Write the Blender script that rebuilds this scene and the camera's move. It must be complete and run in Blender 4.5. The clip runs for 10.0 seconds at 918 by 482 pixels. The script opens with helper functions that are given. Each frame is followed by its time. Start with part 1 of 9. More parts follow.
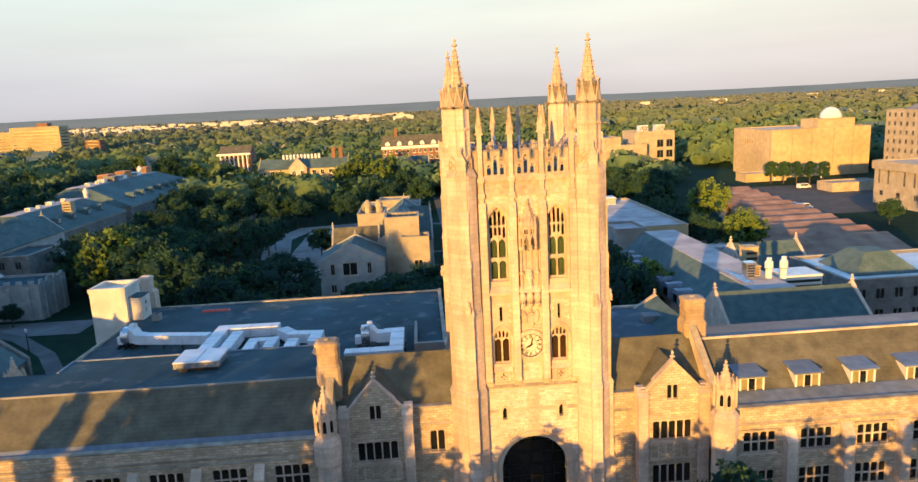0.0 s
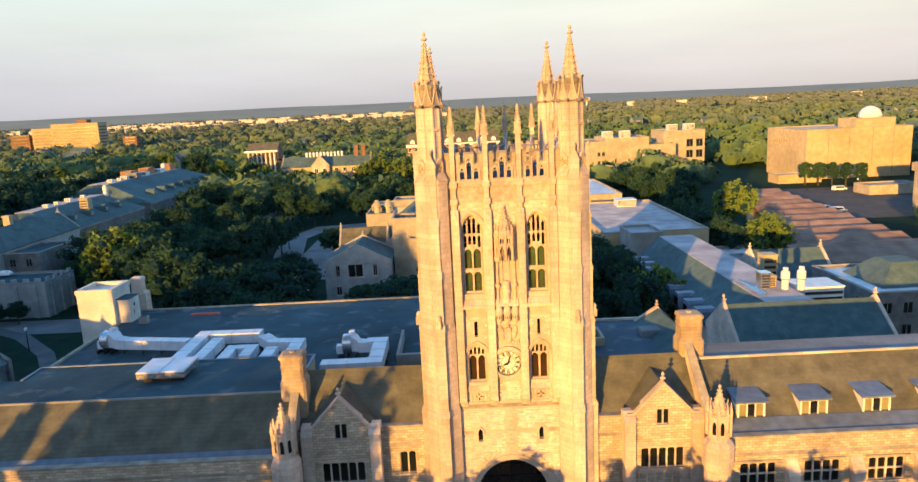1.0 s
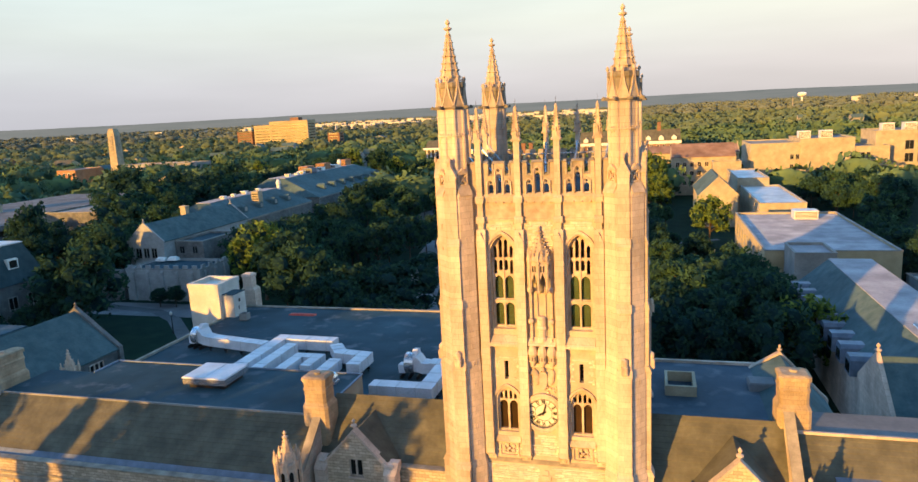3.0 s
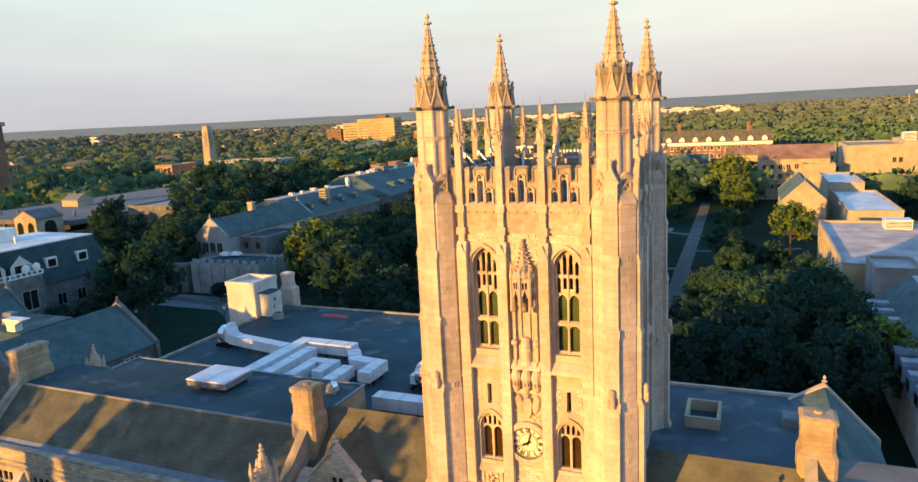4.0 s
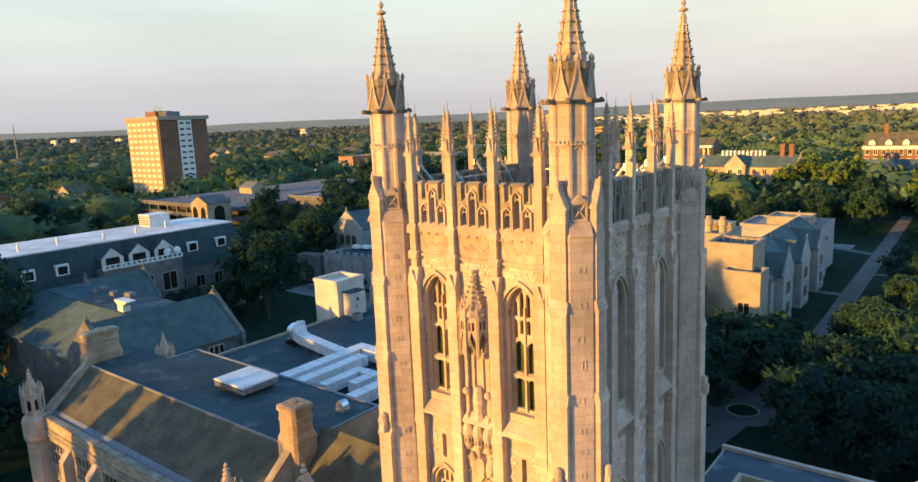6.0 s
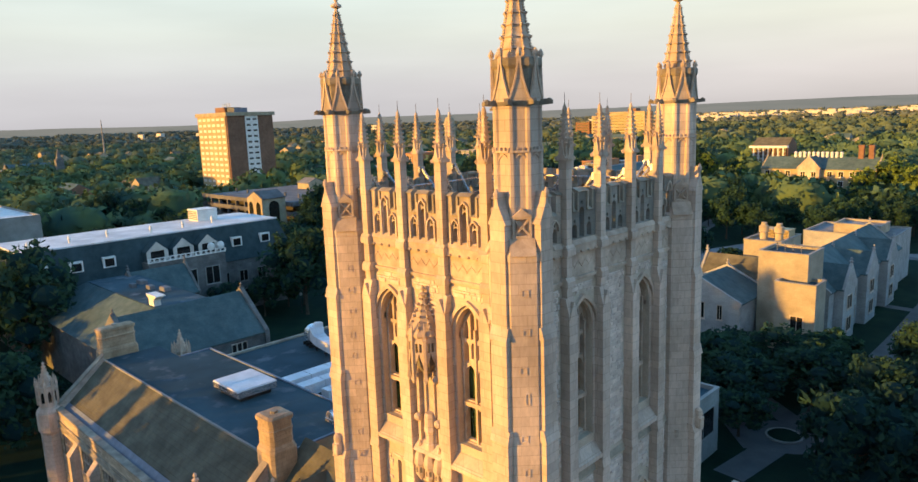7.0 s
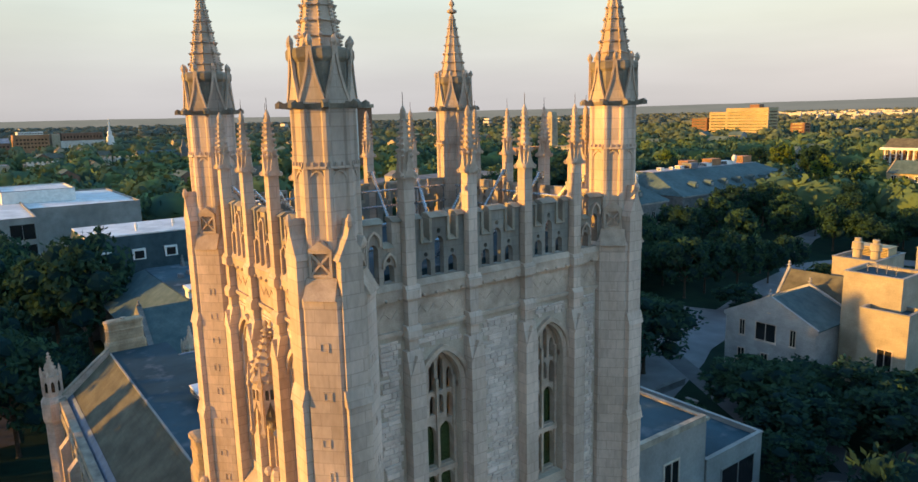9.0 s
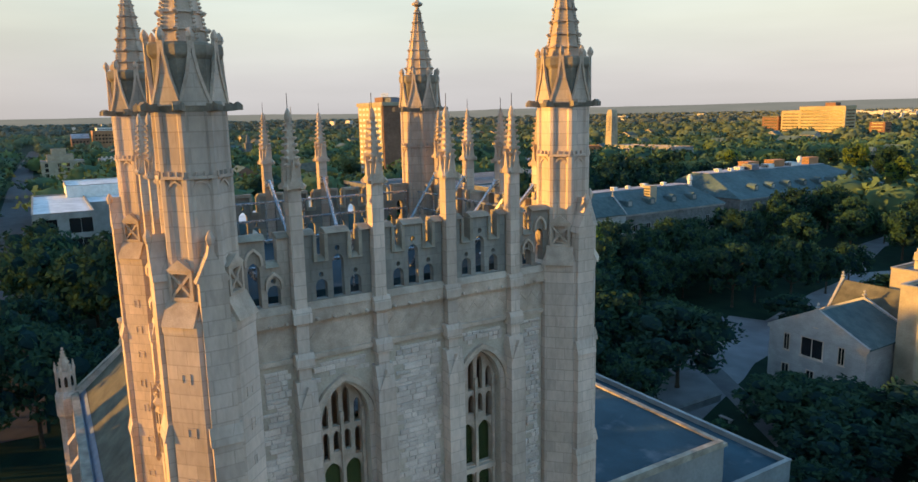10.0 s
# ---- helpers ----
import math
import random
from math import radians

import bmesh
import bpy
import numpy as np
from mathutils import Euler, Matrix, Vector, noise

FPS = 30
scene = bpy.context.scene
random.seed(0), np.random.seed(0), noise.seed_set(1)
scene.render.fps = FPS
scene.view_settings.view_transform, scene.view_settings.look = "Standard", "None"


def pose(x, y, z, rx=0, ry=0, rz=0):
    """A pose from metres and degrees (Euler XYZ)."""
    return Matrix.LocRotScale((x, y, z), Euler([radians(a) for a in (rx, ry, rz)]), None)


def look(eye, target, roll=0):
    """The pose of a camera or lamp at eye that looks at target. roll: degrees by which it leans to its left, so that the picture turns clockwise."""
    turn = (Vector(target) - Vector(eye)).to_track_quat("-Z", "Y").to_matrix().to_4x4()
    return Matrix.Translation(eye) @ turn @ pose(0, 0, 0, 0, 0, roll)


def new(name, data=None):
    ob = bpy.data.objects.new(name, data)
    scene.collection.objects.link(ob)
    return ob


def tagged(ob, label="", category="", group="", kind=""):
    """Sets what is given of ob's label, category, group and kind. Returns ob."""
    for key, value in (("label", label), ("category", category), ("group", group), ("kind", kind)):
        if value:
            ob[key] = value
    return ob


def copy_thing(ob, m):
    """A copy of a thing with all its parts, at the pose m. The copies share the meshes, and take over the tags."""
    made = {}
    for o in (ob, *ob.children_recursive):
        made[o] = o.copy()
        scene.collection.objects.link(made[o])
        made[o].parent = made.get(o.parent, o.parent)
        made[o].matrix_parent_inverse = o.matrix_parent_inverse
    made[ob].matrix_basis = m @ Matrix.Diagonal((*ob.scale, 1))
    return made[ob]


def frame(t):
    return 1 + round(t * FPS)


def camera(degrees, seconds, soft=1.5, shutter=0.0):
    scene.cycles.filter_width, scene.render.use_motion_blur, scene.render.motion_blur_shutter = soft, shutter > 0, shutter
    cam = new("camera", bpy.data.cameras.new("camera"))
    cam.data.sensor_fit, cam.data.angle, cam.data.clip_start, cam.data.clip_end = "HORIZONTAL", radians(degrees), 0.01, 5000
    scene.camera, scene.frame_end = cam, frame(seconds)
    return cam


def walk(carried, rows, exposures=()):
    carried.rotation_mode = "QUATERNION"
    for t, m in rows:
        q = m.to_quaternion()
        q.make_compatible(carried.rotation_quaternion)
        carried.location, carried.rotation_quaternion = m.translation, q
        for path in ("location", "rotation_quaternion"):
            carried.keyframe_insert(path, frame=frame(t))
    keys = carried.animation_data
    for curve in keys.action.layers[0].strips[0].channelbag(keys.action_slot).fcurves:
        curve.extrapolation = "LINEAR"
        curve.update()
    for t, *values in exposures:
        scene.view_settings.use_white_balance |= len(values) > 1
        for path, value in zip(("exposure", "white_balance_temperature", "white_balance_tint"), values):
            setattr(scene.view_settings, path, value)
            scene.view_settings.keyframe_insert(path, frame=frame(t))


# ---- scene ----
cam = camera(67.5, 10.0)
METRES, EYE, TILT, LEAN, TURN = 68.0, 38.0, 0.0, 0.0, -2.8
ROWS = [
    (0.0, 0.0, 0.0, 0.0, -0.55, -10.96, 2.85),
    (0.5, 0.0371, 0.0311, -0.001, 0.97, -10.98, 2.78),
    (1.0, 0.0745, 0.0652, -0.002, 2.29, -11.01, 2.71),
    (1.5, 0.1115, 0.1008, -0.0029, 5.4, -10.92, 2.77),
    (2.0, 0.1506, 0.1368, -0.0042, 10.22, -10.72, 2.89),
    (2.5, 0.1893, 0.1745, -0.0052, 14.4, -10.57, 2.94),
    (4.0, 0.3034, 0.303, -0.0082, 25.56, -10.25, 2.82),
    (4.5, 0.3373, 0.349, -0.0087, 29.24, -10.15, 2.71),
    (5.0, 0.3669, 0.3955, -0.0088, 33.22, -10.07, 2.58),
    (5.5, 0.3913, 0.4423, -0.0089, 37.46, -9.99, 2.46),
    (7.0, 0.4389, 0.5784, -0.0083, 46.77, -9.98, 2.0),
    (7.5, 0.4486, 0.6223, -0.0077, 49.75, -10.03, 1.8),
    (8.0, 0.4559, 0.6657, -0.0072, 51.82, -10.1, 1.62),
    (8.5, 0.4618, 0.7089, -0.0069, 53.94, -10.16, 1.46),
    (9.0, 0.4654, 0.7521, -0.0063, 56.19, -10.23, 1.28),
    (9.5, 0.4679, 0.7948, -0.0058, 58.74, -10.26, 1.18),
    (10.0, 0.4685, 0.8372, -0.005, 61.42, -10.33, 1.09),
]
walk(cam, [(t, pose(0, 0, EYE, TILT, LEAN, TURN) @ pose(METRES * x, METRES * y, METRES * z, 90 + pitch, roll, yaw)) for t, x, y, z, yaw, pitch, roll in ROWS],
     exposures=[(0.0, 0.75, 6150, 10), (3.0, 0.75, 6250, 10), (7.0, 0.75, 6600, 10), (10.0, 0.74, 6800, 9)])

# ---- world and sun ----
SUN_AZ = 25.4      # degrees from +y towards +x in which the light travels
SUN_EL = 6.4
DOME = 1.7        # brightness of the upper dome over the haze band
GLOW = 3.4         # added brightness towards the sun
HAZE = 6.2         # brightness of the haze band beside the sky texture
world = bpy.data.worlds.new("world")
scene.world = world
world.use_nodes = True
wn, wl = world.node_tree.nodes, world.node_tree.links
wn.clear()
sky = wn.new("ShaderNodeTexSky")
sky.sky_type = "NISHITA"
sky.sun_disc = False
sky.sun_elevation = radians(SUN_EL)
sky.sun_rotation = radians(180 + SUN_AZ)
sky.altitude = 200
sky.air_density, sky.dust_density, sky.ozone_density = 1.2, 0.6, 1.5
coord = wn.new("ShaderNodeTexCoord")
split = wn.new("ShaderNodeSeparateXYZ")
wl.new(coord.outputs["Generated"], split.inputs[0])
low = wn.new("ShaderNodeValToRGB")          # thin evening haze above the horizon
stops = low.color_ramp.elements
stops[0].position, stops[0].color = 0.0, (0.555, 0.51, 0.49, 1)
stops[1].position, stops[1].color = 0.75, (0.12, 0.46, 1.0, 1)
for at, c in ((0.05, (0.67, 0.625, 0.585, 1)), (0.12, (0.76, 0.765, 0.65, 1)), (0.20, (0.74, 0.82, 0.715, 1)), (0.32, (0.33, 0.67, 1.03, 1))):
    stops.new(at).color = c
wl.new(split.outputs["Z"], low.inputs[0])
lift = wn.new("ShaderNodeMix")
lift.data_type, lift.blend_type = "RGBA", "MULTIPLY"
lift.inputs[0].default_value = 1.0
lift.inputs[7].default_value = (HAZE, HAZE, HAZE * 1.02, 1)
cirrus = wn.new("ShaderNodeTexNoise")        # faint stretched cloud
cirrus.inputs["Scale"].default_value, cirrus.inputs["Detail"].default_value = 2.2, 5.0
squash = wn.new("ShaderNodeMapping")
squash.inputs["Scale"].default_value = (1.0, 1.0, 7.0)
wl.new(coord.outputs["Generated"], squash.inputs["Vector"])
wl.new(squash.outputs[0], cirrus.inputs["Vector"])
veil = wn.new("ShaderNodeMapRange")
veil.inputs[1].default_value, veil.inputs[2].default_value = 0.35, 0.7
veil.inputs[3].default_value, veil.inputs[4].default_value = 0.93, 1.05
wl.new(cirrus.outputs["Fac"], veil.inputs[0])
thin = wn.new("ShaderNodeVectorMath")
thin.operation = "SCALE"
side = wn.new("ShaderNodeMapRange")            # peach to the north-east, cooler to the west
side.inputs[1].default_value, side.inputs[2].default_value = -0.85, 0.5
wl.new(split.outputs["X"], side.inputs[0])
hue = wn.new("ShaderNodeMix")
hue.data_type = "RGBA"
hue.inputs[6].default_value, hue.inputs[7].default_value = (0.83, 0.88, 0.95, 1), (1.07, 1.02, 0.95, 1)
wl.new(side.outputs[0], hue.inputs[0])
tinted = wn.new("ShaderNodeVectorMath")
tinted.operation = "MULTIPLY"
wl.new(low.outputs[0], tinted.inputs[0])
wl.new(hue.outputs[2], tinted.inputs[1])
wl.new(tinted.outputs[0], thin.inputs[0])
wl.new(veil.outputs[0], thin.inputs[3])
wl.new(thin.outputs[0], lift.inputs[6])
rise = wn.new("ShaderNodeMapRange")
rise.inputs[1].default_value, rise.inputs[2].default_value = 0.18, 0.36
rise.inputs[3].default_value, rise.inputs[4].default_value = 1.0, DOME
wl.new(split.outputs["Z"], rise.inputs[0])
south = wn.new("ShaderNodeMapRange")           # dimmer towards the south
south.inputs[1].default_value, south.inputs[2].default_value = -0.5, 0.2
south.inputs[3].default_value, south.inputs[4].default_value = 0.55, 1.0
wl.new(split.outputs["Y"], south.inputs[0])
both = wn.new("ShaderNodeMath")
both.operation = "MULTIPLY"
wl.new(rise.outputs[0], both.inputs[0])
wl.new(south.outputs[0], both.inputs[1])
dome = wn.new("ShaderNodeVectorMath")
dome.operation = "SCALE"
wl.new(lift.outputs[2], dome.inputs[0])
wl.new(both.outputs[0], dome.inputs[3])
fade = wn.new("ShaderNodeMapRange")
fade.inputs[1].default_value, fade.inputs[2].default_value = 0.55, 0.95
wl.new(split.outputs["Z"], fade.inputs[0])
blend = wn.new("ShaderNodeMix")
blend.data_type = "RGBA"
wl.new(fade.outputs[0], blend.inputs[0])
# warm glow of the low sun, on its own side of the sky
toward = wn.new("ShaderNodeVectorMath")
toward.operation = "DOT_PRODUCT"
wl.new(coord.outputs["Generated"], toward.inputs[0])
toward.inputs[1].default_value = (-math.sin(radians(SUN_AZ)), -math.cos(radians(SUN_AZ)), 0.1)
near_sun = wn.new("ShaderNodeMapRange")
near_sun.inputs[1].default_value, near_sun.inputs[2].default_value = 0.30, 1.0
wl.new(toward.outputs["Value"], near_sun.inputs[0])
power = wn.new("ShaderNodeMath")
power.operation = "POWER"
power.inputs[1].default_value = 1.6
wl.new(near_sun.outputs[0], power.inputs[0])
warm = wn.new("ShaderNodeVectorMath")
warm.operation = "SCALE"
warm.inputs[0].default_value = (GLOW, GLOW * 0.75, GLOW * 0.48)
wl.new(power.outputs[0], warm.inputs[3])
total = wn.new("ShaderNodeVectorMath")
total.operation = "ADD"
wl.new(dome.outputs[0], total.inputs[0])
wl.new(warm.outputs[0], total.inputs[1])
wl.new(total.outputs[0], blend.inputs[6])
wl.new(sky.outputs[0], blend.inputs[7])
bg = wn.new("ShaderNodeBackground")
bg.inputs["Strength"].default_value = 0.12
wout = wn.new("ShaderNodeOutputWorld")
wl.new(blend.outputs[2], bg.inputs["Color"])
wl.new(bg.outputs[0], wout.inputs["Surface"])

sun_data = bpy.data.lights.new("sun", "SUN")
sun_data.energy = 6.3
sun_data.angle = radians(0.6)
sun_data.color = (1.0, 0.495, 0.085)
sun = new("sun", sun_data)
away = Vector((math.sin(radians(SUN_AZ)), math.cos(radians(SUN_AZ)), -math.tan(radians(SUN_EL))))
sun.matrix_world = look((-60, -140, 60), Vector((-60, -140, 60)) + away)


# ---- materials ----
def surface(name, dark, light, scale=1.0, fine=9.0, rough=0.85, bump=0.15, stain=0.25, stain_scale=0.12, metal=0.0,
            island=0.0, piece=0.0, spec=0.3, streak=1.0, blocks=None, scuff=None):
    """Two-scale mottled surface: broad stains, mid grain, fine relief; island and piece vary it per loose piece or per object."""
    m = bpy.data.materials.new(name)
    m.use_nodes = True
    n, l = m.node_tree.nodes, m.node_tree.links
    b = n["Principled BSDF"]
    geo = n.new("ShaderNodeNewGeometry")
    mapping = n.new("ShaderNodeMapping")
    mapping.inputs["Scale"].default_value = (1, 1, streak)
    l.new(geo.outputs["Position"], mapping.inputs["Vector"])

    def grain(s, detail=4.0):
        t = n.new("ShaderNodeTexNoise")
        t.inputs["Scale"].default_value = s
        t.inputs["Detail"].default_value = detail
        l.new(mapping.outputs[0], t.inputs["Vector"])
        return t.outputs["Fac"]

    def mix(kind, fac, a, c):
        x = n.new("ShaderNodeMix")
        x.data_type = "RGBA"
        x.blend_type = kind
        for value, socket in ((fac, x.inputs[0]), (a, x.inputs[6]), (c, x.inputs[7])):
            if isinstance(value, bpy.types.NodeSocket):
                l.new(value, socket)
            elif isinstance(value, tuple):
                socket.default_value = (*value, 1)
            else:
                socket.default_value = value
        return x.outputs[2]

    def stretch(v, a, c, lo=0.0, hi=1.0):
        r = n.new("ShaderNodeMapRange")
        r.inputs[1].default_value, r.inputs[2].default_value = a, c
        r.inputs[3].default_value, r.inputs[4].default_value = lo, hi
        l.new(v, r.inputs[0])
        return r.outputs[0]

    fine_out = grain(scale * fine, 3.0)
    col = mix("MIX", stretch(grain(scale), 0.3, 0.7), dark, light)
    col = mix("MULTIPLY", 1.0, col, n_rgb(n, l, stretch(grain(stain_scale, 5.0), 0.35, 0.7, 1 - stain, 1.0)))
    col = mix("MULTIPLY", 1.0, col, n_rgb(n, l, stretch(fine_out, 0.3, 0.7, 0.88, 1.06)))
    if blocks:
        # faint coursed masonry: length, course height, contrast
        sep = n.new("ShaderNodeSeparateXYZ")
        l.new(geo.outputs["Position"], sep.inputs[0])
        run = n.new("ShaderNodeMath")
        l.new(sep.outputs["X"], run.inputs[0])
        l.new(sep.outputs["Y"], run.inputs[1])
        flat = n.new("ShaderNodeCombineXYZ")
        l.new(run.outputs[0], flat.inputs[0])
        l.new(sep.outputs["Z"], flat.inputs[1])
        bt = n.new("ShaderNodeTexBrick")
        bt.inputs["Scale"].default_value = 1.0
        bt.inputs["Brick Width"].default_value, bt.inputs["Row Height"].default_value = blocks[0], blocks[1]
        bt.inputs["Mortar Size"].default_value = 0.018
        bt.inputs["Color1"].default_value = (1 + blocks[2] * 0.4,) * 3 + (1,)
        bt.inputs["Color2"].default_value = (1 - blocks[2],) * 3 + (1,)
        bt.inputs["Mortar"].default_value = (1 - blocks[2] * 1.7,) * 3 + (1,)
        l.new(flat.outputs[0], bt.inputs["Vector"])
        col = mix("MULTIPLY", 1.0, col, bt.outputs["Color"])
    if scuff:
        # pale dried puddle marks, a few metres long
        col = mix("MIX", stretch(grain(0.42, 6.0), 0.57, 0.72, 0.0, 0.65), col, scuff)
    if island:
        col = mix("MULTIPLY", 1.0, col, n_rgb(n, l, stretch(geo.outputs["Random Per Island"], 0, 1, 1 - island, 1 + island * 0.6)))
    if piece:
        info = n.new("ShaderNodeObjectInfo")
        col = mix("MULTIPLY", 1.0, col, n_rgb(n, l, stretch(info.outputs["Random"], 0, 1, 1 - piece, 1 + piece * 0.6)))
    l.new(col, b.inputs["Base Color"])
    l.new(stretch(fine_out, 0.2, 0.8, max(rough - 0.12, 0.02), min(rough + 0.08, 1)), b.inputs["Roughness"])
    b.inputs["Metallic"].default_value = metal
    if rough >= 0.8:
        b.inputs["Diffuse Roughness"].default_value = 0.3
    b.inputs["Specular IOR Level"].default_value = spec
    if bump:
        bp = n.new("ShaderNodeBump")
        bp.inputs["Strength"].default_value = bump
        bp.inputs["Distance"].default_value = 0.05
        l.new(fine_out, bp.inputs["Height"])
        l.new(bp.outputs[0], b.inputs["Normal"])
    return m


def n_rgb(n, l, value):
    c = n.new("ShaderNodeCombineColor")
    for k in range(3):
        l.new(value, c.inputs[k])
    return c.outputs[0]


def foliage(name, dark, light, island=False, leaf=0.55, patch=0.035, through_light=0.25):
    """Leaves: matt, a little light passes through."""
    m = bpy.data.materials.new(name)
    m.use_nodes = True
    n, l = m.node_tree.nodes, m.node_tree.links
    n.remove(n["Principled BSDF"])
    rnd = n.new("ShaderNodeNewGeometry")
    info = n.new("ShaderNodeObjectInfo")
    add = n.new("ShaderNodeMath")
    add.operation = "MULTIPLY_ADD"
    add.inputs[1].default_value = leaf
    l.new(rnd.outputs["Random Per Island"], add.inputs[0])
    half = n.new("ShaderNodeMath")
    half.operation = "MULTIPLY"
    half.inputs[1].default_value = 1 - leaf
    if island:
        big = n.new("ShaderNodeTexNoise")
        big.inputs["Scale"].default_value = patch
        big.inputs["Detail"].default_value = 3.0
        l.new(rnd.outputs["Position"], big.inputs["Vector"])
        wide = n.new("ShaderNodeMapRange")
        wide.inputs[1].default_value, wide.inputs[2].default_value = 0.3, 0.7
        l.new(big.outputs["Fac"], wide.inputs[0])
        l.new(wide.outputs[0], half.inputs[0])
    else:
        l.new(info.outputs["Random"], half.inputs[0])
    l.new(half.outputs[0], add.inputs[2])
    ramp = n.new("ShaderNodeMix")
    ramp.data_type = "RGBA"
    ramp.inputs[6].default_value, ramp.inputs[7].default_value = (*dark, 1), (*light, 1)
    l.new(add.outputs[0], ramp.inputs[0])
    d = n.new("ShaderNodeBsdfDiffuse")
    d.inputs["Roughness"].default_value = 1.0
    t = n.new("ShaderNodeBsdfTranslucent")
    s = n.new("ShaderNodeMixShader")
    s.inputs[0].default_value = through_light
    l.new(ramp.outputs[2], d.inputs["Color"])
    l.new(ramp.outputs[2], t.inputs["Color"])
    l.new(d.outputs[0], s.inputs[1])
    l.new(t.outputs[0], s.inputs[2])
    l.new(s.outputs[0], n["Material Output"].inputs["Surface"])
    return m


def glazing(name, tint, rough=0.08):
    """Dark window glass: smooth, reflective, little seen within."""
    return surface(name, tuple(c * 0.7 for c in tint), tint, scale=0.6, rough=rough + 0.12, bump=0.0, stain=0.3, spec=0.6)


LIMESTONE = surface("limestone", (0.579, 0.463, 0.372), (0.757, 0.617, 0.521), blocks=(0.95, 0.42, 0.13), scale=0.9, bump=0.16, stain=0.38, stain_scale=0.3, streak=0.35)
CARVED = surface("carved_limestone", (0.512, 0.397, 0.307), (0.713, 0.573, 0.462), scale=2.5, bump=0.25, stain=0.35, stain_scale=0.5)
MORTAR = surface("wall_mortar", (0.523, 0.419, 0.302), (0.679, 0.551, 0.420), blocks=(0.55, 0.24, 0.30), scale=1.5, bump=0.3, stain=0.3, stain_scale=0.25)
JOINT = surface("joint_mortar", (0.505, 0.419, 0.335), (0.618, 0.525, 0.422), scale=1.5, bump=0.3, stain=0.25, stain_scale=0.25)
RUBBLE = surface("rubble_stone", (0.602, 0.497, 0.426), (0.780, 0.662, 0.580), scale=2.0, bump=0.4, stain=0.2, island=0.17, piece=0.0)
RUBBLE_PIECE = surface("rubble_stone_piece", (0.602, 0.497, 0.426), (0.780, 0.662, 0.580), scale=2.0, bump=0.4, stain=0.2, piece=0.17)
WEATHERED = surface("weathered_limestone", (0.423, 0.359, 0.296), (0.646, 0.534, 0.443), blocks=(0.8, 0.36, 0.10), scale=1.1, bump=0.2, stain=0.45, stain_scale=0.5, streak=0.4)
# greyer, darker stone for the parapet bays on the flanks
FLANK_STONE = surface("grey_flank_limestone", (0.235, 0.225, 0.200), (0.385, 0.360, 0.315), blocks=(0.8, 0.36, 0.10), scale=1.1, bump=0.2, stain=0.4, stain_scale=0.5, streak=0.4)
CHIMNEY_STONE = surface("brown_limestone", (0.42, 0.315, 0.205), (0.55, 0.425, 0.29), blocks=(0.7, 0.32, 0.14), scale=1.0, bump=0.2, stain=0.35, stain_scale=0.5, streak=0.5)
GREY_STONE = surface("grey_stone", (0.150, 0.152, 0.152), (0.230, 0.230, 0.225), blocks=(0.8, 0.3, 0.14), scale=0.8, bump=0.2, stain=0.3, stain_scale=0.2)
COPING = surface("weathered_coping", (0.30, 0.26, 0.21), (0.48, 0.42, 0.33), scale=1.2, bump=0.3, stain=0.4, stain_scale=0.8)
SLATE = surface("olive_slate", (0.118, 0.115, 0.090), (0.166, 0.160, 0.120), scale=0.7, fine=5, rough=0.85, spec=0.12, bump=0.3, stain=0.3, stain_scale=0.35, island=0.06)
BLUE_SLATE = surface("blue_slate", (0.074, 0.130, 0.145), (0.124, 0.186, 0.200), scale=0.8, fine=5, rough=0.85, spec=0.12, bump=0.3, stain=0.3, island=0.15)
DARK_SLATE = surface("dark_blue_slate", (0.040, 0.074, 0.088), (0.068, 0.108, 0.122), scale=0.8, fine=5, rough=0.85, spec=0.12, bump=0.3, stain=0.3, island=0.15)
DECK_CONCRETE = surface("grey_deck_concrete", (0.125, 0.128, 0.138), (0.185, 0.187, 0.196), scale=0.3, rough=0.9, bump=0.12, stain=0.35, stain_scale=0.15)
MEMBRANE = surface("roof_membrane", (0.030, 0.068, 0.092), (0.054, 0.106, 0.136), scale=0.25, fine=14, rough=0.8, spec=0.12, bump=0.1, stain=0.45, stain_scale=0.09, scuff=(0.15, 0.165, 0.19))
PALE_ROOF = surface("pale_roof_membrane", (0.17, 0.18, 0.20), (0.26, 0.27, 0.29), scale=0.3, rough=0.85, spec=0.15, bump=0.05, stain=0.3, stain_scale=0.12)
LILAC_ROOF = surface("lilac_grey_membrane", (0.34, 0.33, 0.36), (0.46, 0.45, 0.48), scale=0.3, rough=0.85, spec=0.15, bump=0.05, stain=0.3, stain_scale=0.15)
OLIVE_PANE = surface("olive_pane", (0.22, 0.19, 0.085), (0.30, 0.26, 0.12), scale=1.5, rough=0.5, bump=0.05, stain=0.2, stain_scale=0.6)
WHITE_ROOF = surface("white_roof", (0.62, 0.62, 0.63), (0.78, 0.78, 0.78), scale=0.3, rough=0.6, bump=0.05, stain=0.25, stain_scale=0.15)
ANNEX_ROOF = surface("grey_blue_membrane", (0.064, 0.096, 0.132), (0.104, 0.142, 0.185), scale=0.3, rough=0.8, spec=0.12, bump=0.05, stain=0.3, stain_scale=0.12, scuff=(0.20, 0.22, 0.25))
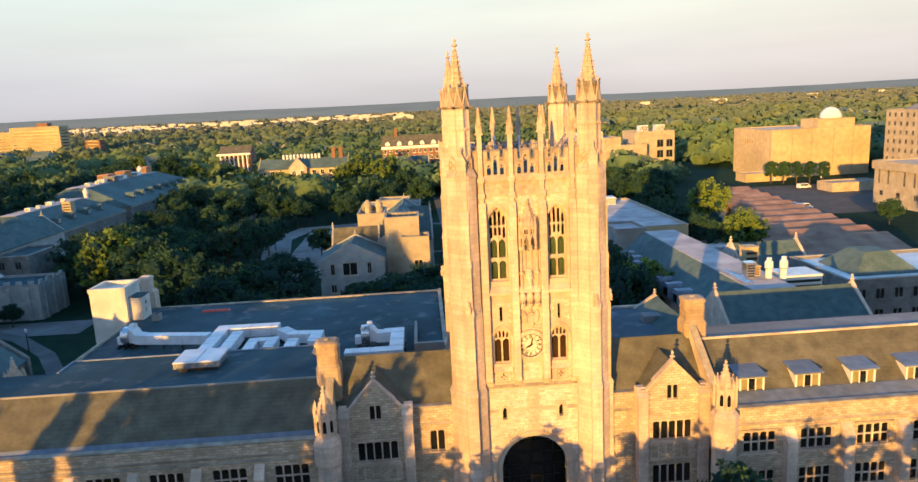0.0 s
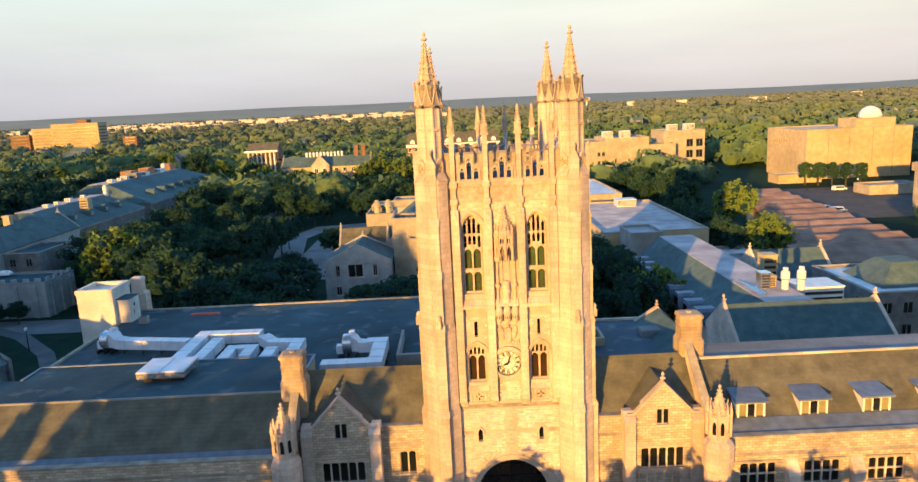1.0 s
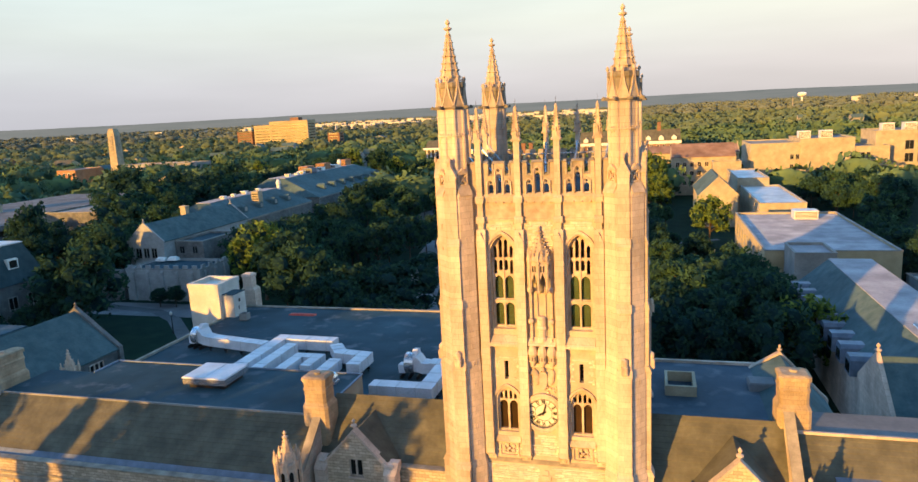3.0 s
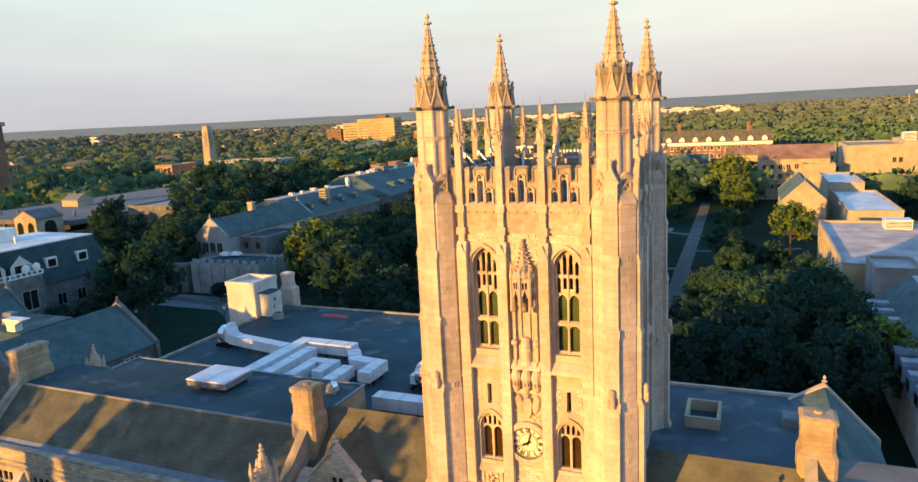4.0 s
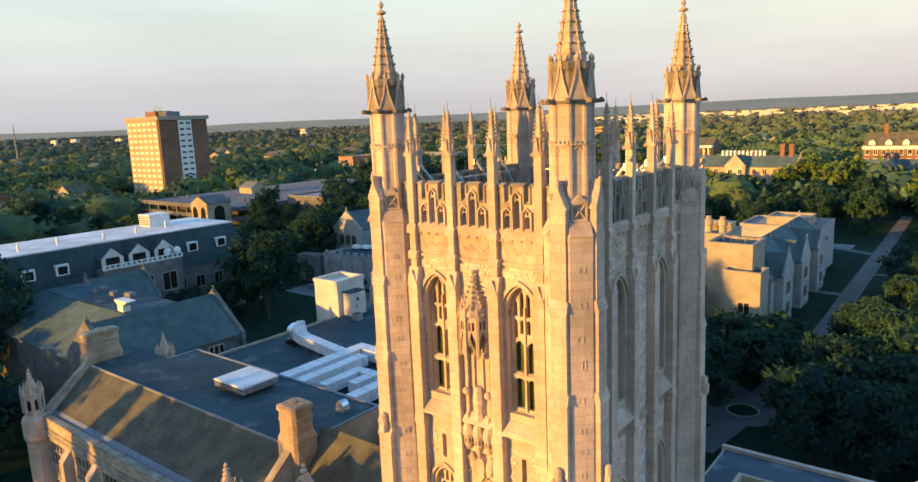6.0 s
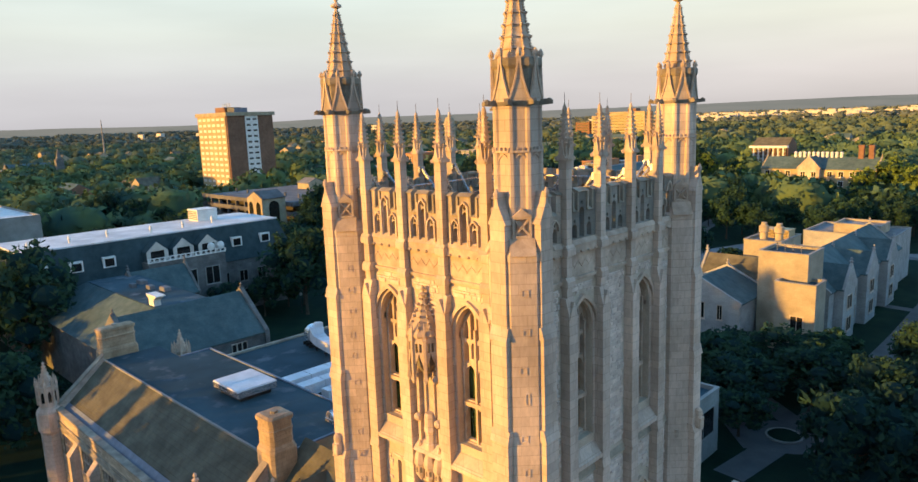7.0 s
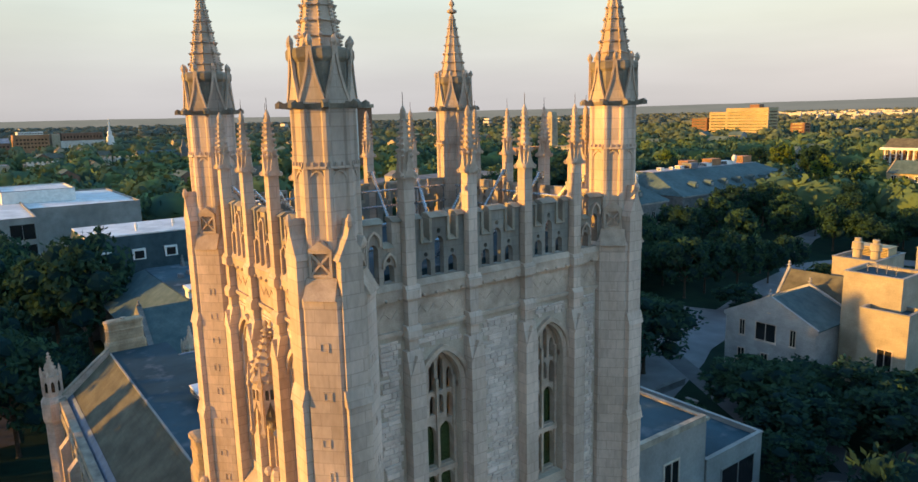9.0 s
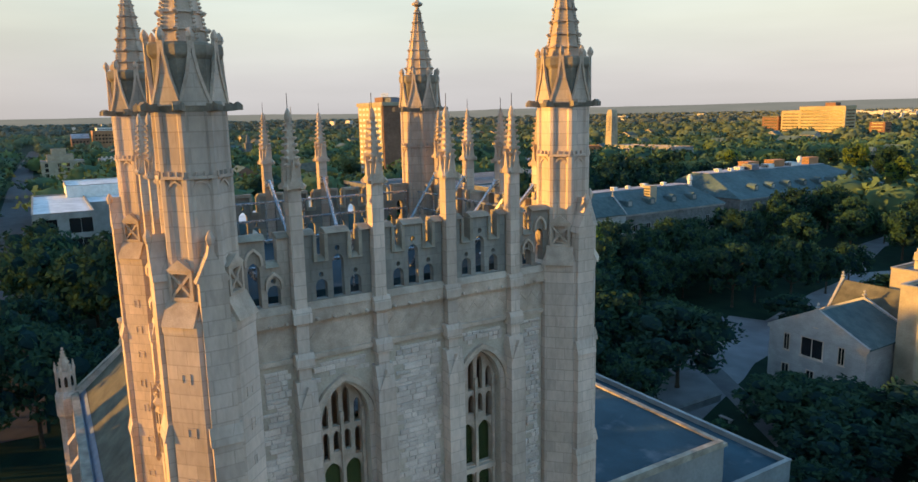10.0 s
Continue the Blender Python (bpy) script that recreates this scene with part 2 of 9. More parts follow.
LEAD = surface("lead_flashing", (0.13, 0.16, 0.215), (0.21, 0.25, 0.325), scale=1.2, rough=0.5, bump=0.1, stain=0.3)
DUCT_WHITE = surface("white_duct_wrap", (0.58, 0.60, 0.66), (0.70, 0.72, 0.77), scale=0.8, rough=0.45, bump=0.05, stain=0.18, stain_scale=0.6)
GALV = surface("galvanised_steel", (0.50, 0.51, 0.53), (0.66, 0.67, 0.69), scale=2.0, rough=0.27, bump=0.05, stain=0.2, metal=0.8)
WHITE_PAINT = surface("white_paint", (0.70, 0.69, 0.66), (0.82, 0.81, 0.78), scale=1.0, rough=0.55, bump=0.05, stain=0.15, stain_scale=0.8)
PALE_STUCCO = surface("pale_stucco", (0.56, 0.535, 0.485), (0.68, 0.65, 0.60), scale=0.7, rough=0.9, bump=0.15, stain=0.2, stain_scale=0.3)
PALE_STONE = surface("pale_ashlar", (0.345, 0.352, 0.352), (0.44, 0.445, 0.44), blocks=(0.8, 0.32, 0.07), scale=0.7, rough=0.9, bump=0.15, stain=0.25, stain_scale=0.3)
CREAM_BLOCK = surface("cream_block_wall", (0.36, 0.32, 0.245), (0.45, 0.40, 0.31), blocks=(0.8, 0.4, 0.05), scale=0.7, rough=0.9, bump=0.15, stain=0.25, stain_scale=0.3)
STUCCO = surface("cream_stucco", (0.39, 0.335, 0.24), (0.49, 0.425, 0.31), scale=0.7, rough=0.9, bump=0.15, stain=0.25, stain_scale=0.3)
BRICK_RED = surface("red_brick", (0.21, 0.115, 0.075), (0.29, 0.165, 0.11), scale=0.8, fine=12, rough=0.9, bump=0.2, stain=0.25)
TAN_BRICK = surface("tan_brick", (0.42, 0.34, 0.20), (0.55, 0.45, 0.28), scale=0.5, fine=16, rough=0.9, bump=0.2, stain=0.25, stain_scale=0.06)
CONCRETE = surface("concrete", (0.27, 0.265, 0.255), (0.38, 0.37, 0.35), scale=0.4, rough=0.9, bump=0.15, stain=0.3)
RUST_ROOF = surface("rusty_corrugated_roof", (0.22, 0.125, 0.085), (0.35, 0.235, 0.18), scale=0.3, rough=0.8, spec=0.2, bump=0.1, stain=0.35, stain_scale=0.1)
ORANGE_WALL = surface("orange_clad_wall", (0.36, 0.18, 0.09), (0.47, 0.25, 0.13), scale=0.4, rough=0.8, bump=0.1)
DARK_GLASS = glazing("dark_window_glass", (0.018, 0.020, 0.022))
AMBER_GLASS = glazing("amber_dark_panels", (0.060, 0.035, 0.016))
GREEN_LOUVRE = surface("green_louvre", (0.045, 0.075, 0.025), (0.08, 0.125, 0.045), scale=1.5, rough=0.5, bump=0.05, stain=0.3, stain_scale=0.4)
lv = GREEN_LOUVRE.node_tree
see = lv.nodes.new("ShaderNodeBsdfTransparent")
gap = lv.nodes.new("ShaderNodeMixShader")
gap.inputs[0].default_value = 0.3
lv.links.new(lv.nodes["Principled BSDF"].outputs[0], gap.inputs[1])
lv.links.new(see.outputs[0], gap.inputs[2])
lv.links.new(gap.outputs[0], lv.nodes["Material Output"].inputs["Surface"])
BLACK = surface("black_metal", (0.015, 0.014, 0.013), (0.035, 0.03, 0.028), scale=3, rough=0.5, bump=0.05)
DIAL = surface("clock_dial", (0.60, 0.56, 0.46), (0.74, 0.70, 0.60), scale=1.0, rough=0.5, bump=0.02, stain=0.1)
ASPHALT = surface("asphalt", (0.045, 0.045, 0.048), (0.07, 0.07, 0.072), scale=0.4, fine=20, rough=0.9, bump=0.15, stain=0.3)
PAVING = surface("lilac_grey_paving", (0.17, 0.17, 0.18), (0.24, 0.24, 0.25), scale=0.3, fine=18, rough=0.9, bump=0.1, stain=0.3, stain_scale=0.12)
PATH = surface("concrete_path", (0.095, 0.098, 0.105), (0.145, 0.147, 0.15), scale=0.35, fine=18, rough=0.9, bump=0.1, stain=0.3, stain_scale=0.15)
GRASS = surface("lawn", (0.011, 0.033, 0.024), (0.022, 0.052, 0.031), scale=0.25, fine=12, rough=1.0, bump=0.3, stain=0.45, stain_scale=0.02, spec=0.05)
BARK = surface("bark", (0.06, 0.045, 0.03), (0.12, 0.09, 0.065), scale=3, rough=0.95, bump=0.6)
LEAVES = foliage("leaves", (0.016, 0.043, 0.047), (0.062, 0.124, 0.060))
# lighter copy of the leaves, low sunlight put into its colour
SUNLIT_LEAVES = foliage("sunlit_leaves", (0.060, 0.100, 0.030), (0.200, 0.280, 0.060))
# dark tone for the crown cores, inner shade put into the colour
INNER_SHADE = foliage("inner_shade_leaves", (0.015, 0.042, 0.046), (0.027, 0.058, 0.056))
# aerial haze is put into these two paler, bluer leaf colours
FAR_LEAVES = foliage("far_haze_leaves", (0.038, 0.090, 0.092), (0.155, 0.222, 0.086), island=True, leaf=0.12, patch=0.07, through_light=0.12)
FAR_WOODS = foliage("distant_haze_leaves", (0.064, 0.110, 0.110), (0.165, 0.204, 0.102), island=True, leaf=0.12, patch=0.03, through_light=0.12)
# backdrop ridge: black base, its hazy tone is emission only
RIDGE = bpy.data.materials.new("glowing_haze_ridge")
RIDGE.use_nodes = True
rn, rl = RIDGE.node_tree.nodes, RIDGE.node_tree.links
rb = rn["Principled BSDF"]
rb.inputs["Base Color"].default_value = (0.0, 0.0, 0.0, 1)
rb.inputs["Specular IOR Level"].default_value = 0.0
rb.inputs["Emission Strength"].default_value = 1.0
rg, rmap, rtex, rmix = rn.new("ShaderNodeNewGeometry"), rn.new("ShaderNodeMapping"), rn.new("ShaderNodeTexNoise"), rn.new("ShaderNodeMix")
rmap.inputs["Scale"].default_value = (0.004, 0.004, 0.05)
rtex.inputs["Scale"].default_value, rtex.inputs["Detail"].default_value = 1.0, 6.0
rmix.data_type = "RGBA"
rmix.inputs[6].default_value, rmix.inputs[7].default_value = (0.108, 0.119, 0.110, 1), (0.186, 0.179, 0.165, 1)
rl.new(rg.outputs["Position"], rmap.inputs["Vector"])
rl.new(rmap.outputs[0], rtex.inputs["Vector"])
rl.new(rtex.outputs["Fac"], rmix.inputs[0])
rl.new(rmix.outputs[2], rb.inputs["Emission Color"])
# palest leaves, with the most haze put into their colour
HAZY_LEAVES = foliage("horizon_haze_leaves", (0.100, 0.138, 0.145), (0.165, 0.190, 0.148), island=True, leaf=0.2, patch=0.012, through_light=0.12)
# weathered stone, made darker still by shade put into its colour
CROWN = surface("shaded_weathered_stone", (0.18, 0.16, 0.13), (0.36, 0.31, 0.24), scale=1.6, bump=0.3, stain=0.45, stain_scale=0.9)
RED_VINYL = surface("red_tarp", (0.45, 0.05, 0.03), (0.6, 0.09, 0.05), scale=2, rough=0.6, bump=0.05)
BLUE_PAINT = surface("blue_grey_panel", (0.20, 0.26, 0.30), (0.30, 0.37, 0.41), scale=0.6, rough=0.6, bump=0.05)
CAR_PAINT = surface("white_car_paint", (0.70, 0.70, 0.70), (0.8, 0.8, 0.8), scale=1, rough=0.25, bump=0.0, stain=0.05, spec=0.5)
TYRE = surface("tyre_rubber", (0.015, 0.015, 0.015), (0.03, 0.03, 0.03), scale=3, rough=0.9, bump=0.1)

# ---- mesh helpers ----
from mathutils.geometry import tessellate_polygon


def part(name, bm, material, parent=None, label="", smooth=False):
    """One bmesh as one mesh object under its thing or part."""
    bmesh.ops.recalc_face_normals(bm, faces=bm.faces)
    me = bpy.data.meshes.new(name)
    bm.to_mesh(me)
    bm.free()
    me.materials.append(material)
    if smooth:
        me.polygons.foreach_set("use_smooth", [True] * len(me.polygons))
    ob = new(name, me)
    if parent is not None:
        ob.parent = parent
    if label:
        tagged(ob, label)
    return ob


def thing(name, label, category, group="", kind="", at=(0, 0, 0)):
    ob = new(name)
    ob.location = at
    return tagged(ob, label, category, group, kind)


def wall_frame(origin, yaw):
    """u runs along the wall, v up, w out of it. yaw 0 faces -y, 90 faces +x, 180 faces +y, 270 faces -x."""
    return Matrix.Translation(origin) @ Matrix.Rotation(radians(yaw), 4, "Z") @ Matrix(((1, 0, 0, 0), (0, 0, -1, 0), (0, 1, 0, 0), (0, 0, 0, 1)))


WORLD = Matrix.Identity(4)


def box(bm, x0, x1, y0, y1, z0, z1, m=WORLD):
    v = [bm.verts.new(m @ Vector((x, y, z))) for z in (z0, z1) for x, y in ((x0, y0), (x1, y0), (x1, y1), (x0, y1))]
    for f in ((0, 3, 2, 1), (4, 5, 6, 7), (0, 1, 5, 4), (1, 2, 6, 5), (2, 3, 7, 6), (3, 0, 4, 7)):
        bm.faces.new([v[i] for i in f])


def loft(bm, rings, m=WORLD, caps=True):
    """Rings of equally many points, joined in turn."""
    rows = [[bm.verts.new(m @ Vector(p)) for p in ring] for ring in rings]
    n = len(rows[0])
    for a, b in zip(rows, rows[1:]):
        for i in range(n):
            bm.faces.new((a[i], a[(i + 1) % n], b[(i + 1) % n], b[i]))
    if caps:
        bm.faces.new(rows[0][::-1])
        bm.faces.new(rows[-1])


def ring(n, r, z, cx=0.0, cy=0.0, turn=0.5):
    return [(cx + r * math.cos(2 * math.pi * (i + turn) / n), cy + r * math.sin(2 * math.pi * (i + turn) / n), z) for i in range(n)]


def rect(x0, x1, y0, y1, z):
    return [(x0, y0, z), (x1, y0, z), (x1, y1, z), (x0, y1, z)]


def octagon(bm, levels, cx, cy, m=WORLD, n=8):
    """levels: (apothem, z) from below upwards."""
    k = 1 / math.cos(math.pi / n)
    loft(bm, [ring(n, a * k, z, cx, cy) for a, z in levels], m)


def plate(bm, outer, holes, w0, w1, m):
    """A flat slab with openings right through it, from w0 to w1 along the frame's outward axis."""
    loops = [outer] + list(holes)
    flat = [p for lp in loops for p in lp]
    tris = tessellate_polygon([[Vector((p[0], p[1], 0)) for p in lp] for lp in loops])
    back = [bm.verts.new(m @ Vector((p[0], p[1], w0))) for p in flat]
    front = [bm.verts.new(m @ Vector((p[0], p[1], w1))) for p in flat]
    for t in tris:
        if len(set(t)) == 3:
            for side in (front, back):
                try:
                    bm.faces.new([side[i] for i in t])
                except ValueError:
                    pass
    base = 0
    for lp in loops:
        k = len(lp)
        for i in range(k):
            a, b = base + i, base + (i + 1) % k
            bm.faces.new((front[a], front[b], back[b], back[a]))
        base += k


def arch(u0, u1, v0, vs, vt, n=7):
    """Outline of a pointed opening: sill v0, springing vs, apex vt."""
    a, h, c = (u1 - u0) / 2, vt - vs, (u0 + u1) / 2
    big = (a * a + h * h) / (2 * a)
    end = math.asin(min(1, h / big))
    if h > a:
        end = math.acos((big - a) / big) if big > a else math.pi / 2
    side = [(c + a - big + big * math.cos(end * i / n), vs + big * math.sin(end * i / n)) for i in range(n)]
    return [(u0, v0), (u1, v0)] + side + [(c, vt)] + [(2 * c - x, y) for x, y in reversed(side)]


def square(u0, u1, v0, v1):
    return [(u0, v0), (u1, v0), (u1, v1), (u0, v1)]


def hood(u0, u1, vs, vt, wide, drop=0.25):
    """Outline of a moulding that follows a pointed arch."""
    out = arch(u0 - wide, u1 + wide, vs - drop, vs, vt + wide * 1.25)[1:] + [(u0 - wide, vs - drop)]
    inn = arch(u0, u1, vs - drop, vs, vt)[1:] + [(u0, vs - drop)]
    return out + inn[::-1]


def gable(bm, m, u0, u1, v, rise, w0, w1):
    plate(bm, [(u0, v), (u1, v), ((u0 + u1) / 2, v + rise)], [], w0, w1, m)


def weathering(bm, m, u0, u1, v0, v1, w_low, w_high, w_back=0.0):
    """A sloping set-off on a wall: deep below, shallow above."""
    a = [bm.verts.new(m @ Vector(p)) for p in ((u0, v0, w_back), (u0, v0, w_low), (u0, v1, w_high), (u0, v1, w_back))]
    b = [bm.verts.new(m @ Vector(p)) for p in ((u1, v0, w_back), (u1, v0, w_low), (u1, v1, w_high), (u1, v1, w_back))]
    for i in range(4):
        bm.faces.new((a[i], a[(i + 1) % 4], b[(i + 1) % 4], b[i]))
    bm.faces.new(a[::-1])
    bm.faces.new(b)


def crockets(bm, cx, cy, r0, z0, r1, z1, n, rows, size, turn=0.5):
    """Leafy knobs up the edges of a spire."""
    for k in range(rows):
        f = (k + 0.5) / rows
        r, z = r0 + (r1 - r0) * f, z0 + (z1 - z0) * f
        s = size * (1 - 0.45 * f)
        for i in range(n):
            a = 2 * math.pi * (i + turn) / n
            m = Matrix.Translation((cx + (r + s * 0.35) * math.cos(a), cy + (r + s * 0.35) * math.sin(a), z)) @ Matrix.Rotation(a, 4, "Z")
            loft(bm, [rect(-s * 0.8, s * 0.3, -s * 0.35, s * 0.35, -s * 0.5), rect(-s * 0.6, s * 0.75, -s * 0.45, s * 0.45, s * 0.15), rect(-s * 0.5, s * 0.3, -s * 0.2, s * 0.2, s * 0.5)], m)


def finial(bm, cx, cy, z, s):
    octagon(bm, [(0.12 * s, z - 0.2 * s), (0.14 * s, z), (0.42 * s, z + 0.15 * s), (0.42 * s, z + 0.3 * s), (0.14 * s, z + 0.45 * s), (0.12 * s, z + 0.6 * s), (0.26 * s, z + 0.8 * s), (0.2 * s, z + 1.0 * s), (0.03 * s, z + 1.25 * s)], cx, cy)


def pitched(bm, x0, x1, y0, y1, eave, ridge, along="x", over=0.3, thick=0.18):
    """A gabled roof as a slab with thickness."""
    if along == "x":
        pts = [(y0 - over, eave), ((y0 + y1) / 2, ridge), (y1 + over, eave), (y1 + over, eave - thick), ((y0 + y1) / 2, ridge - thick * 1.4), (y0 - over, eave - thick)]
        loft(bm, [[(x, p, q) for p, q in pts] for x in (x0, x1)])
    else:
        pts = [(x0 - over, eave), ((x0 + x1) / 2, ridge), (x1 + over, eave), (x1 + over, eave - thick), ((x0 + x1) / 2, ridge - thick * 1.4), (x0 - over, eave - thick)]
        loft(bm, [[(p, y, q) for p, q in pts] for y in (y0, y1)])


def mullioned(parent, m, u0, u1, v0, v1, lights, tiers, depth=0.25, heads=True, pane=None, label=""):
    """A stone-framed window with its pane set back behind the mullions."""
    holes = []
    step = (u1 - u0) / lights
    for i in range(lights):
        a, b = u0 + step * i + 0.06, u0 + step * (i + 1) - 0.06
        for k, (lo, hi) in enumerate(tiers):
            lo_v, hi_v = v0 + (v1 - v0) * lo + 0.05, v0 + (v1 - v0) * hi - 0.05
            if heads and k == len(tiers) - 1:
                holes.append(arch(a, b, lo_v, hi_v - step * 0.22, hi_v, 3))
            else:
                holes.append(square(a, b, lo_v, hi_v))
    bm = bmesh.new()
    plate(bm, square(u0, u1, v0, v1), holes, -depth, -depth + 0.14, m)
    plate(bm, square(u0 - 0.12, u1 + 0.12, v0 - 0.16, v0), [], -depth, 0.08, m)
    w = part("window", bm, LIMESTONE, parent, label)
    bm = bmesh.new()
    plate(bm, square(u0, u1, v0, v1), [], -depth - 0.05, -depth - 0.01, m)
    part("pane", bm, pane or DARK_GLASS, w)
    return w


def copy_part(ob, parent, m):
    """A repeat of a part with what hangs under it, sharing the meshes."""
    made = copy_thing(ob, m)
    made.parent = parent
    return made

# ---- ground ----
bm = bmesh.new()
R = 4800
cells = 48
grid = [[bm.verts.new((-R + 2 * R * i / cells, -R + 2 * R * j / cells, 0)) for i in range(cells + 1)] for j in range(cells + 1)]
for row in grid:
    for v in row:
        d = math.hypot(v.co.x, v.co.y - 60)
        swell = noise.noise((v.co.x / 900, v.co.y / 900, 3.0)) * 0.6 + noise.noise((v.co.x / 350, v.co.y / 350, 7.0)) * 0.4
        v.co.z = -0.02 + min(1, max(0, (d - 1500) / 3300)) * (15 + 12 * swell)
for j in range(cells):
    for i in range(cells):
        bm.faces.new((grid[j][i], grid[j][i + 1], grid[j + 1][i + 1], grid[j + 1][i]))
tagged(part("ground", bm, GRASS), "dark green lawn and wooded land reaching the horizon", "ground", kind="structure")

# ---- clock tower ----
TX, TY = 8.95, 65.5
HALF_W, HALF_D = 5.65, 6.55
tower = thing("clock_tower", "tall pale limestone Gothic clock tower with four crocketed corner spires", "tower")
FACES = {"front": (wall_frame((TX, TY - HALF_D - 0.05, 0), 0), HALF_W), "side_e": (wall_frame((TX + HALF_W + 0.2, TY, 0), 90), HALF_D),
         "back": (wall_frame((TX, TY + HALF_D + 0.05, 0), 180), HALF_W), "side_w": (wall_frame((TX - HALF_W - 0.2, TY, 0), 270), HALF_D)}
BUTT = (-3.95, -1.32, 1.32, 3.95)
BAYS = (-2.62, 0.0, 2.62)
WIN = (-2.62, 2.62)


def belfry_window(m, u):
    holes = []
    for c in (u - 0.37, u + 0.37):
        holes.append(arch(c - 0.31, c + 0.31, 22.85, 24.15, 24.5, 4))
        holes.append(arch(c - 0.31, c + 0.31, 24.78, 26.0, 26.45, 4))
    for k, c in enumerate((u - 0.57, u - 0.19, u + 0.19, u + 0.57)):
        low = 26.55 if k in (0, 3) else 26.8
        holes.append(arch(c - 0.12, c + 0.12, low, 27.35, 27.55, 3))
        top = 28.55 if k in (0, 3) else 29.0
        holes.append(arch(c - 0.12, c + 0.12, 27.7, top - 0.25, top, 3))
    bm = bmesh.new()
    plate(bm, arch(u - 0.8, u + 0.8, 22.7, 28.05, 29.3), holes, -0.62, -0.42, m)
    for c in (u - 0.74, u, u + 0.74):
        plate(bm, square(c - 0.055, c + 0.055, 22.7, 28.2), [], -0.42, -0.33, m)
    plate(bm, square(u - 0.8, u + 0.8, 24.52, 24.72), [], -0.42, -0.28, m)
    w = part("window", bm, CARVED, tower, "carved stone tracery window with green louvred lights")
    for lo, hi in ((22.75, 24.52), (24.72, 26.5)):
        bm = bmesh.new()
        plate(bm, square(u - 0.72, u + 0.72, lo, hi), [], -0.72, -0.66, m)
        for k in range(1, 3):
            v = lo + (hi - lo) * k / 3
            plate(bm, square(u - 0.72, u + 0.72, v - 0.015, v + 0.015), [], -0.66, -0.645, m)
        part("louvre_panel", bm, GREEN_LOUVRE, w, "dull green louvre panel")
    bm = bmesh.new()
    plate(bm, hood(u - 1.0, u + 1.0, 28.0, 29.45, 0.16), [], 0, 0.16, m)
    plate(bm, hood(u - 0.82, u + 0.82, 28.0, 29.32, 0.1), [], -0.3, -0.18, m)
    part("hood_mould", bm, CARVED, tower)
    bm = bmesh.new()
    weathering(bm, m, u - 0.98, u + 0.98, 21.75, 22.75, 0.42, -0.35, -0.7)
    plate(bm, square(u - 1.02, u + 1.02, 21.55, 21.75), [], -0.5, 0.46, m)
    part("sill", bm, LIMESTONE, tower)


def lower_window(m, u):
    holes = []
    for c in (u - 0.36, u + 0.36):
        holes.append(arch(c - 0.29, c + 0.29, 15.1, 16.95, 17.3, 4))
    for c in (u - 0.5, u - 0.17, u + 0.17, u + 0.5):
        holes.append(arch(c - 0.1, c + 0.1, 17.38, 17.68 if abs(c - u) > 0.3 else 17.85, 17.86 if abs(c - u) > 0.3 else 18.05, 3))
    bm = bmesh.new()
    plate(bm, arch(u - 0.74, u + 0.74, 15.0, 17.3, 18.3), holes, -0.5, -0.3, m)
    w = part("window", bm, CARVED, tower, "pointed two-light stone window with dark amber glazing")
    bm = bmesh.new()
    plate(bm, square(u - 0.7, u + 0.7, 15.02, 17.36), [], -0.6, -0.54, m)
    part("pane", bm, AMBER_GLASS, w)
    bm = bmesh.new()
    plate(bm, hood(u - 0.92, u + 0.92, 17.3, 18.5, 0.14), [], 0, 0.15, m)
    part("hood_mould", bm, CARVED, tower)
    bm = bmesh.new()
    weathering(bm, m, u - 0.88, u + 0.88, 14.35, 15.05, 0.3, -0.25, -0.5)
    part("sill", bm, LIMESTONE, tower)


def face_buttress(m, u):
    bm = bmesh.new()
    plate(bm, square(u - 0.31, u + 0.31, 13.5, 29.0), [], -0.1, 0.48, m)
    weathering(bm, m, u - 0.36, u + 0.36, 13.2, 13.5, 0.2, 0.52)
    weathering(bm, m, u - 0.31, u + 0.31, 29.0, 29.75, 0.48, 0.3)
    gable(bm, m, u - 0.33, u + 0.33, 28.85, 0.75, 0.28, 0.52)
    plate(bm, square(u - 0.19, u + 0.19, 29.0, 34.4), [], -0.15, 0.29, m)
    for v in (30.2, 31.6):
        plate(bm, square(u - 0.29, u + 0.29, v, v + 0.28), [], -0.1, 0.4, m)
        weathering(bm, m, u - 0.29, u + 0.29, v + 0.28, v + 0.45, 0.4, 0.3)
    weathering(bm, m, u - 0.33, u + 0.33, 20.9, 21.3, 0.56, 0.48)
    part("buttress", bm, LIMESTONE, tower)


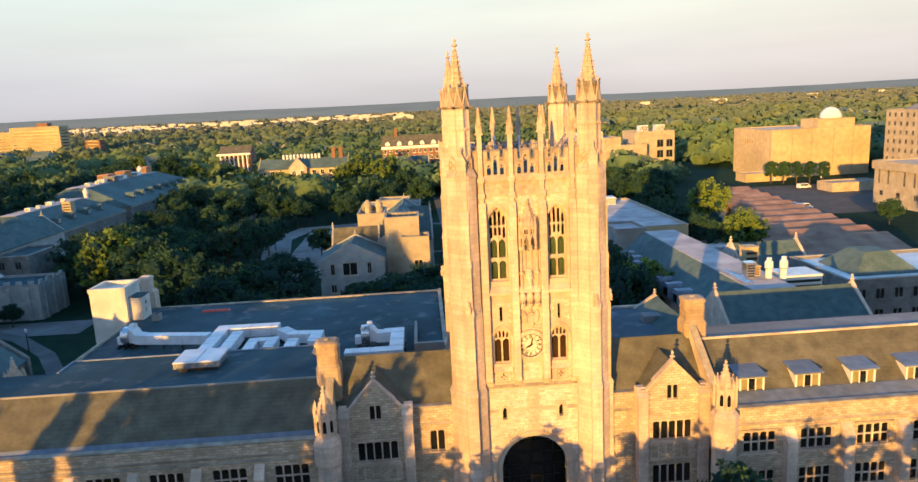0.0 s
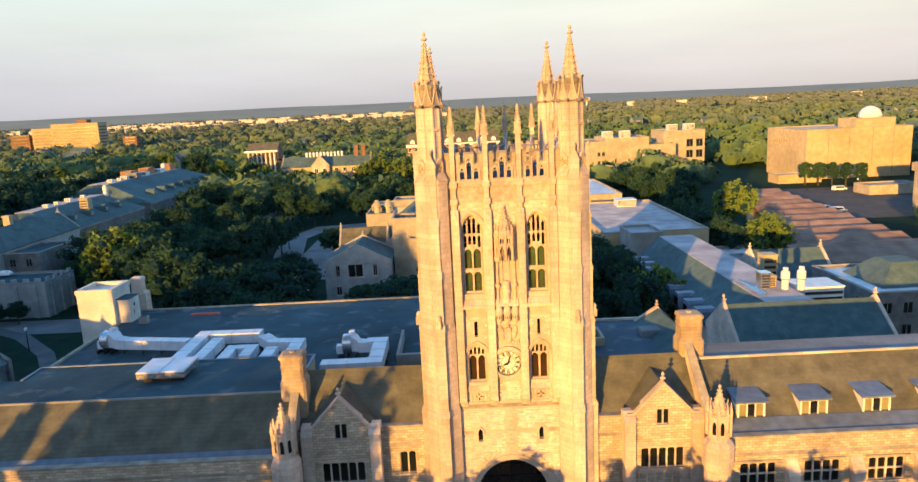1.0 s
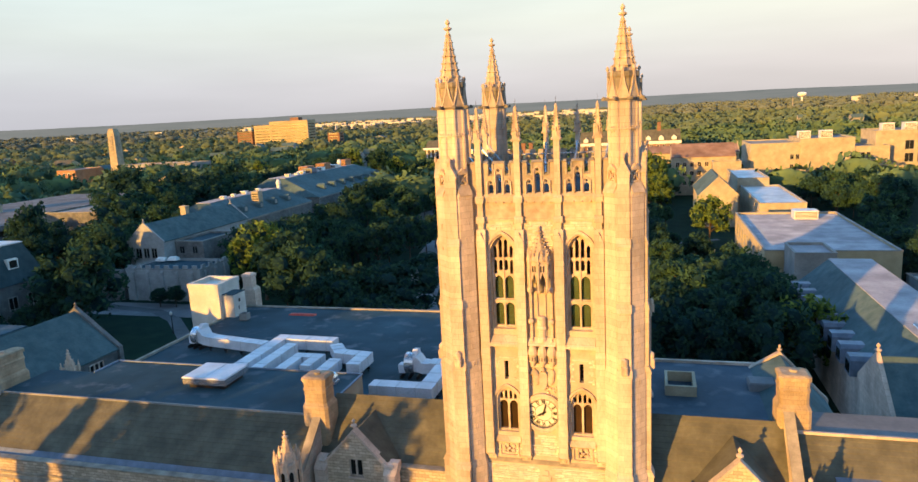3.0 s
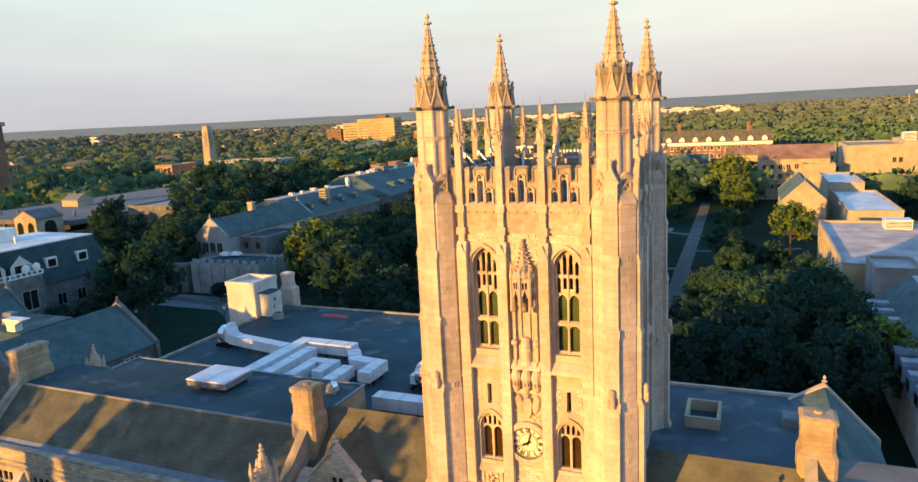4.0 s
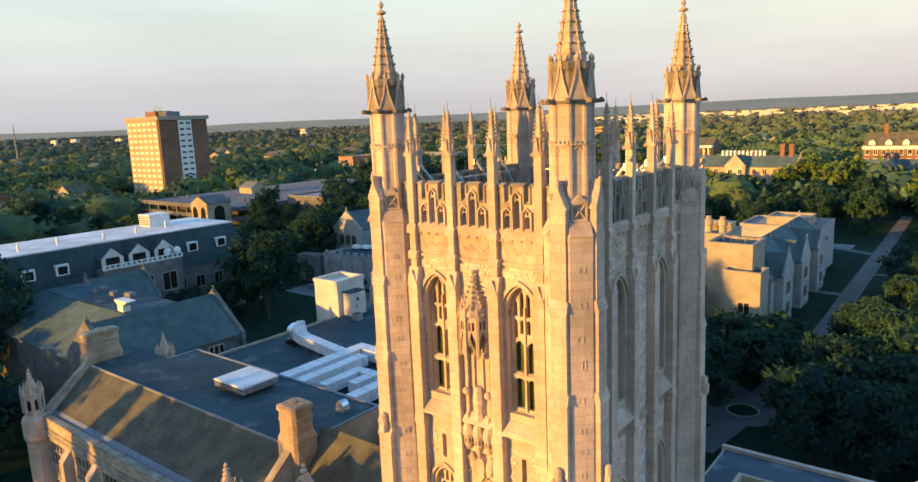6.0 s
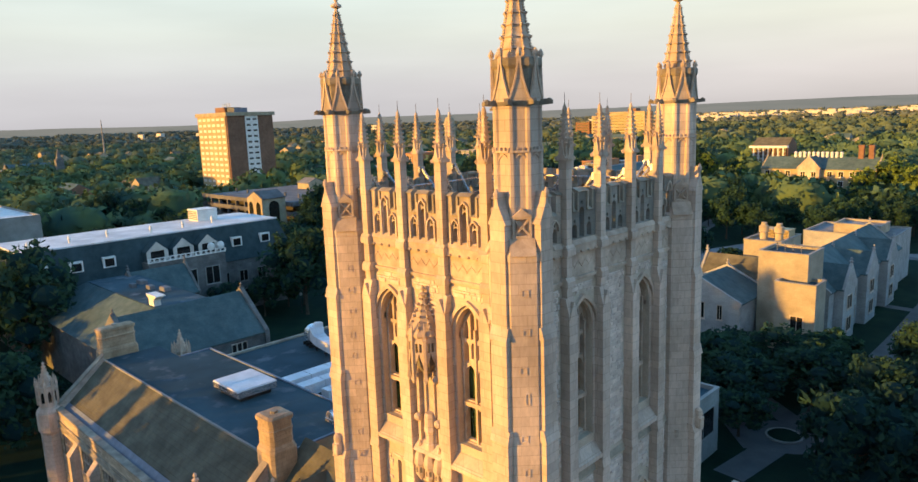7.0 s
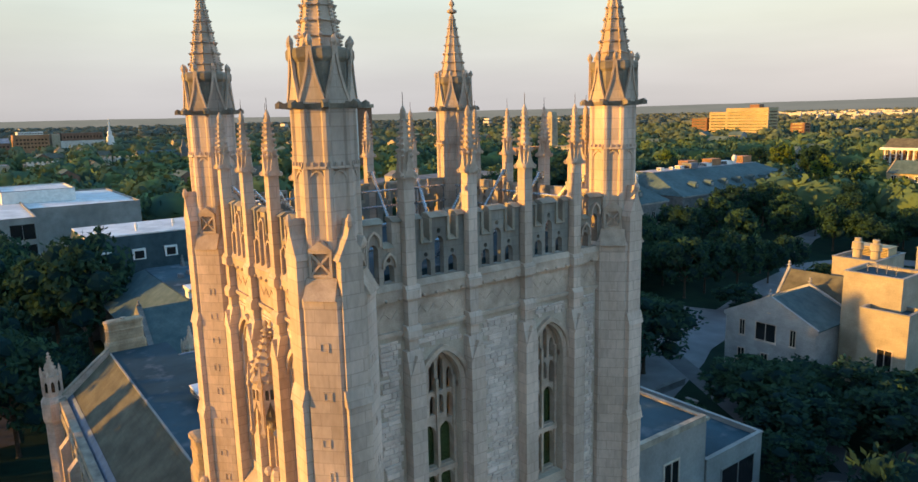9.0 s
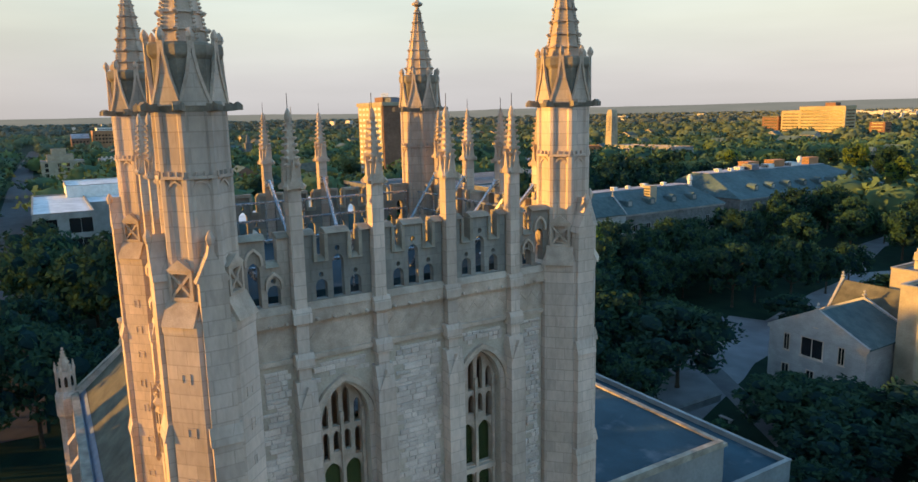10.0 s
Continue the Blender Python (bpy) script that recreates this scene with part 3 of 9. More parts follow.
def make_pinnacle():
    bm = bmesh.new()
    loft(bm, [rect(-0.195, 0.195, -0.195, 0.195, 34.3), rect(-0.195, 0.195, -0.195, 0.195, 35.72)])
    ob = part("pinnacle", bm, LIMESTONE, tower)
    bm = bmesh.new()
    loft(bm, [rect(-0.27, 0.27, -0.27, 0.27, 35.72), rect(-0.19, 0.19, -0.19, 0.19, 35.95), rect(-0.15, 0.15, -0.15, 0.15, 36.3), rect(-0.07, 0.07, -0.07, 0.07, 37.6)])
    for k in range(4):
        m = wall_frame((0, 0, 0), 90 * k)
        plate(bm, [(-0.3, 35.66), (-0.1, 35.9), (0, 36.5), (0.1, 35.9), (0.3, 35.66)], [], 0.14, 0.27, m)
    for k in range(4):
        a = math.pi / 4 + k * math.pi / 2
        mm = Matrix.Translation((0.34 * math.cos(a), 0.34 * math.sin(a), 35.72)) @ Matrix.Rotation(a, 4, "Z")
        loft(bm, [rect(-0.08, 0.06, -0.05, 0.05, -0.08), rect(-0.1, 0.1, -0.06, 0.06, 0.02), rect(-0.1, 0.02, -0.04, 0.04, 0.1)], mm)
    crockets(bm, 0, 0, 0.185, 36.25, 0.09, 37.6, 4, 7, 0.14)
    octagon(bm, [(0.05, 37.5), (0.09, 37.62), (0.1, 37.7), (0.07, 37.84), (0.015, 37.98)], 0, 0, n=6)
    part("crocketed_spire", bm, CARVED, ob)
    bm = bmesh.new()
    octagon(bm, [(0.009, 37.95), (0.007, 38.4)], 0, 0, n=4)
    part("lightning_rod", bm, BLACK, ob)
    return ob


def parapet_bay(m, c, hb=1.09, plain=False):
    """One bay of the pierced parapet; the flanks are darker and have no hoods."""
    e, top, g = 33.38, 34.22, 0.19 if plain else 0.175
    outline = [(-hb, 31.9), (hb, 31.9), (hb, top), (0.74, top), (0.74, e), (0.38, e), (0.38, top), (-0.38, top), (-0.38, e), (-0.74, e), (-0.74, top), (-hb, top)]
    holes = [arch(-g, g, 32.2, 33.3, 33.55, 3), [(0.085 * math.cos(a), 33.72 + 0.1 * math.sin(a)) for a in [2 * math.pi * i / 8 for i in range(8)]]]
    for s in (-0.56, 0.56):
        holes.append(arch(s - g, s + g, 32.2, 32.62, 32.82, 3))
        holes.append([(s + 0.08 * math.cos(a), 32.95 + 0.09 * math.sin(a)) for a in [2 * math.pi * i / 8 for i in range(8)]])
    bm = bmesh.new()
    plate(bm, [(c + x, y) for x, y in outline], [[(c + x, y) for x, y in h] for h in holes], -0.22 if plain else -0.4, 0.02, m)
    wall = part("parapet", bm, FLANK_STONE if plain else WEATHERED, tower, "pierced and stepped stone parapet")
    for s, tv in () if plain else ((-0.56, 33.14), (0.0, 33.92), (0.56, 33.14)):
        bm = bmesh.new()
        plate(bm, [(c + s + x, y) for x, y in hood(-0.2, 0.2, tv - 0.32, tv, 0.07, 0.12)], [], 0.02, 0.13, m)
        part("hood_mould", bm, CARVED, wall)
        for x in (-0.25, 0.25):
            bm = bmesh.new()
            plate(bm, square(c + s + x - 0.045, c + s + x + 0.045, 32.1, tv - 0.1), [], 0.02, 0.15, m)
            part("shaft", bm, LIMESTONE, wall)
    for a, b, z in ((-hb, -0.72, top), (-0.76, -0.36, e), (-0.4, 0.4, top), (0.36, 0.76, e), (0.72, hb, top)):
        bm = bmesh.new()
        weathering(bm, m, c + a, c + b, z, z + 0.14, 0.13, -0.1, -0.38)
        part("coping", bm, COPING, wall)
    for x in (-0.74, -0.38, 0.38, 0.74):
        bm = bmesh.new()
        plate(bm, square(c + x - 0.055, c + x + 0.055, e, top - 0.01), [], -0.34, 0.1, m)
        part("coping", bm, COPING, wall)


def parapet_end(m, a, b, s):
    """The part bay between the outermost shaft and a corner turret; s is its outward side."""
    top, e, mid = 34.22, 33.38, (a + b) / 2
    bm = bmesh.new()
    if b - a < 0.9:
        hole = [arch(mid - 0.13, mid + 0.13, 32.2, 32.9, 33.15, 4)] if b - a > 0.6 else []
        plate(bm, square(a, b, 31.9, top), hole, -0.3, 0.02, m)
        weathering(bm, m, a, b, top, top + 0.14, 0.13, -0.1, -0.38)
        part("parapet", bm, WEATHERED, tower)
        return
    near, far = (a, b) if s > 0 else (b, a)
    step = near + s * 0.34
    low, high = near + s * 0.5, near + s * 1.06
    holes = [arch(low - 0.2, low + 0.2, 32.2, 32.62, 32.82, 3), arch(high - 0.18, high + 0.18, 32.2, 33.3, 33.55, 3),
             [(low + 0.08 * math.cos(t), 32.95 + 0.09 * math.sin(t)) for t in [2 * math.pi * i / 8 for i in range(8)]]]
    edge = step + s * 0.36
    plate(bm, [(near, 31.9), (far, 31.9), (far, top), (edge, top), (edge, e), (step, e), (step, top), (near, top)], holes, -0.3, 0.02, m)
    wall = part("parapet", bm, WEATHERED, tower, "pierced and stepped stone parapet")
    for p, q, z in ((near, step, top), (step, edge, e), (edge, far, top)):
        bm = bmesh.new()
        weathering(bm, m, min(p, q) - 0.02, max(p, q) + 0.02, z, z + 0.14, 0.13, -0.1, -0.38)
        part("coping", bm, COPING, wall)
    for u, tv in ((low, 33.14), (high, 33.92)):
        bm = bmesh.new()
        plate(bm, [(u + x, y) for x, y in hood(-0.2, 0.2, tv - 0.32, tv, 0.07, 0.12)], [], 0.02, 0.13, m)
        part("hood_mould", bm, CARVED, wall)


def zigzag(m, a, b):
    bm = bmesh.new()
    plate(bm, square(a, b, 30.5, 31.55), [], -0.02, 0.012, m)
    plate(bm, square(a, b, 31.55, 31.95), [], 0, 0.16, m)
    weathering(bm, m, a, b, 31.95, 32.15, 0.2, 0.04)
    n = max(1, round((b - a) / 0.5))
    s = (b - a) / n
    for i in range(n):
        x = a + s * i
        for p, q in (((x, 30.86), (x + s / 2, 31.16)), ((x + s / 2, 31.16), (x + s, 30.86))):
            plate(bm, [(p[0], p[1]), (q[0], q[1]), (q[0], q[1] + 0.07), (p[0], p[1] + 0.07)], [], 0.0, 0.035, m)
        octagon(bm, [(0.05, -0.02), (0.06, 0.05), (0.02, 0.09)], 0, 0, m @ Matrix.Translation((x + s / 2, 31.62, 0.17)), 6)
    low = bmesh.new()
    plate(low, square(a, b, 30.35, 30.5), [], 0, 0.12, m)
    part("string_course", low, CARVED, tower)
    part("frieze", bm, CARVED, tower, "band of carved zigzag ornament")


PINNACLE = None
WALLS = {}
for key, (m, half) in FACES.items():
    openings = []
    for u in WIN:
        openings.append(arch(u - 0.82, u + 0.82, 22.7, 28.05, 29.32))
        openings.append(arch(u - 0.76, u + 0.76, 15.0, 17.3, 18.32))
    if key in ("front", "back"):
        openings.append(arch(-3.05, 3.05, 0.05, 4.6, 7.75, 10))
        for u in WIN:
            openings.append(arch(u - 0.2, u + 0.2, 9.55, 10.35, 10.75, 3))
            openings.append(square(u - 0.14, u + 0.14, 19.0, 20.35))
    bm = bmesh.new()
    plate(bm, square(-half + 0.9, half - 0.9, 0, 31.95), openings, -0.85, 0, m)
    WALLS[key] = tagged(part("wall", bm, JOINT, tower), "random-coursed pale rubble limestone")
    for u in WIN:
        belfry_window(m, u)
        lower_window(m, u)
        for s in (-1, 1):
            for lo, hi in ((14.4, 17.9), (22.7, 28.6)):
                bm = bmesh.new()
                plate(bm, square(u + s * 1.0 - 0.17, u + s * 1.0 + 0.17, lo, hi), [], 0, 0.035, m)
                part("dressed_jamb", bm, LIMESTONE, tower)
    for u in BUTT:
        face_buttress(m, u)
        if PINNACLE is None:
            PINNACLE = make_pinnacle()
            PINNACLE.matrix_basis = m @ Matrix.Translation((u, 0, 0.1)) @ Matrix.Rotation(radians(-90), 4, "X")
        else:
            copy_part(PINNACLE, tower, m @ Matrix.Translation((u, 0, 0.1)) @ Matrix.Rotation(radians(-90), 4, "X"))
    for c in BAYS:
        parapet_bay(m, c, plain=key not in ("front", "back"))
        zigzag(m, c - 1.1, c + 1.1)
    for s in (-1, 1):
        a, b = sorted((s * 4.16, s * (half - 0.9)))
        if b - a > 0.2:
            zigzag(m, a, b)
            parapet_end(m, a, b, s)
    runs = [(-half + 1.1, half - 1.1, 12.7, 0.3)]
    if key == "front":
        runs += [(-half + 1.1, -3.2, 10.35, 0.25), (3.2, half - 1.1, 10.35, 0.25)]
    else:
        runs += [(-half + 1.1, half - 1.1, 20.85, 0.3), (-half + 1.1, half - 1.1, 10.35, 0.25)]
    for a, b, v, h in runs:
        bm = bmesh.new()
        weathering(bm, m, a, b, v, v + h, 0.15, 0.02)
        part("string_course", bm, COPING, tower)


def disc(bm, m, r0, r1, w0, w1, n=40):
    outer = [(r1 * math.cos(2 * math.pi * i / n), r1 * math.sin(2 * math.pi * i / n)) for i in range(n)]
    holes = [[(r0 * math.cos(2 * math.pi * i / n), r0 * math.sin(2 * math.pi * i / n)) for i in range(n)]] if r0 else []
    plate(bm, outer, holes, w0, w1, m)


FRONT = FACES["front"][0]
# archway mouldings and the glazed screen deep inside
bm = bmesh.new()
for k in range(3):
    plate(bm, hood(-3.05 - 0.16 * k, 3.05 + 0.16 * k, 4.6, 7.75 + 0.19 * k, 0.15, 4.5), [], -0.35 + 0.16 * k, -0.2 + 0.16 * k, FRONT)
part("arch_moulding", bm, LIMESTONE, tower)
bm = bmesh.new()
plate(bm, arch(-3.1, 3.1, 0, 4.6, 7.8, 8), [], -2.6, -2.5, FRONT)
screen = part("entrance_screen", bm, DARK_GLASS, tower, "dark glazed screen in the archway")
for u in (-2.2, -1.1, 0, 1.1, 2.2):
    bm = bmesh.new()
    plate(bm, square(u - 0.06, u + 0.06, 0, 7.2), [], -2.45, -2.3, FRONT)
    part("mullion", bm, BLACK, screen)
for v in (2.4, 3.6, 4.8, 6.0):
    bm = bmesh.new()
    plate(bm, square(-3, 3, v - 0.05, v + 0.05), [], -2.44, -2.31, FRONT)
    part("transom", bm, BLACK, screen)
for u in WIN:
    bm = bmesh.new()
    plate(bm, hood(u - 0.24, u + 0.24, 10.3, 10.8, 0.13, 0.1), [], 0, 0.14, FRONT)
    part("hood_mould", bm, CARVED, tower)
    bm = bmesh.new()
    plate(bm, arch(u - 0.2, u + 0.2, 9.55, 10.35, 10.75, 3), [], -0.5, -0.45, FRONT)
    part("slit_pane", bm, DARK_GLASS, tower)
    bm = bmesh.new()
    plate(bm, square(u - 0.14, u + 0.14, 19.0, 20.35), [], -0.5, -0.45, FRONT)
    part("slit_pane", bm, DARK_GLASS, tower)
for u in WIN:
    bm = bmesh.new()
    for dv, r in ((13.75, 0.5),):
        plate(bm, square(u - 0.72, u + 0.72, 13.15, 14.3), [square(u - 0.6, u + 0.6, 13.27, 14.18)], 0, 0.12, FRONT)
        for k in range(4):
            a = math.pi / 4 + k * math.pi / 2
            disc(bm, FRONT @ Matrix.Translation((u + 0.25 * math.cos(a), dv + 0.25 * math.sin(a), 0)), 0.13, 0.24, 0, 0.1, 12)
        octagon(bm, [(0.14, 0), (0.12, 0.1), (0.03, 0.16)], 0, 0, FRONT @ Matrix.Translation((u, dv, 0)), 6)
    part("quatrefoil_panel", bm, CARVED, tower)
for u in (-3.9, -1.35, 1.35, 3.9):
    bm = bmesh.new()
    plate(bm, square(u - 0.32, u + 0.32, 12.95, 13.45), [], 0, 0.2, FRONT)
    octagon(bm, [(0.2, 0.2), (0.14, 0.28), (0.04, 0.33)], 0, 0, FRONT @ Matrix.Translation((u, 13.2, 0)), 8)
    part("carved_boss", bm, CARVED, tower)
# crosslet of proud dressed stones over the arch
for k in range(9):
    v = 8.5 + 0.42 * k
    half = 0.34 if k % 3 == 1 else 0.15
    bm = bmesh.new()
    plate(bm, square(-half, half, v, v + 0.36), [], 0, 0.07, FRONT)
    part("dressed_stone", bm, LIMESTONE, tower)
random.seed(5)
for k in range(70):
    side = random.choice((-1, 1))
    f = random.random()
    u = side * (0.5 + 3.0 * f)
    v = 8.2 - 1.9 * f * f + random.uniform(0.05, 0.6)
    s = random.uniform(0.08, 0.17)
    bm = bmesh.new()
    octagon(bm, [(s, 0), (s * 0.8, 0.07), (s * 0.2, 0.12)], 0, 0, FRONT @ Matrix.Translation((u, v, 0)), 5)
    part("carved_leaf", bm, CARVED, tower)

# clock
CLOCK = FRONT @ Matrix.Translation((-0.06, 16.67, 0))
clock = bmesh.new()
disc(clock, CLOCK, 1.12, 1.45, 0.05, 0.3)
disc(clock, CLOCK, 1.3, 1.36, 0.3, 0.34)
clock = part("clock", clock, CARVED, tower, "round stone-framed clock with a pale dial and dark pointers")
bm = bmesh.new()
disc(bm, CLOCK, 0, 1.12, 0.05, 0.12)
part("dial", bm, DIAL, clock, "pale cream dial")
bm = bmesh.new()
disc(bm, CLOCK, 1.07, 1.12, 0.12, 0.135)
disc(bm, CLOCK, 0.58, 0.615, 0.12, 0.135)
disc(bm, CLOCK, 0.985, 1.01, 0.12, 0.135)
for k in range(60):
    mm = CLOCK @ Matrix.Rotation(2 * math.pi * k / 60, 4, "Z")
    plate(bm, square(-0.022, 0.022, 1.005, 1.075), [], 0.12, 0.135, mm)


def stroke(bm, m, u0, v0, u1, v1, w):
    plate(bm, [(u0 - w, v0), (u0 + w, v0), (u1 + w, v1), (u1 - w, v1)], [], 0.12, 0.14, m)


for hour, glyphs in enumerate(("XII", "I", "II", "III", "IV", "V", "VI", "VII", "VIII", "IX", "X", "XI")):
    mm = CLOCK @ Matrix.Rotation(-2 * math.pi * hour / 12, 4, "Z")
    widths = [0.075 if g == "I" else 0.15 for g in glyphs]
    x = -sum(widths) / 2
    for g, wd in zip(glyphs, widths):
        c = x + wd / 2
        if g == "I":
            stroke(bm, mm, c, 0.68, c, 0.96, 0.028)
        elif g == "V":
            stroke(bm, mm, c, 0.68, c - 0.055, 0.96, 0.028)
            stroke(bm, mm, c, 0.68, c + 0.055, 0.96, 0.018)
        else:
            stroke(bm, mm, c + 0.055, 0.68, c - 0.055, 0.96, 0.028)
            stroke(bm, mm, c - 0.055, 0.68, c + 0.055, 0.96, 0.018)
        x += wd
part("numeral_ring", bm, BLACK, clock, "black Roman numerals and minute marks")
for name, turn, length, wide in (("hour_pointer", -242, 0.55, 0.06), ("minute_pointer", -16, 0.85, 0.045)):
    bm = bmesh.new()
    mm = CLOCK @ Matrix.Rotation(radians(turn), 4, "Z")
    plate(bm, [(-wide, -0.2), (wide, -0.2), (wide * 1.4, length * 0.6), (0, length), (-wide * 1.4, length * 0.6)], [], 0.15, 0.18, mm)
    part(name, bm, BLACK, clock)

# niche with its canopy, the carved shield below it
bm = bmesh.new()
for u in (-0.7, 0.7):
    plate(bm, square(u - 0.09, u + 0.09, 21.9, 26.2), [], 0, 0.22, FRONT)
    for v in (23.4, 25.6):
        octagon(bm, [(0.1, 0), (0.2, 0.12), (0.16, 0.25), (0.03, 0.34)], 0, 0, FRONT @ Matrix.Translation((u, v, 0.15)), 6)
for u in (-0.28, 0.28):
    plate(bm, square(u - 0.04, u + 0.04, 21.9, 25.9), [], 0, 0.12, FRONT)
weathering(bm, FRONT, -0.95, 0.95, 21.7, 22.2, 0.5, 0.1)
part("niche", bm, LIMESTONE, tower)
NY = TY - HALF_D - 0.3
bm = bmesh.new()
octagon(bm, [(0.60, 27.62), (0.78, 27.72), (0.80, 27.82), (0.74, 27.92), (0.60, 28.15), (0.44, 28.5), (0.27, 28.9), (0.13, 29.3), (0.05, 29.75)], TX, NY)
crockets(bm, TX, NY, 0.68, 28.0, 0.1, 29.5, 8, 6, 0.15)
finial(bm, TX, NY, 29.5, 0.42)
canopy = part("niche_canopy", bm, CARVED, tower, "broad carved stone canopy with an ogee spirelet and crockets")
# dark solid core stands in for the shade inside the open lantern
bm = bmesh.new()
octagon(bm, [(0.05, 25.35), (0.16, 25.6), (0.12, 25.75), (0.34, 26.05), (0.42, 26.2), (0.42, 27.65)], TX, NY)
part("lantern_core", bm, CROWN, canopy, "tracery lantern core under the canopy, its shade put into the stone colour")
for k in range(8):
    a = 2 * math.pi * (k + 0.5) / 8
    mm = Matrix.Translation((TX, NY, 0)) @ Matrix.Rotation(a, 4, "Z")
    bm = bmesh.new()
    plate(bm, [(-0.29, 25.95), (-0.22, 25.85), (-0.2, 26.4), (-0.09, 26.65), (0, 26.95), (0.09, 26.65), (0.2, 26.4), (0.22, 25.85), (0.29, 25.95), (0.29, 27.5), (0.1, 27.8), (0, 28.3), (-0.1, 27.8), (-0.29, 27.5)], [square(-0.16, -0.03, 27.0, 27.42), square(0.03, 0.16, 27.0, 27.42)], 0.66, 0.74, mm @ wall_frame((0, 0, 0), 90))
    part("cusped_arch", bm, CARVED, canopy)
    bm = bmesh.new()
    octagon(bm, [(0.03, 25.5), (0.1, 25.7), (0.06, 25.9), (0.06, 27.5), (0.1, 27.62), (0.06, 27.8), (0.012, 28.5)], 0.80, 0, mm @ Matrix.Rotation(math.pi / 8, 4, "Z"), 4)
    part("pendant_post", bm, CARVED, canopy)
bm = bmesh.new()
octagon(bm, [(0.30, 21.9), (0.30, 22.2), (0.24, 22.3), (0.24, 22.75), (0.31, 22.85), (0.31, 23.0), (0.27, 23.1), (0.27, 23.6), (0.2, 23.75)], TX, NY + 0.1)
part("pedestal", bm, LIMESTONE, tower)
for u in (-0.66, 0.0, 0.66):
    bm = bmesh.new()
    mm = FRONT @ Matrix.Translation((u, 0, 0.28)) @ Matrix.Rotation(radians(-90), 4, "X")
    octagon(bm, [(0.06, 20.15), (0.22, 20.45), (0.26, 20.55), (0.26, 20.95), (0.32, 21.02), (0.32, 21.12), (0.27, 21.4), (0.16, 21.7), (0.06, 21.85), (0.11, 21.95), (0.1, 22.05), (0.02, 22.2)], 0, 0, mm, 8)
    canopy = part("bracket_canopy", bm, CARVED, tower, "small domed stone canopy")
    # slots are thin dark plates, an opening's shade given as colour
    for k in range(8):
        bm = bmesh.new()
        plate(bm, arch(-0.06, 0.06, 20.6, 20.8, 20.9, 3), [], 0.255, 0.27, mm @ Matrix.Rotation(math.pi * k / 4, 4, "Z") @ wall_frame((0, 0, 0), 0))
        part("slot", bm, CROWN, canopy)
bm = bmesh.new()
plate(bm, square(-1.0, 1.0, 20.05, 20.3), [], 0, 0.16, FRONT)
part("relief_ledge", bm, LIMESTONE, tower)


def relief_oval(u, v, hu, hv, deep, lean=0.0):
    """A swelling oval of carved stone on the face."""
    bm = bmesh.new()
    rings = []
    for f, w in ((1.0, 0.0), (0.95, deep * 0.6), (0.75, deep * 0.85), (0.35, deep)):
        rings.append([FRONT @ Vector((u + hu * f * math.cos(a) + lean * hv * f * math.sin(a), v + hv * f * math.sin(a), w)) for a in [2 * math.pi * i / 14 for i in range(14)]])
    loft(bm, rings)
    return bm


for u, v, hu, hv, deep, lean in ((-0.52, 19.3, 0.26, 0.62, 0.26, -0.15), (0.52, 19.3, 0.26, 0.62, 0.26, 0.15)):
    part("wing_carving", relief_oval(u, v, hu, hv, deep, lean), CARVED, tower, "spread stone wing")
bm = bmesh.new()
plate(bm, [(0, 18.35), (0.26, 18.75), (0.3, 19.5), (0.16, 19.75), (-0.16, 19.75), (-0.3, 19.5), (-0.26, 18.75)], [], 0, 0.3, FRONT)
part("carved_shield", bm, CARVED, tower)
part("carved_head", relief_oval(0.0, 19.95, 0.15, 0.2, 0.38), CARVED, tower)
random.seed(17)
for k in range(34):
    u, v = random.uniform(-0.95, 0.95), random.uniform(17.95, 20.0)
    if abs(u) < 0.8 and v > 18.6 or (u * u + (v - 16.67) ** 2) < 2.2:
        continue
    bm = bmesh.new()
    octagon(bm, [(0.11, 0), (0.09, 0.1), (0.03, 0.17)], 0, 0, FRONT @ Matrix.Translation((u, v, 0.0)), 5)
    part("carved_leaf", bm, CARVED, tower)


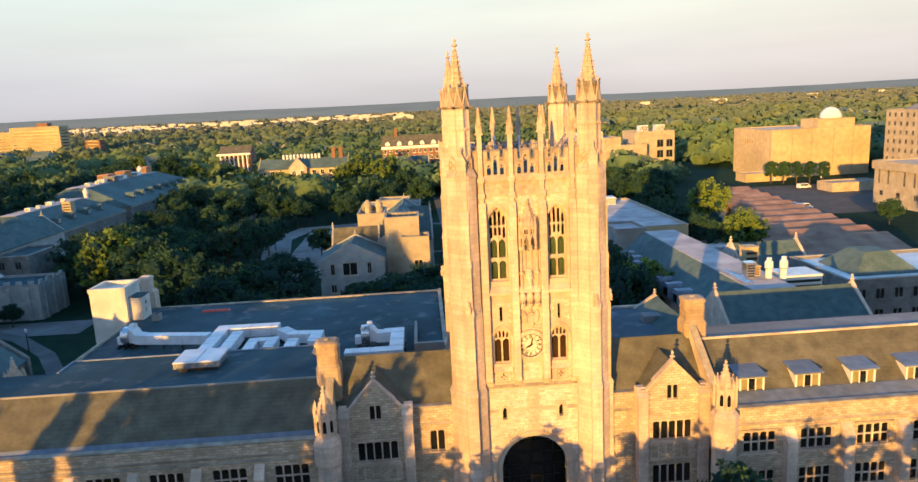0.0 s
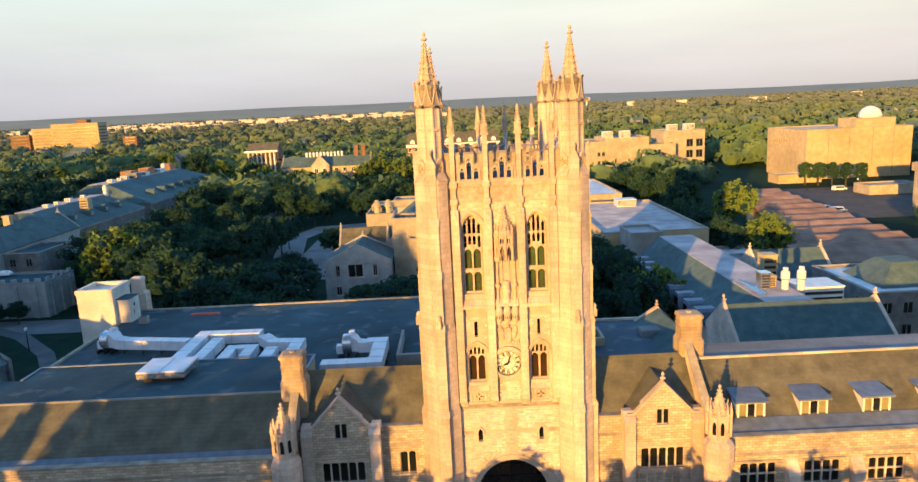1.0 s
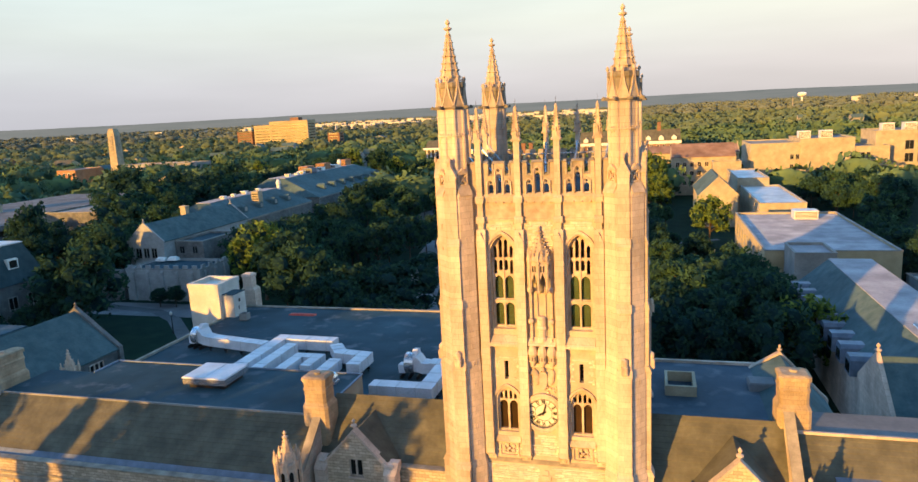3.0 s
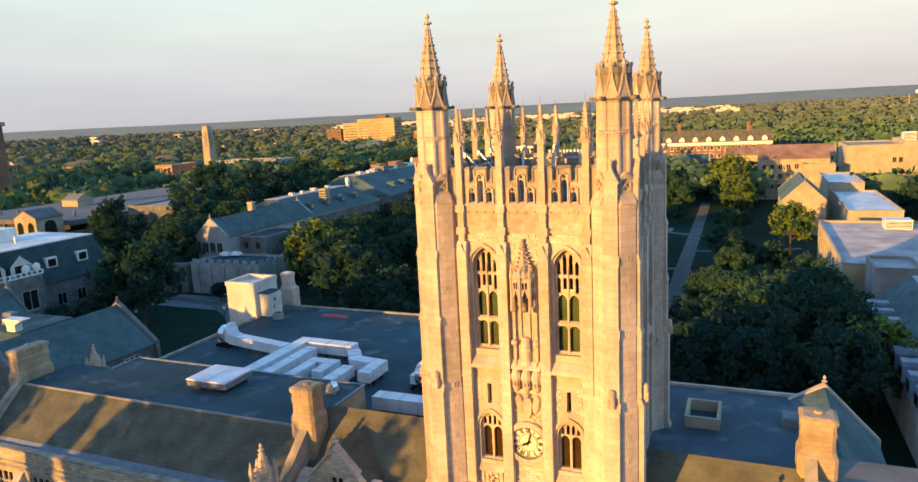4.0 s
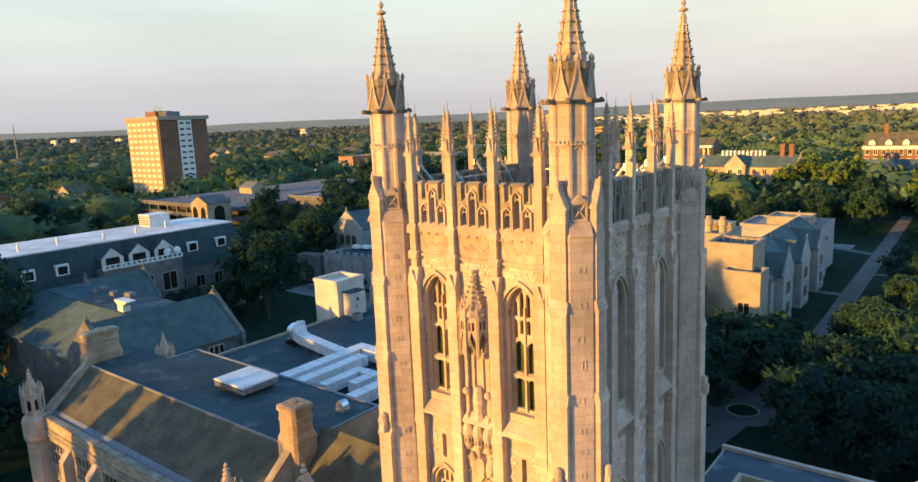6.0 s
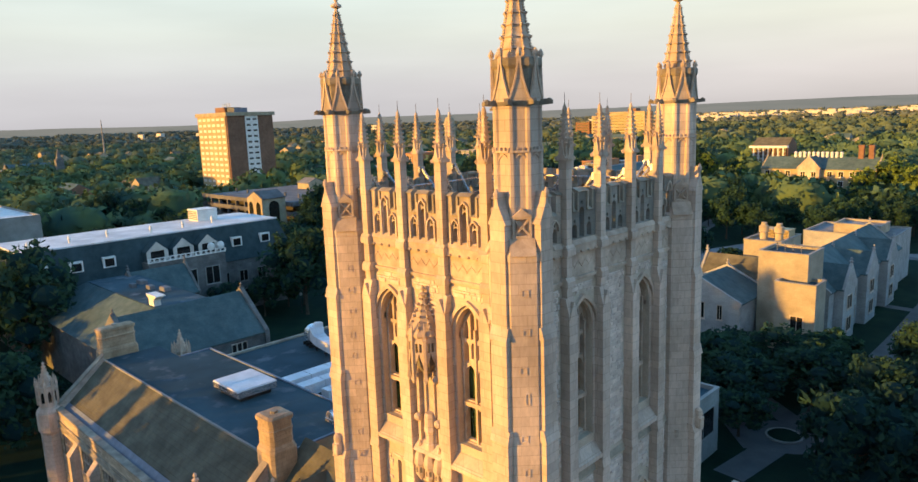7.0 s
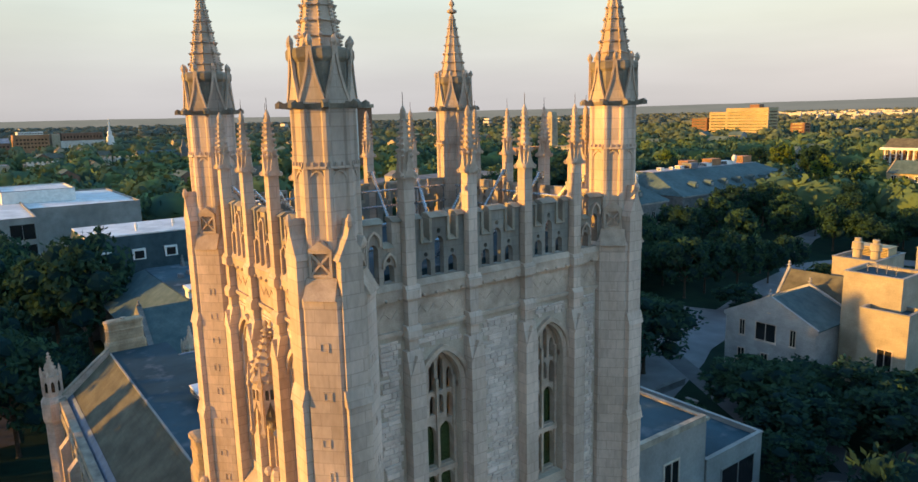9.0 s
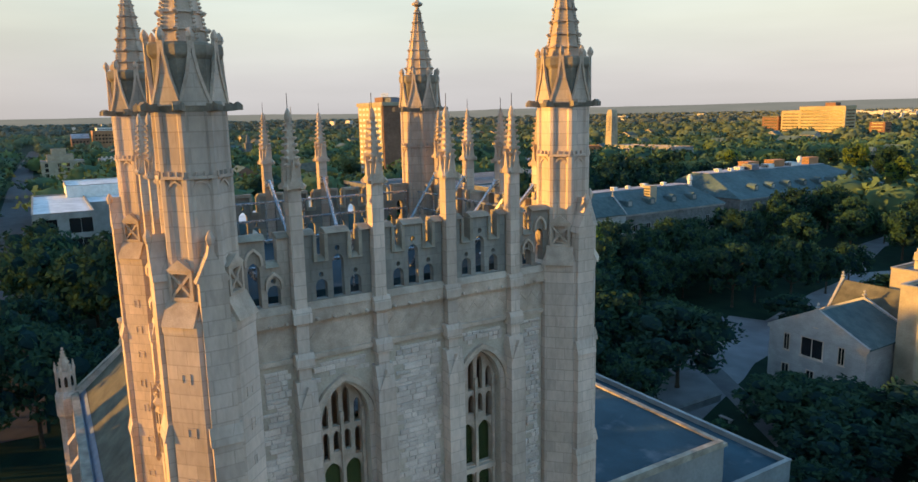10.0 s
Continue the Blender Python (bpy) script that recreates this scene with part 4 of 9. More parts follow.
# corner turrets
def turret(cx, cy, sides, mitre):
    bm = bmesh.new()
    octagon(bm, [(1.5, 0), (1.5, 5.1), (1.42, 5.5), (1.42, 12.7), (1.32, 13.2), (1.32, 20.0), (1.24, 20.6), (1.24, 31.9), (1.27, 32.0), (1.27, 32.2), (1.06, 32.6), (0.86, 32.8), (0.86, 38.1)], cx, cy)
    ob = part("corner_turret", bm, LIMESTONE, tower, "octagonal limestone corner turret with stepped buttresses and a crocketed spire")
    tiers = ((0, 5.2, 2.0), (5.2, 12.8, 1.84), (12.8, 20.2, 1.66), (20.2, 24.6, 1.52), (24.6, 28.9, 1.45), (28.9, 33.5, 1.36))
    for yaw in sides:
        m = wall_frame((cx, cy, 0), yaw)
        bm = bmesh.new()
        for k, (lo, hi, w) in enumerate(tiers):
            hw = 0.5 - 0.025 * k
            plate(bm, square(-hw, hw, lo, hi), [], 0.6, w, m)
            if k + 1 < len(tiers):
                weathering(bm, m, -hw - 0.05, hw + 0.05, hi - 0.12, hi + 0.4, w + 0.06, tiers[k + 1][2], 0.6)
        plate(bm, [(-0.46, 33.4), (0.46, 33.4), (0.1, 34.15), (0, 34.65), (-0.1, 34.15)], [], 0.8, 1.38, m)
        octagon(bm, [(0.08, 34.4), (0.11, 34.6), (0.03, 34.8)], 0, 0, m @ Matrix.Translation((0, 0, 1.35)) @ Matrix.Rotation(radians(-90), 4, "X"), 6)
        part("buttress", bm, LIMESTONE, ob)
        # seated beast on the set-off
        bm = bmesh.new()
        mm = m @ Matrix.Translation((0, 20.45, 1.66)) @ Matrix.Rotation(radians(-90), 4, "X")
        octagon(bm, [(0.2, -0.1), (0.24, 0.05), (0.22, 0.35), (0.17, 0.6), (0.2, 0.72), (0.19, 0.9), (0.08, 1.02)], 0, 0, mm, 8)
        octagon(bm, [(0.08, -0.1), (0.09, 0.5)], 0.12, -0.16, mm, 6)
        octagon(bm, [(0.08, -0.1), (0.09, 0.5)], -0.12, -0.16, mm, 6)
        part("carved_beast", bm, CARVED, ob, "small seated stone beast")
    # thin-edged dressed panels up the canted faces
    for yaw in mitre:
        m = wall_frame((cx, cy, 0), yaw)
        random.seed(int(cx * 7 + cy + yaw))
        v = 14.2
        while v < 31:
            wd, ht = random.choice(((0.24, 0.34), (0.2, 0.5), (0.3, 0.3), (0.16, 0.26)))
            off = random.uniform(-0.08, 0.08)
            a = 1.24 if v > 20.4 else 1.32
            bm = bmesh.new()
            plate(bm, square(off - wd / 2, off + wd / 2, v, v + ht), [square(off - wd / 2 + 0.04, off + wd / 2 - 0.04, v + 0.04, v + ht - 0.04)], a - 0.02, a + 0.026, m)
            part("raised_block", bm, LIMESTONE, ob)
            v += random.uniform(0.95, 1.6)
        bm = bmesh.new()
        weathering(bm, m, -0.5, 0.5, 32.2, 32.85, 1.38, 1.02, 0.75)
        plate(bm, square(-0.37, 0.37, 32.85, 33.7), [square(-0.28, 0.28, 32.95, 33.6)], 0.82, 1.06, m)
        for p, q in (((-0.3, 32.95), (0.3, 33.6)), ((-0.3, 33.6), (0.3, 32.95))):
            plate(bm, [(p[0] - 0.05, p[1]), (p[0] + 0.05, p[1]), (q[0] + 0.05, q[1]), (q[0] - 0.05, q[1])], [], 0.93, 1.04, m)
        gable(bm, m, -0.4, 0.4, 33.7, 0.3, 0.86, 1.09)
        part("quatrefoil_panel", bm, CARVED, ob)
    bm = bmesh.new()
    for k in range(8):
        a = 2 * math.pi * (k + 0.5) / 8
        octagon(bm, [(0.15, 32.8), (0.15, 36.1), (0.13, 36.2), (0.13, 38.0)], cx + 0.86 * math.cos(a), cy + 0.86 * math.sin(a), n=8)
        m = wall_frame((cx, cy, 0), 45 * k)
        plate(bm, hood(-0.24, 0.24, 35.7, 36.05, 0.05, 0.1), [], 0.83, 0.91, m)
        plate(bm, square(-0.33, 0.33, 36.14, 36.22), [], 0.83, 0.98, m)
        for u in (-0.32, -0.11, 0.11, 0.32):
            plate(bm, square(u - 0.03, u + 0.03, 36.22, 36.34), [], 0.85, 0.97, m)
    part("colonnette", bm, LIMESTONE, ob)
    bm = bmesh.new()
    octagon(bm, [(0.88, 37.9), (0.93, 38.1), (0.87, 38.25), (0.86, 39.25), (0.93, 39.35), (0.945, 39.4), (0.945, 39.6), (0.9, 39.66), (0.7, 39.7)], cx, cy)
    part("turret_crown", bm, CROWN, ob, "weathered crown moulding with shade darkened into its colour")
    for k in range(8):
        m = wall_frame((cx, cy, 0), 45 * k)
        bm = bmesh.new()
        plate(bm, [(-0.41, 38.05), (0.41, 38.05), (0.27, 38.45), (0.15, 38.85), (0.07, 39.3), (0.04, 39.6), (-0.04, 39.6), (-0.07, 39.3), (-0.15, 38.85), (-0.27, 38.45)], [], 0.84, 0.94, m)
        g = part("gablet", bm, WEATHERED, ob)
        bm = bmesh.new()
        plate(bm, [(-0.44, 38.05), (-0.38, 38.05), (-0.22, 38.5), (-0.1, 38.9), (-0.03, 39.3), (0, 39.5), (0.03, 39.3), (0.1, 38.9), (0.22, 38.5), (0.38, 38.05), (0.44, 38.05), (0.3, 38.5), (0.18, 38.9), (0.1, 39.35), (0.075, 39.8), (-0.075, 39.8), (-0.1, 39.35), (-0.18, 38.9), (-0.3, 38.5)], [], 0.89, 0.99, m)
        octagon(bm, [(0.06, 39.7), (0.1, 39.8), (0.085, 39.9), (0.02, 40.02)], 0, 0, m @ Matrix.Translation((0, 0, 0.95)) @ Matrix.Rotation(radians(-90), 4, "X"), 6)
        part("gablet_edge", bm, CARVED, g)
    for k in range(8):
        a = 2 * math.pi * (k + 0.5) / 8
        bm = bmesh.new()
        mm = Matrix.Translation((cx, cy, 38.02)) @ Matrix.Rotation(a, 4, "Z")
        loft(bm, [[(x, y * s, z * s + dz) for y, z in ((-0.1, -0.1), (0.1, -0.1), (0.1, 0.1), (-0.1, 0.1))] for x, s, dz in ((0.9, 1.2, 0), (1.16, 0.85, -0.02), (1.3, 1.15, 0.03), (1.42, 0.7, -0.02))], mm)
        part("gargoyle", bm, CROWN, ob)
    bm = bmesh.new()
    octagon(bm, [(0.62, 39.3), (0.6, 39.65), (0.075, 43.0)], cx, cy)
    crockets(bm, cx, cy, 0.655, 39.8, 0.1, 42.9, 8, 7, 0.13)
    for k in range(7):
        f = (k + 0.5) / 7
        r, z = 0.6 + (0.075 - 0.6) * f, 39.8 + 3.1 * f
        octagon(bm, [(r + 0.01, z - 0.03), (r + 0.045, z), (r + 0.01, z + 0.035)], cx, cy)
    for k in range(30):
        f = k / 30
        for i in range(8):
            a = 2 * math.pi * (i + 0.5) / 8
            r = 0.65 - 0.56 * f
            z = 39.8 + 3.1 * f
            octagon(bm, [(0.028, z - 0.04), (0.045, z), (0.022, z + 0.04)], cx + r * math.cos(a), cy + r * math.sin(a), n=4)
    finial(bm, cx, cy, 42.98, 0.6)
    part("spire", bm, CARVED, ob, "octagonal crocketed stone spire with a finial")


X0, X1, Y0, Y1 = TX - HALF_W, TX + HALF_W - 0.1, TY - HALF_D, TY + HALF_D + 0.05
turret(X0, Y0, (0, 270), (45, 225, 315))
turret(X1, Y0, (0, 90), (45, 135, 315))
turret(X0, Y1, (180, 270), (135, 225, 315))
turret(X1, Y1, (180, 90), (45, 135, 225))

# roof deck behind the parapet, its steel braces and the belfry floor
bm = bmesh.new()
box(bm, X0 + 0.6, X1 - 0.6, Y0 + 0.6, Y1 - 0.6, 31.9, 32.25)
part("roof_deck", bm, MEMBRANE, tower)
bm = bmesh.new()
box(bm, X0 + 0.6, X1 - 0.6, Y0 + 0.6, Y1 - 0.6, 20.9, 21.2)
box(bm, X0 + 0.6, X1 - 0.6, Y0 + 0.6, Y1 - 0.6, 8.6, 8.9)
part("floor_slab", bm, CONCRETE, tower)


def rod(bm, a, b, r, n=6):
    a, b = Vector(a), Vector(b)
    q = (b - a).to_track_quat("Z", "Y").to_matrix().to_4x4()
    octagon(bm, [(r, 0), (r, (b - a).length)], 0, 0, Matrix.Translation(a) @ q, n)


for key, (m, half) in FACES.items():
    for u in BUTT:
        bm = bmesh.new()
        rod(bm, m @ Vector((u, 34.9, -0.15)), m @ Vector((u * 0.85, 32.25, -2.3)), 0.075)
        plate(bm, square(u - 0.2, u + 0.2, 34.62, 34.95), [], -0.2, -0.1, m)
        part("steel_brace", bm, GALV, tower, "pale steel brace behind a pinnacle")
    bm = bmesh.new()
    for v in (33.2, 34.0):
        rod(bm, m @ Vector((-half + 1.2, v, -0.9)), m @ Vector((half - 1.2, v, -0.9)), 0.05)
    for k in range(7):
        u = (-half + 1.3) + (2 * half - 2.6) * k / 6
        rod(bm, m @ Vector((u, 32.2, -0.9)), m @ Vector((u, 34.02, -0.9)), 0.03)
    part("railing", bm, GALV, tower)

# ---- the hall wings on both sides of the tower ----
def wing_windows(parent, m, centres, rows, half=1.5, lights=4, pane=None):
    for c in centres:
        for lo, hi in rows:
            mullioned(parent, m, c - half, c + half, lo, hi, lights, ((0, 0.5), (0.5, 1.0)), pane=pane)


def facade(parent, m, u0, u1, top, centres, rows, half=1.5, thick=0.5, mat=None, lights=4):
    holes = [square(c - half, c + half, lo, hi) for c in centres for lo, hi in rows]
    bm = bmesh.new()
    plate(bm, square(u0, u1, 0, top), holes, -thick, 0, m)
    part("wall", bm, mat or MORTAR, parent)
    wing_windows(parent, m, centres, rows, half, lights)


def shingle_slope(parent, x0, x1, y0, z0, y1, z1, mat, course=0.42, thick=0.035, name="roof"):
    """A sloping roof of lapped slate courses, each with its own lower edge."""
    length = math.hypot(y1 - y0, z1 - z0)
    n = max(2, round(length / course))
    dy, dz = (y1 - y0) / n, (z1 - z0) / n
    cut = max(1, round((x1 - x0) / 2.5))
    xs = [x0 + (x1 - x0) * i / cut for i in range(cut + 1)]
    bm = bmesh.new()
    random.seed(int(x0 * 3))
    rows = []
    for k in range(n):
        lift = [thick * random.uniform(0.6, 1.2) for _ in xs]
        for f, e in ((0, 1.0), (1, 0.1)):
            rows.append([bm.verts.new((x, y0 + dy * (k + f), z0 + dz * (k + f) + t * e)) for x, t in zip(xs, lift)])
    rows.insert(0, [bm.verts.new((x, y0, z0 - 0.12)) for x in xs])
    for a, b in zip(rows, rows[1:]):
        for i in range(cut):
            bm.faces.new((a[i], a[i + 1], b[i + 1], b[i]))
    return part(name, bm, mat, parent, "olive-brown slate courses" if mat is SLATE else "")


def stair_turret(parent, cx, cy, z0, tip, label=""):
    """Small octagonal turret with a lantern and a ring of little pinnacles."""
    d = tip - 15.5
    bm = bmesh.new()
    octagon(bm, [(0.95, z0), (0.95, 8.2 + d), (1.12, 8.6 + d), (1.12, 10.4 + d), (0.95, 10.8 + d), (0.78, 11.0 + d), (0.78, 12.9 + d), (0.86, 13.0 + d), (0.86, 13.15 + d), (0.6, 13.2 + d)], cx, cy)
    ob = part("stair_turret", bm, LIMESTONE, parent, label or "octagonal stone turret with crocketed pinnacles")
    # no real openings: dark plates stand in for the shade within the lantern
    for k in range(8):
        bm = bmesh.new()
        m = wall_frame((cx, cy, 0), 45 * k)
        plate(bm, arch(-0.15, 0.15, 11.5 + d, 12.3 + d, 12.6 + d, 3), [], 0.74, 0.79, m)
        part("lantern_opening", bm, DARK_GLASS, ob)
    for k in range(8):
        bm = bmesh.new()
        a = 2 * math.pi * (k + 0.5) / 8
        x, y = cx + 0.88 * math.cos(a), cy + 0.88 * math.sin(a)
        loft(bm, [ring(4, 0.13, 11.2 + d, x, y), ring(4, 0.13, 13.1 + d, x, y), ring(4, 0.17, 13.2 + d, x, y), ring(4, 0.02, 14.1 + d, x, y)])
        crockets(bm, x, y, 0.13, 13.2 + d, 0.03, 14.0 + d, 4, 3, 0.08)
        part("pinnacle", bm, CARVED, ob)
    bm = bmesh.new()
    octagon(bm, [(0.62, 13.1 + d), (0.1, 14.95 + d)], cx, cy)
    crockets(bm, cx, cy, 0.66, 13.3 + d, 0.12, 14.9 + d, 8, 4, 0.13)
    finial(bm, cx, cy, 14.9 + d, 0.5)
    part("spire", bm, CARVED, ob)


def chimney(parent, x0, x1, y0, y1, z0, z1, label="tall limestone chimney with a weathered cap"):
    bm = bmesh.new()
    c = 0.22
    def ringed(g, z):
        return [(x0 - g + c, y0 - g, z), (x1 + g - c, y0 - g, z), (x1 + g, y0 - g + c, z), (x1 + g, y1 + g - c, z), (x1 + g - c, y1 + g, z), (x0 - g + c, y1 + g, z), (x0 - g, y1 + g - c, z), (x0 - g, y0 - g + c, z)]
    loft(bm, [ringed(0.16, z0), ringed(0.16, z1 - 2.5), ringed(0.0, z1 - 2.15), ringed(0.0, z1 - 1.2), ringed(0.05, z1 - 1.15), ringed(0.05, z1 - 1.0), ringed(0.0, z1 - 0.95), ringed(0.0, z1 - 0.45), ringed(0.1, z1 - 0.4), ringed(0.1, z1 - 0.12), ringed(-0.12, z1)])
    ob = part("chimney", bm, CHIMNEY_STONE, parent, label)
    bm = bmesh.new()
    mx, my = (x0 + x1) / 2, (y0 + y1) / 2
    octagon(bm, [(0.26, z1 - 0.05), (0.26, z1 + 0.16), (0.2, z1 + 0.17)], mx, my)
    part("flue", bm, COPING, ob)


def raked_wall(parent, x, y0, z0, y1, z1, thick=0.55, base=6.0):
    """A gable parapet across the roof with a sloping coping."""
    m = wall_frame((x, 0, 0), 90)
    bm = bmesh.new()
    plate(bm, [(y0, base), (y1, base), (y1, z1), (y0, z0)], [], -thick / 2, thick / 2, m)
    part("gable_parapet", bm, LIMESTONE, parent)
    bm = bmesh.new()
    plate(bm, [(y0 - 0.1, z0), (y1, z1), (y1, z1 + 0.16), (y0 - 0.1, z0 + 0.16)], [], -thick / 2 - 0.08, thick / 2 + 0.08, m)
    part("coping", bm, COPING, parent)


def gable_bay(parent, cx, half, y, eave, apex, depth):
    """Projecting gabled bay with a coped gable, its roof and windows."""
    m = wall_frame((cx, y, 0), 0)
    low, up, att = (square(-1.85, 1.85, 2.4, 4.4), square(-1.85, 1.85, 6.9, 8.75), square(-0.55, 0.55, 10.85, 12.25))
    bm = bmesh.new()
    plate(bm, [(-half, 0), (half, 0), (half, eave), (half - 0.5, eave), (0, apex - 0.25), (-half + 0.5, eave), (-half, eave)], [low, up, att], -0.5, 0, m)
    part("gable_wall", bm, MORTAR, parent)
    bm = bmesh.new()
    for s in (-1, 1):
        plate(bm, [(s * (half - 0.55), eave - 0.02), (s * (half + 0.02), eave - 0.02), (s * (half + 0.02), eave + 0.14), (s * (half - 0.45), eave + 0.14), (0, apex), (0, apex - 0.25)], [], -0.6, 0.12, m)
    finial(bm, cx, y + 0.25, apex + 0.1, 0.55)
    part("coping", bm, LIMESTONE, parent)
    mullioned(parent, m, -1.85, 1.85, 6.9, 8.75, 5, ((0, 1),))
    mullioned(parent, m, -1.85, 1.85, 2.4, 4.4, 5, ((0, 1),))
    mullioned(parent, m, -0.55, 0.55, 10.85, 12.25, 2, ((0, 1),), heads=False)
    bm = bmesh.new()
    plate(bm, square(-2.1, 2.1, 8.85, 9.0), [], 0, 0.12, m)
    part("label_mould", bm, CARVED, parent)
    bm = bmesh.new()
    plate(bm, square(-2.1, 2.1, 4.9, 6.7), [square(-2.0 + 0.72 * k, -1.4 + 0.72 * k, 5.1, 6.5) for k in range(5)], 0, 0.07, m)
    part("carved_panel", bm, CARVED, parent)
    bm = bmesh.new()
    pitched(bm, cx - half + 0.3, cx + half - 0.3, y + 0.3, y + depth, eave + 0.05, apex - 0.35, "y", 0.1)
    part("roof", bm, SLATE, parent, "olive-brown slate roof")


def dormer(parent, c, y, z0, z1):
    m = wall_frame((c, y, 0), 0)
    bm = bmesh.new()
    plate(bm, square(-1.17, 1.17, z0, z1), [square(-1.02 + 0.71 * k, -0.40 + 0.71 * k, z0 + 0.28, z1 - 0.14) for k in range(3)], -0.15, 0, m)
    box(bm, c - 1.15, c - 1.05, y + 0.15, y + 2.2, z0, z1)
    box(bm, c + 1.05, c + 1.15, y + 0.15, y + 2.2, z0, z1)
    ob = part("dormer", bm, WHITE_PAINT, parent, "white-painted dormer with three sashes and a flat lead roof")
    bm = bmesh.new()
    loft(bm, [[(c - 1.4, y - 0.25, z1), (c + 1.4, y - 0.25, z1), (c + 1.3, y + 3.0, z1 + 0.45), (c - 1.3, y + 3.0, z1 + 0.45)], [(c - 1.4, y - 0.25, z1 + 0.14), (c + 1.4, y - 0.25, z1 + 0.14), (c + 1.3, y + 3.0, z1 + 0.6), (c - 1.3, y + 3.0, z1 + 0.6)]])
    part("dormer_roof", bm, LEAD, ob)
    for k in range(3):
        bm = bmesh.new()
        a = -1.02 + 0.71 * k
        plate(bm, square(a, a + 0.62, z0 + 0.28, z1 - 0.14), [], -0.13, -0.09, m)
        part("pane", bm, DARK_GLASS if k == 1 else OLIVE_PANE, ob)


FY = 55.6
# western wing
west = thing("west_wing", "long limestone hall wing with olive slate roof and mullioned windows", "building")
MW = wall_frame((0, FY, 0), 0)
wcent = [-12.8 - 5.36 * k for k in range(6)]
facade(west, MW, -42.8, -9.4, 10.6, wcent, ((2.3, 4.4), (6.3, 8.4)))
for k in range(6):
    c = wcent[k] - 2.68
    if c > -42:
        bm = bmesh.new()
        plate(bm, square(c - 0.4, c + 0.4, 0, 7.7), [], 0, 0.85, MW)
        weathering(bm, MW, c - 0.44, c + 0.44, 7.7, 8.7, 0.9, 0.05)
        part("buttress", bm, LIMESTONE, west)
bm = bmesh.new()
weathering(bm, MW, -42.8, -9.4, 9.0, 9.2, 0.18, 0.02)
part("string_course", bm, COPING, west)
for lo, hi, back, out in ((9.45, 9.6, 0, 0.12), (10.6, 10.75, -0.58, 0.08)):
    bm = bmesh.new()
    plate(bm, square(-42.8, -9.4, lo, hi), [], back, out, MW)
    part("string_course", bm, COPING, west)
shingle_slope(west, -42.4, -9.6, 56.3, 10.35, 60.6, 14.2, SLATE)
bm = bmesh.new()
box(bm, -42.6, -9.5, 56.1, 56.5, 10.2, 10.42)
part("gutter", bm, LEAD, west)
bm = bmesh.new()
loft(bm, [[(x, 56.3, 10.3), (x, 56.3, 10.47), (x, 56.85, 10.93), (x, 56.85, 10.7)] for x in (-42.3, -9.7)])
part("gutter_apron", bm, LEAD, west, "blue-grey lead apron along the eaves")
bm = bmesh.new()
box(bm, -42.5, -9.6, 60.56, 60.72, 14.2, 14.36)
part("ridge_trim", bm, CONCRETE, west)
bm = bmesh.new()
loft(bm, [[(-42.4, 60.72, z), (-9.7, 60.72, z), (-9.7, 69.4, z), (-36.8, 69.4, z), (-36.8, 66.2, z), (-42.4, 66.2, z)] for z in (8.0, 14.28)])
part("upper_block", bm, STUCCO, west)
bm = bmesh.new()
loft(bm, [[(-42.35, 60.72, z), (-9.75, 60.72, z), (-9.75, 69.35, z), (-36.75, 69.35, z), (-36.75, 66.2, z), (-42.35, 66.2, z)] for z in (14.284, 14.31)])
part("flat_roof", bm, MEMBRANE, west, "dark grey membrane roof with pale scuffs")
bm = bmesh.new()
box(bm, -36.9, -9.6, 69.3, 69.5, 14.28, 14.42)
box(bm, -9.8, -9.6, 60.9, 69.3, 14.28, 14.4)
box(bm, -37.0, -36.8, 66.1, 69.3, 14.28, 14.42)
part("roof_edge", bm, LEAD, west)
raked_wall(west, -42.6, 56.0, 10.9, 60.6, 14.75)
raked_wall(west, -9.5, 56.0, 10.9, 60.4, 14.7)
chimney(west, -10.6, -8.7, 60.1, 61.9, 10.5, 17.7)
chimney(west, -44.2, -43.0, 60.6, 64.2, 10.5, 17.4, "broad limestone chimney slab")
stair_turret(west, -9.4, 54.9, 0, 15.75)
stair_turret(west, -42.9, 55.2, 0, 15.5)
stair_turret(west, -42.6, 68.7, 0, 15.55, "stone turret whose pinnacles are lit gold")
MWW = wall_frame((-42.9, 0, 0), 270)
facade(west, MWW, -69.0, -56.0, 10.6, (-59.2, -63.6), ((6.3, 8.4), (2.3, 4.4)))

# flat-roofed block behind it
rear = thing("rear_block", "low flat-roofed hall block with dark membrane roof and stone parapet", "building")
bm = bmesh.new()
loft(bm, [[(-41.2, 69.45, z), (1.6, 69.45, z), (1.6, 99.8, z), (-41.2, 99.8, z)] for z in (0, 11.2)])
part("wall", bm, CONCRETE, rear)
bm = bmesh.new()
box(bm, -41.0, 1.4, 69.5, 99.6, 11.204, 11.3)
part("flat_roof", bm, MEMBRANE, rear, "dark grey membrane roof with pale scuffs")
bm = bmesh.new()
box(bm, -41.4, 1.8, 99.5, 99.95, 11.2, 11.48)
box(bm, 1.3, 1.75, 69.5, 99.5, 11.2, 11.75)
box(bm, -41.4, -41.0, 69.5, 92.8, 11.2, 11.55)
part("parapet", bm, COPING, rear)
bm = bmesh.new()
box(bm, -2.0, 1.6, 73.5, 74.0, 11.3, 12.4)
box(bm, -2.0, -1.7, 74.0, 82.0, 11.3, 12.4)
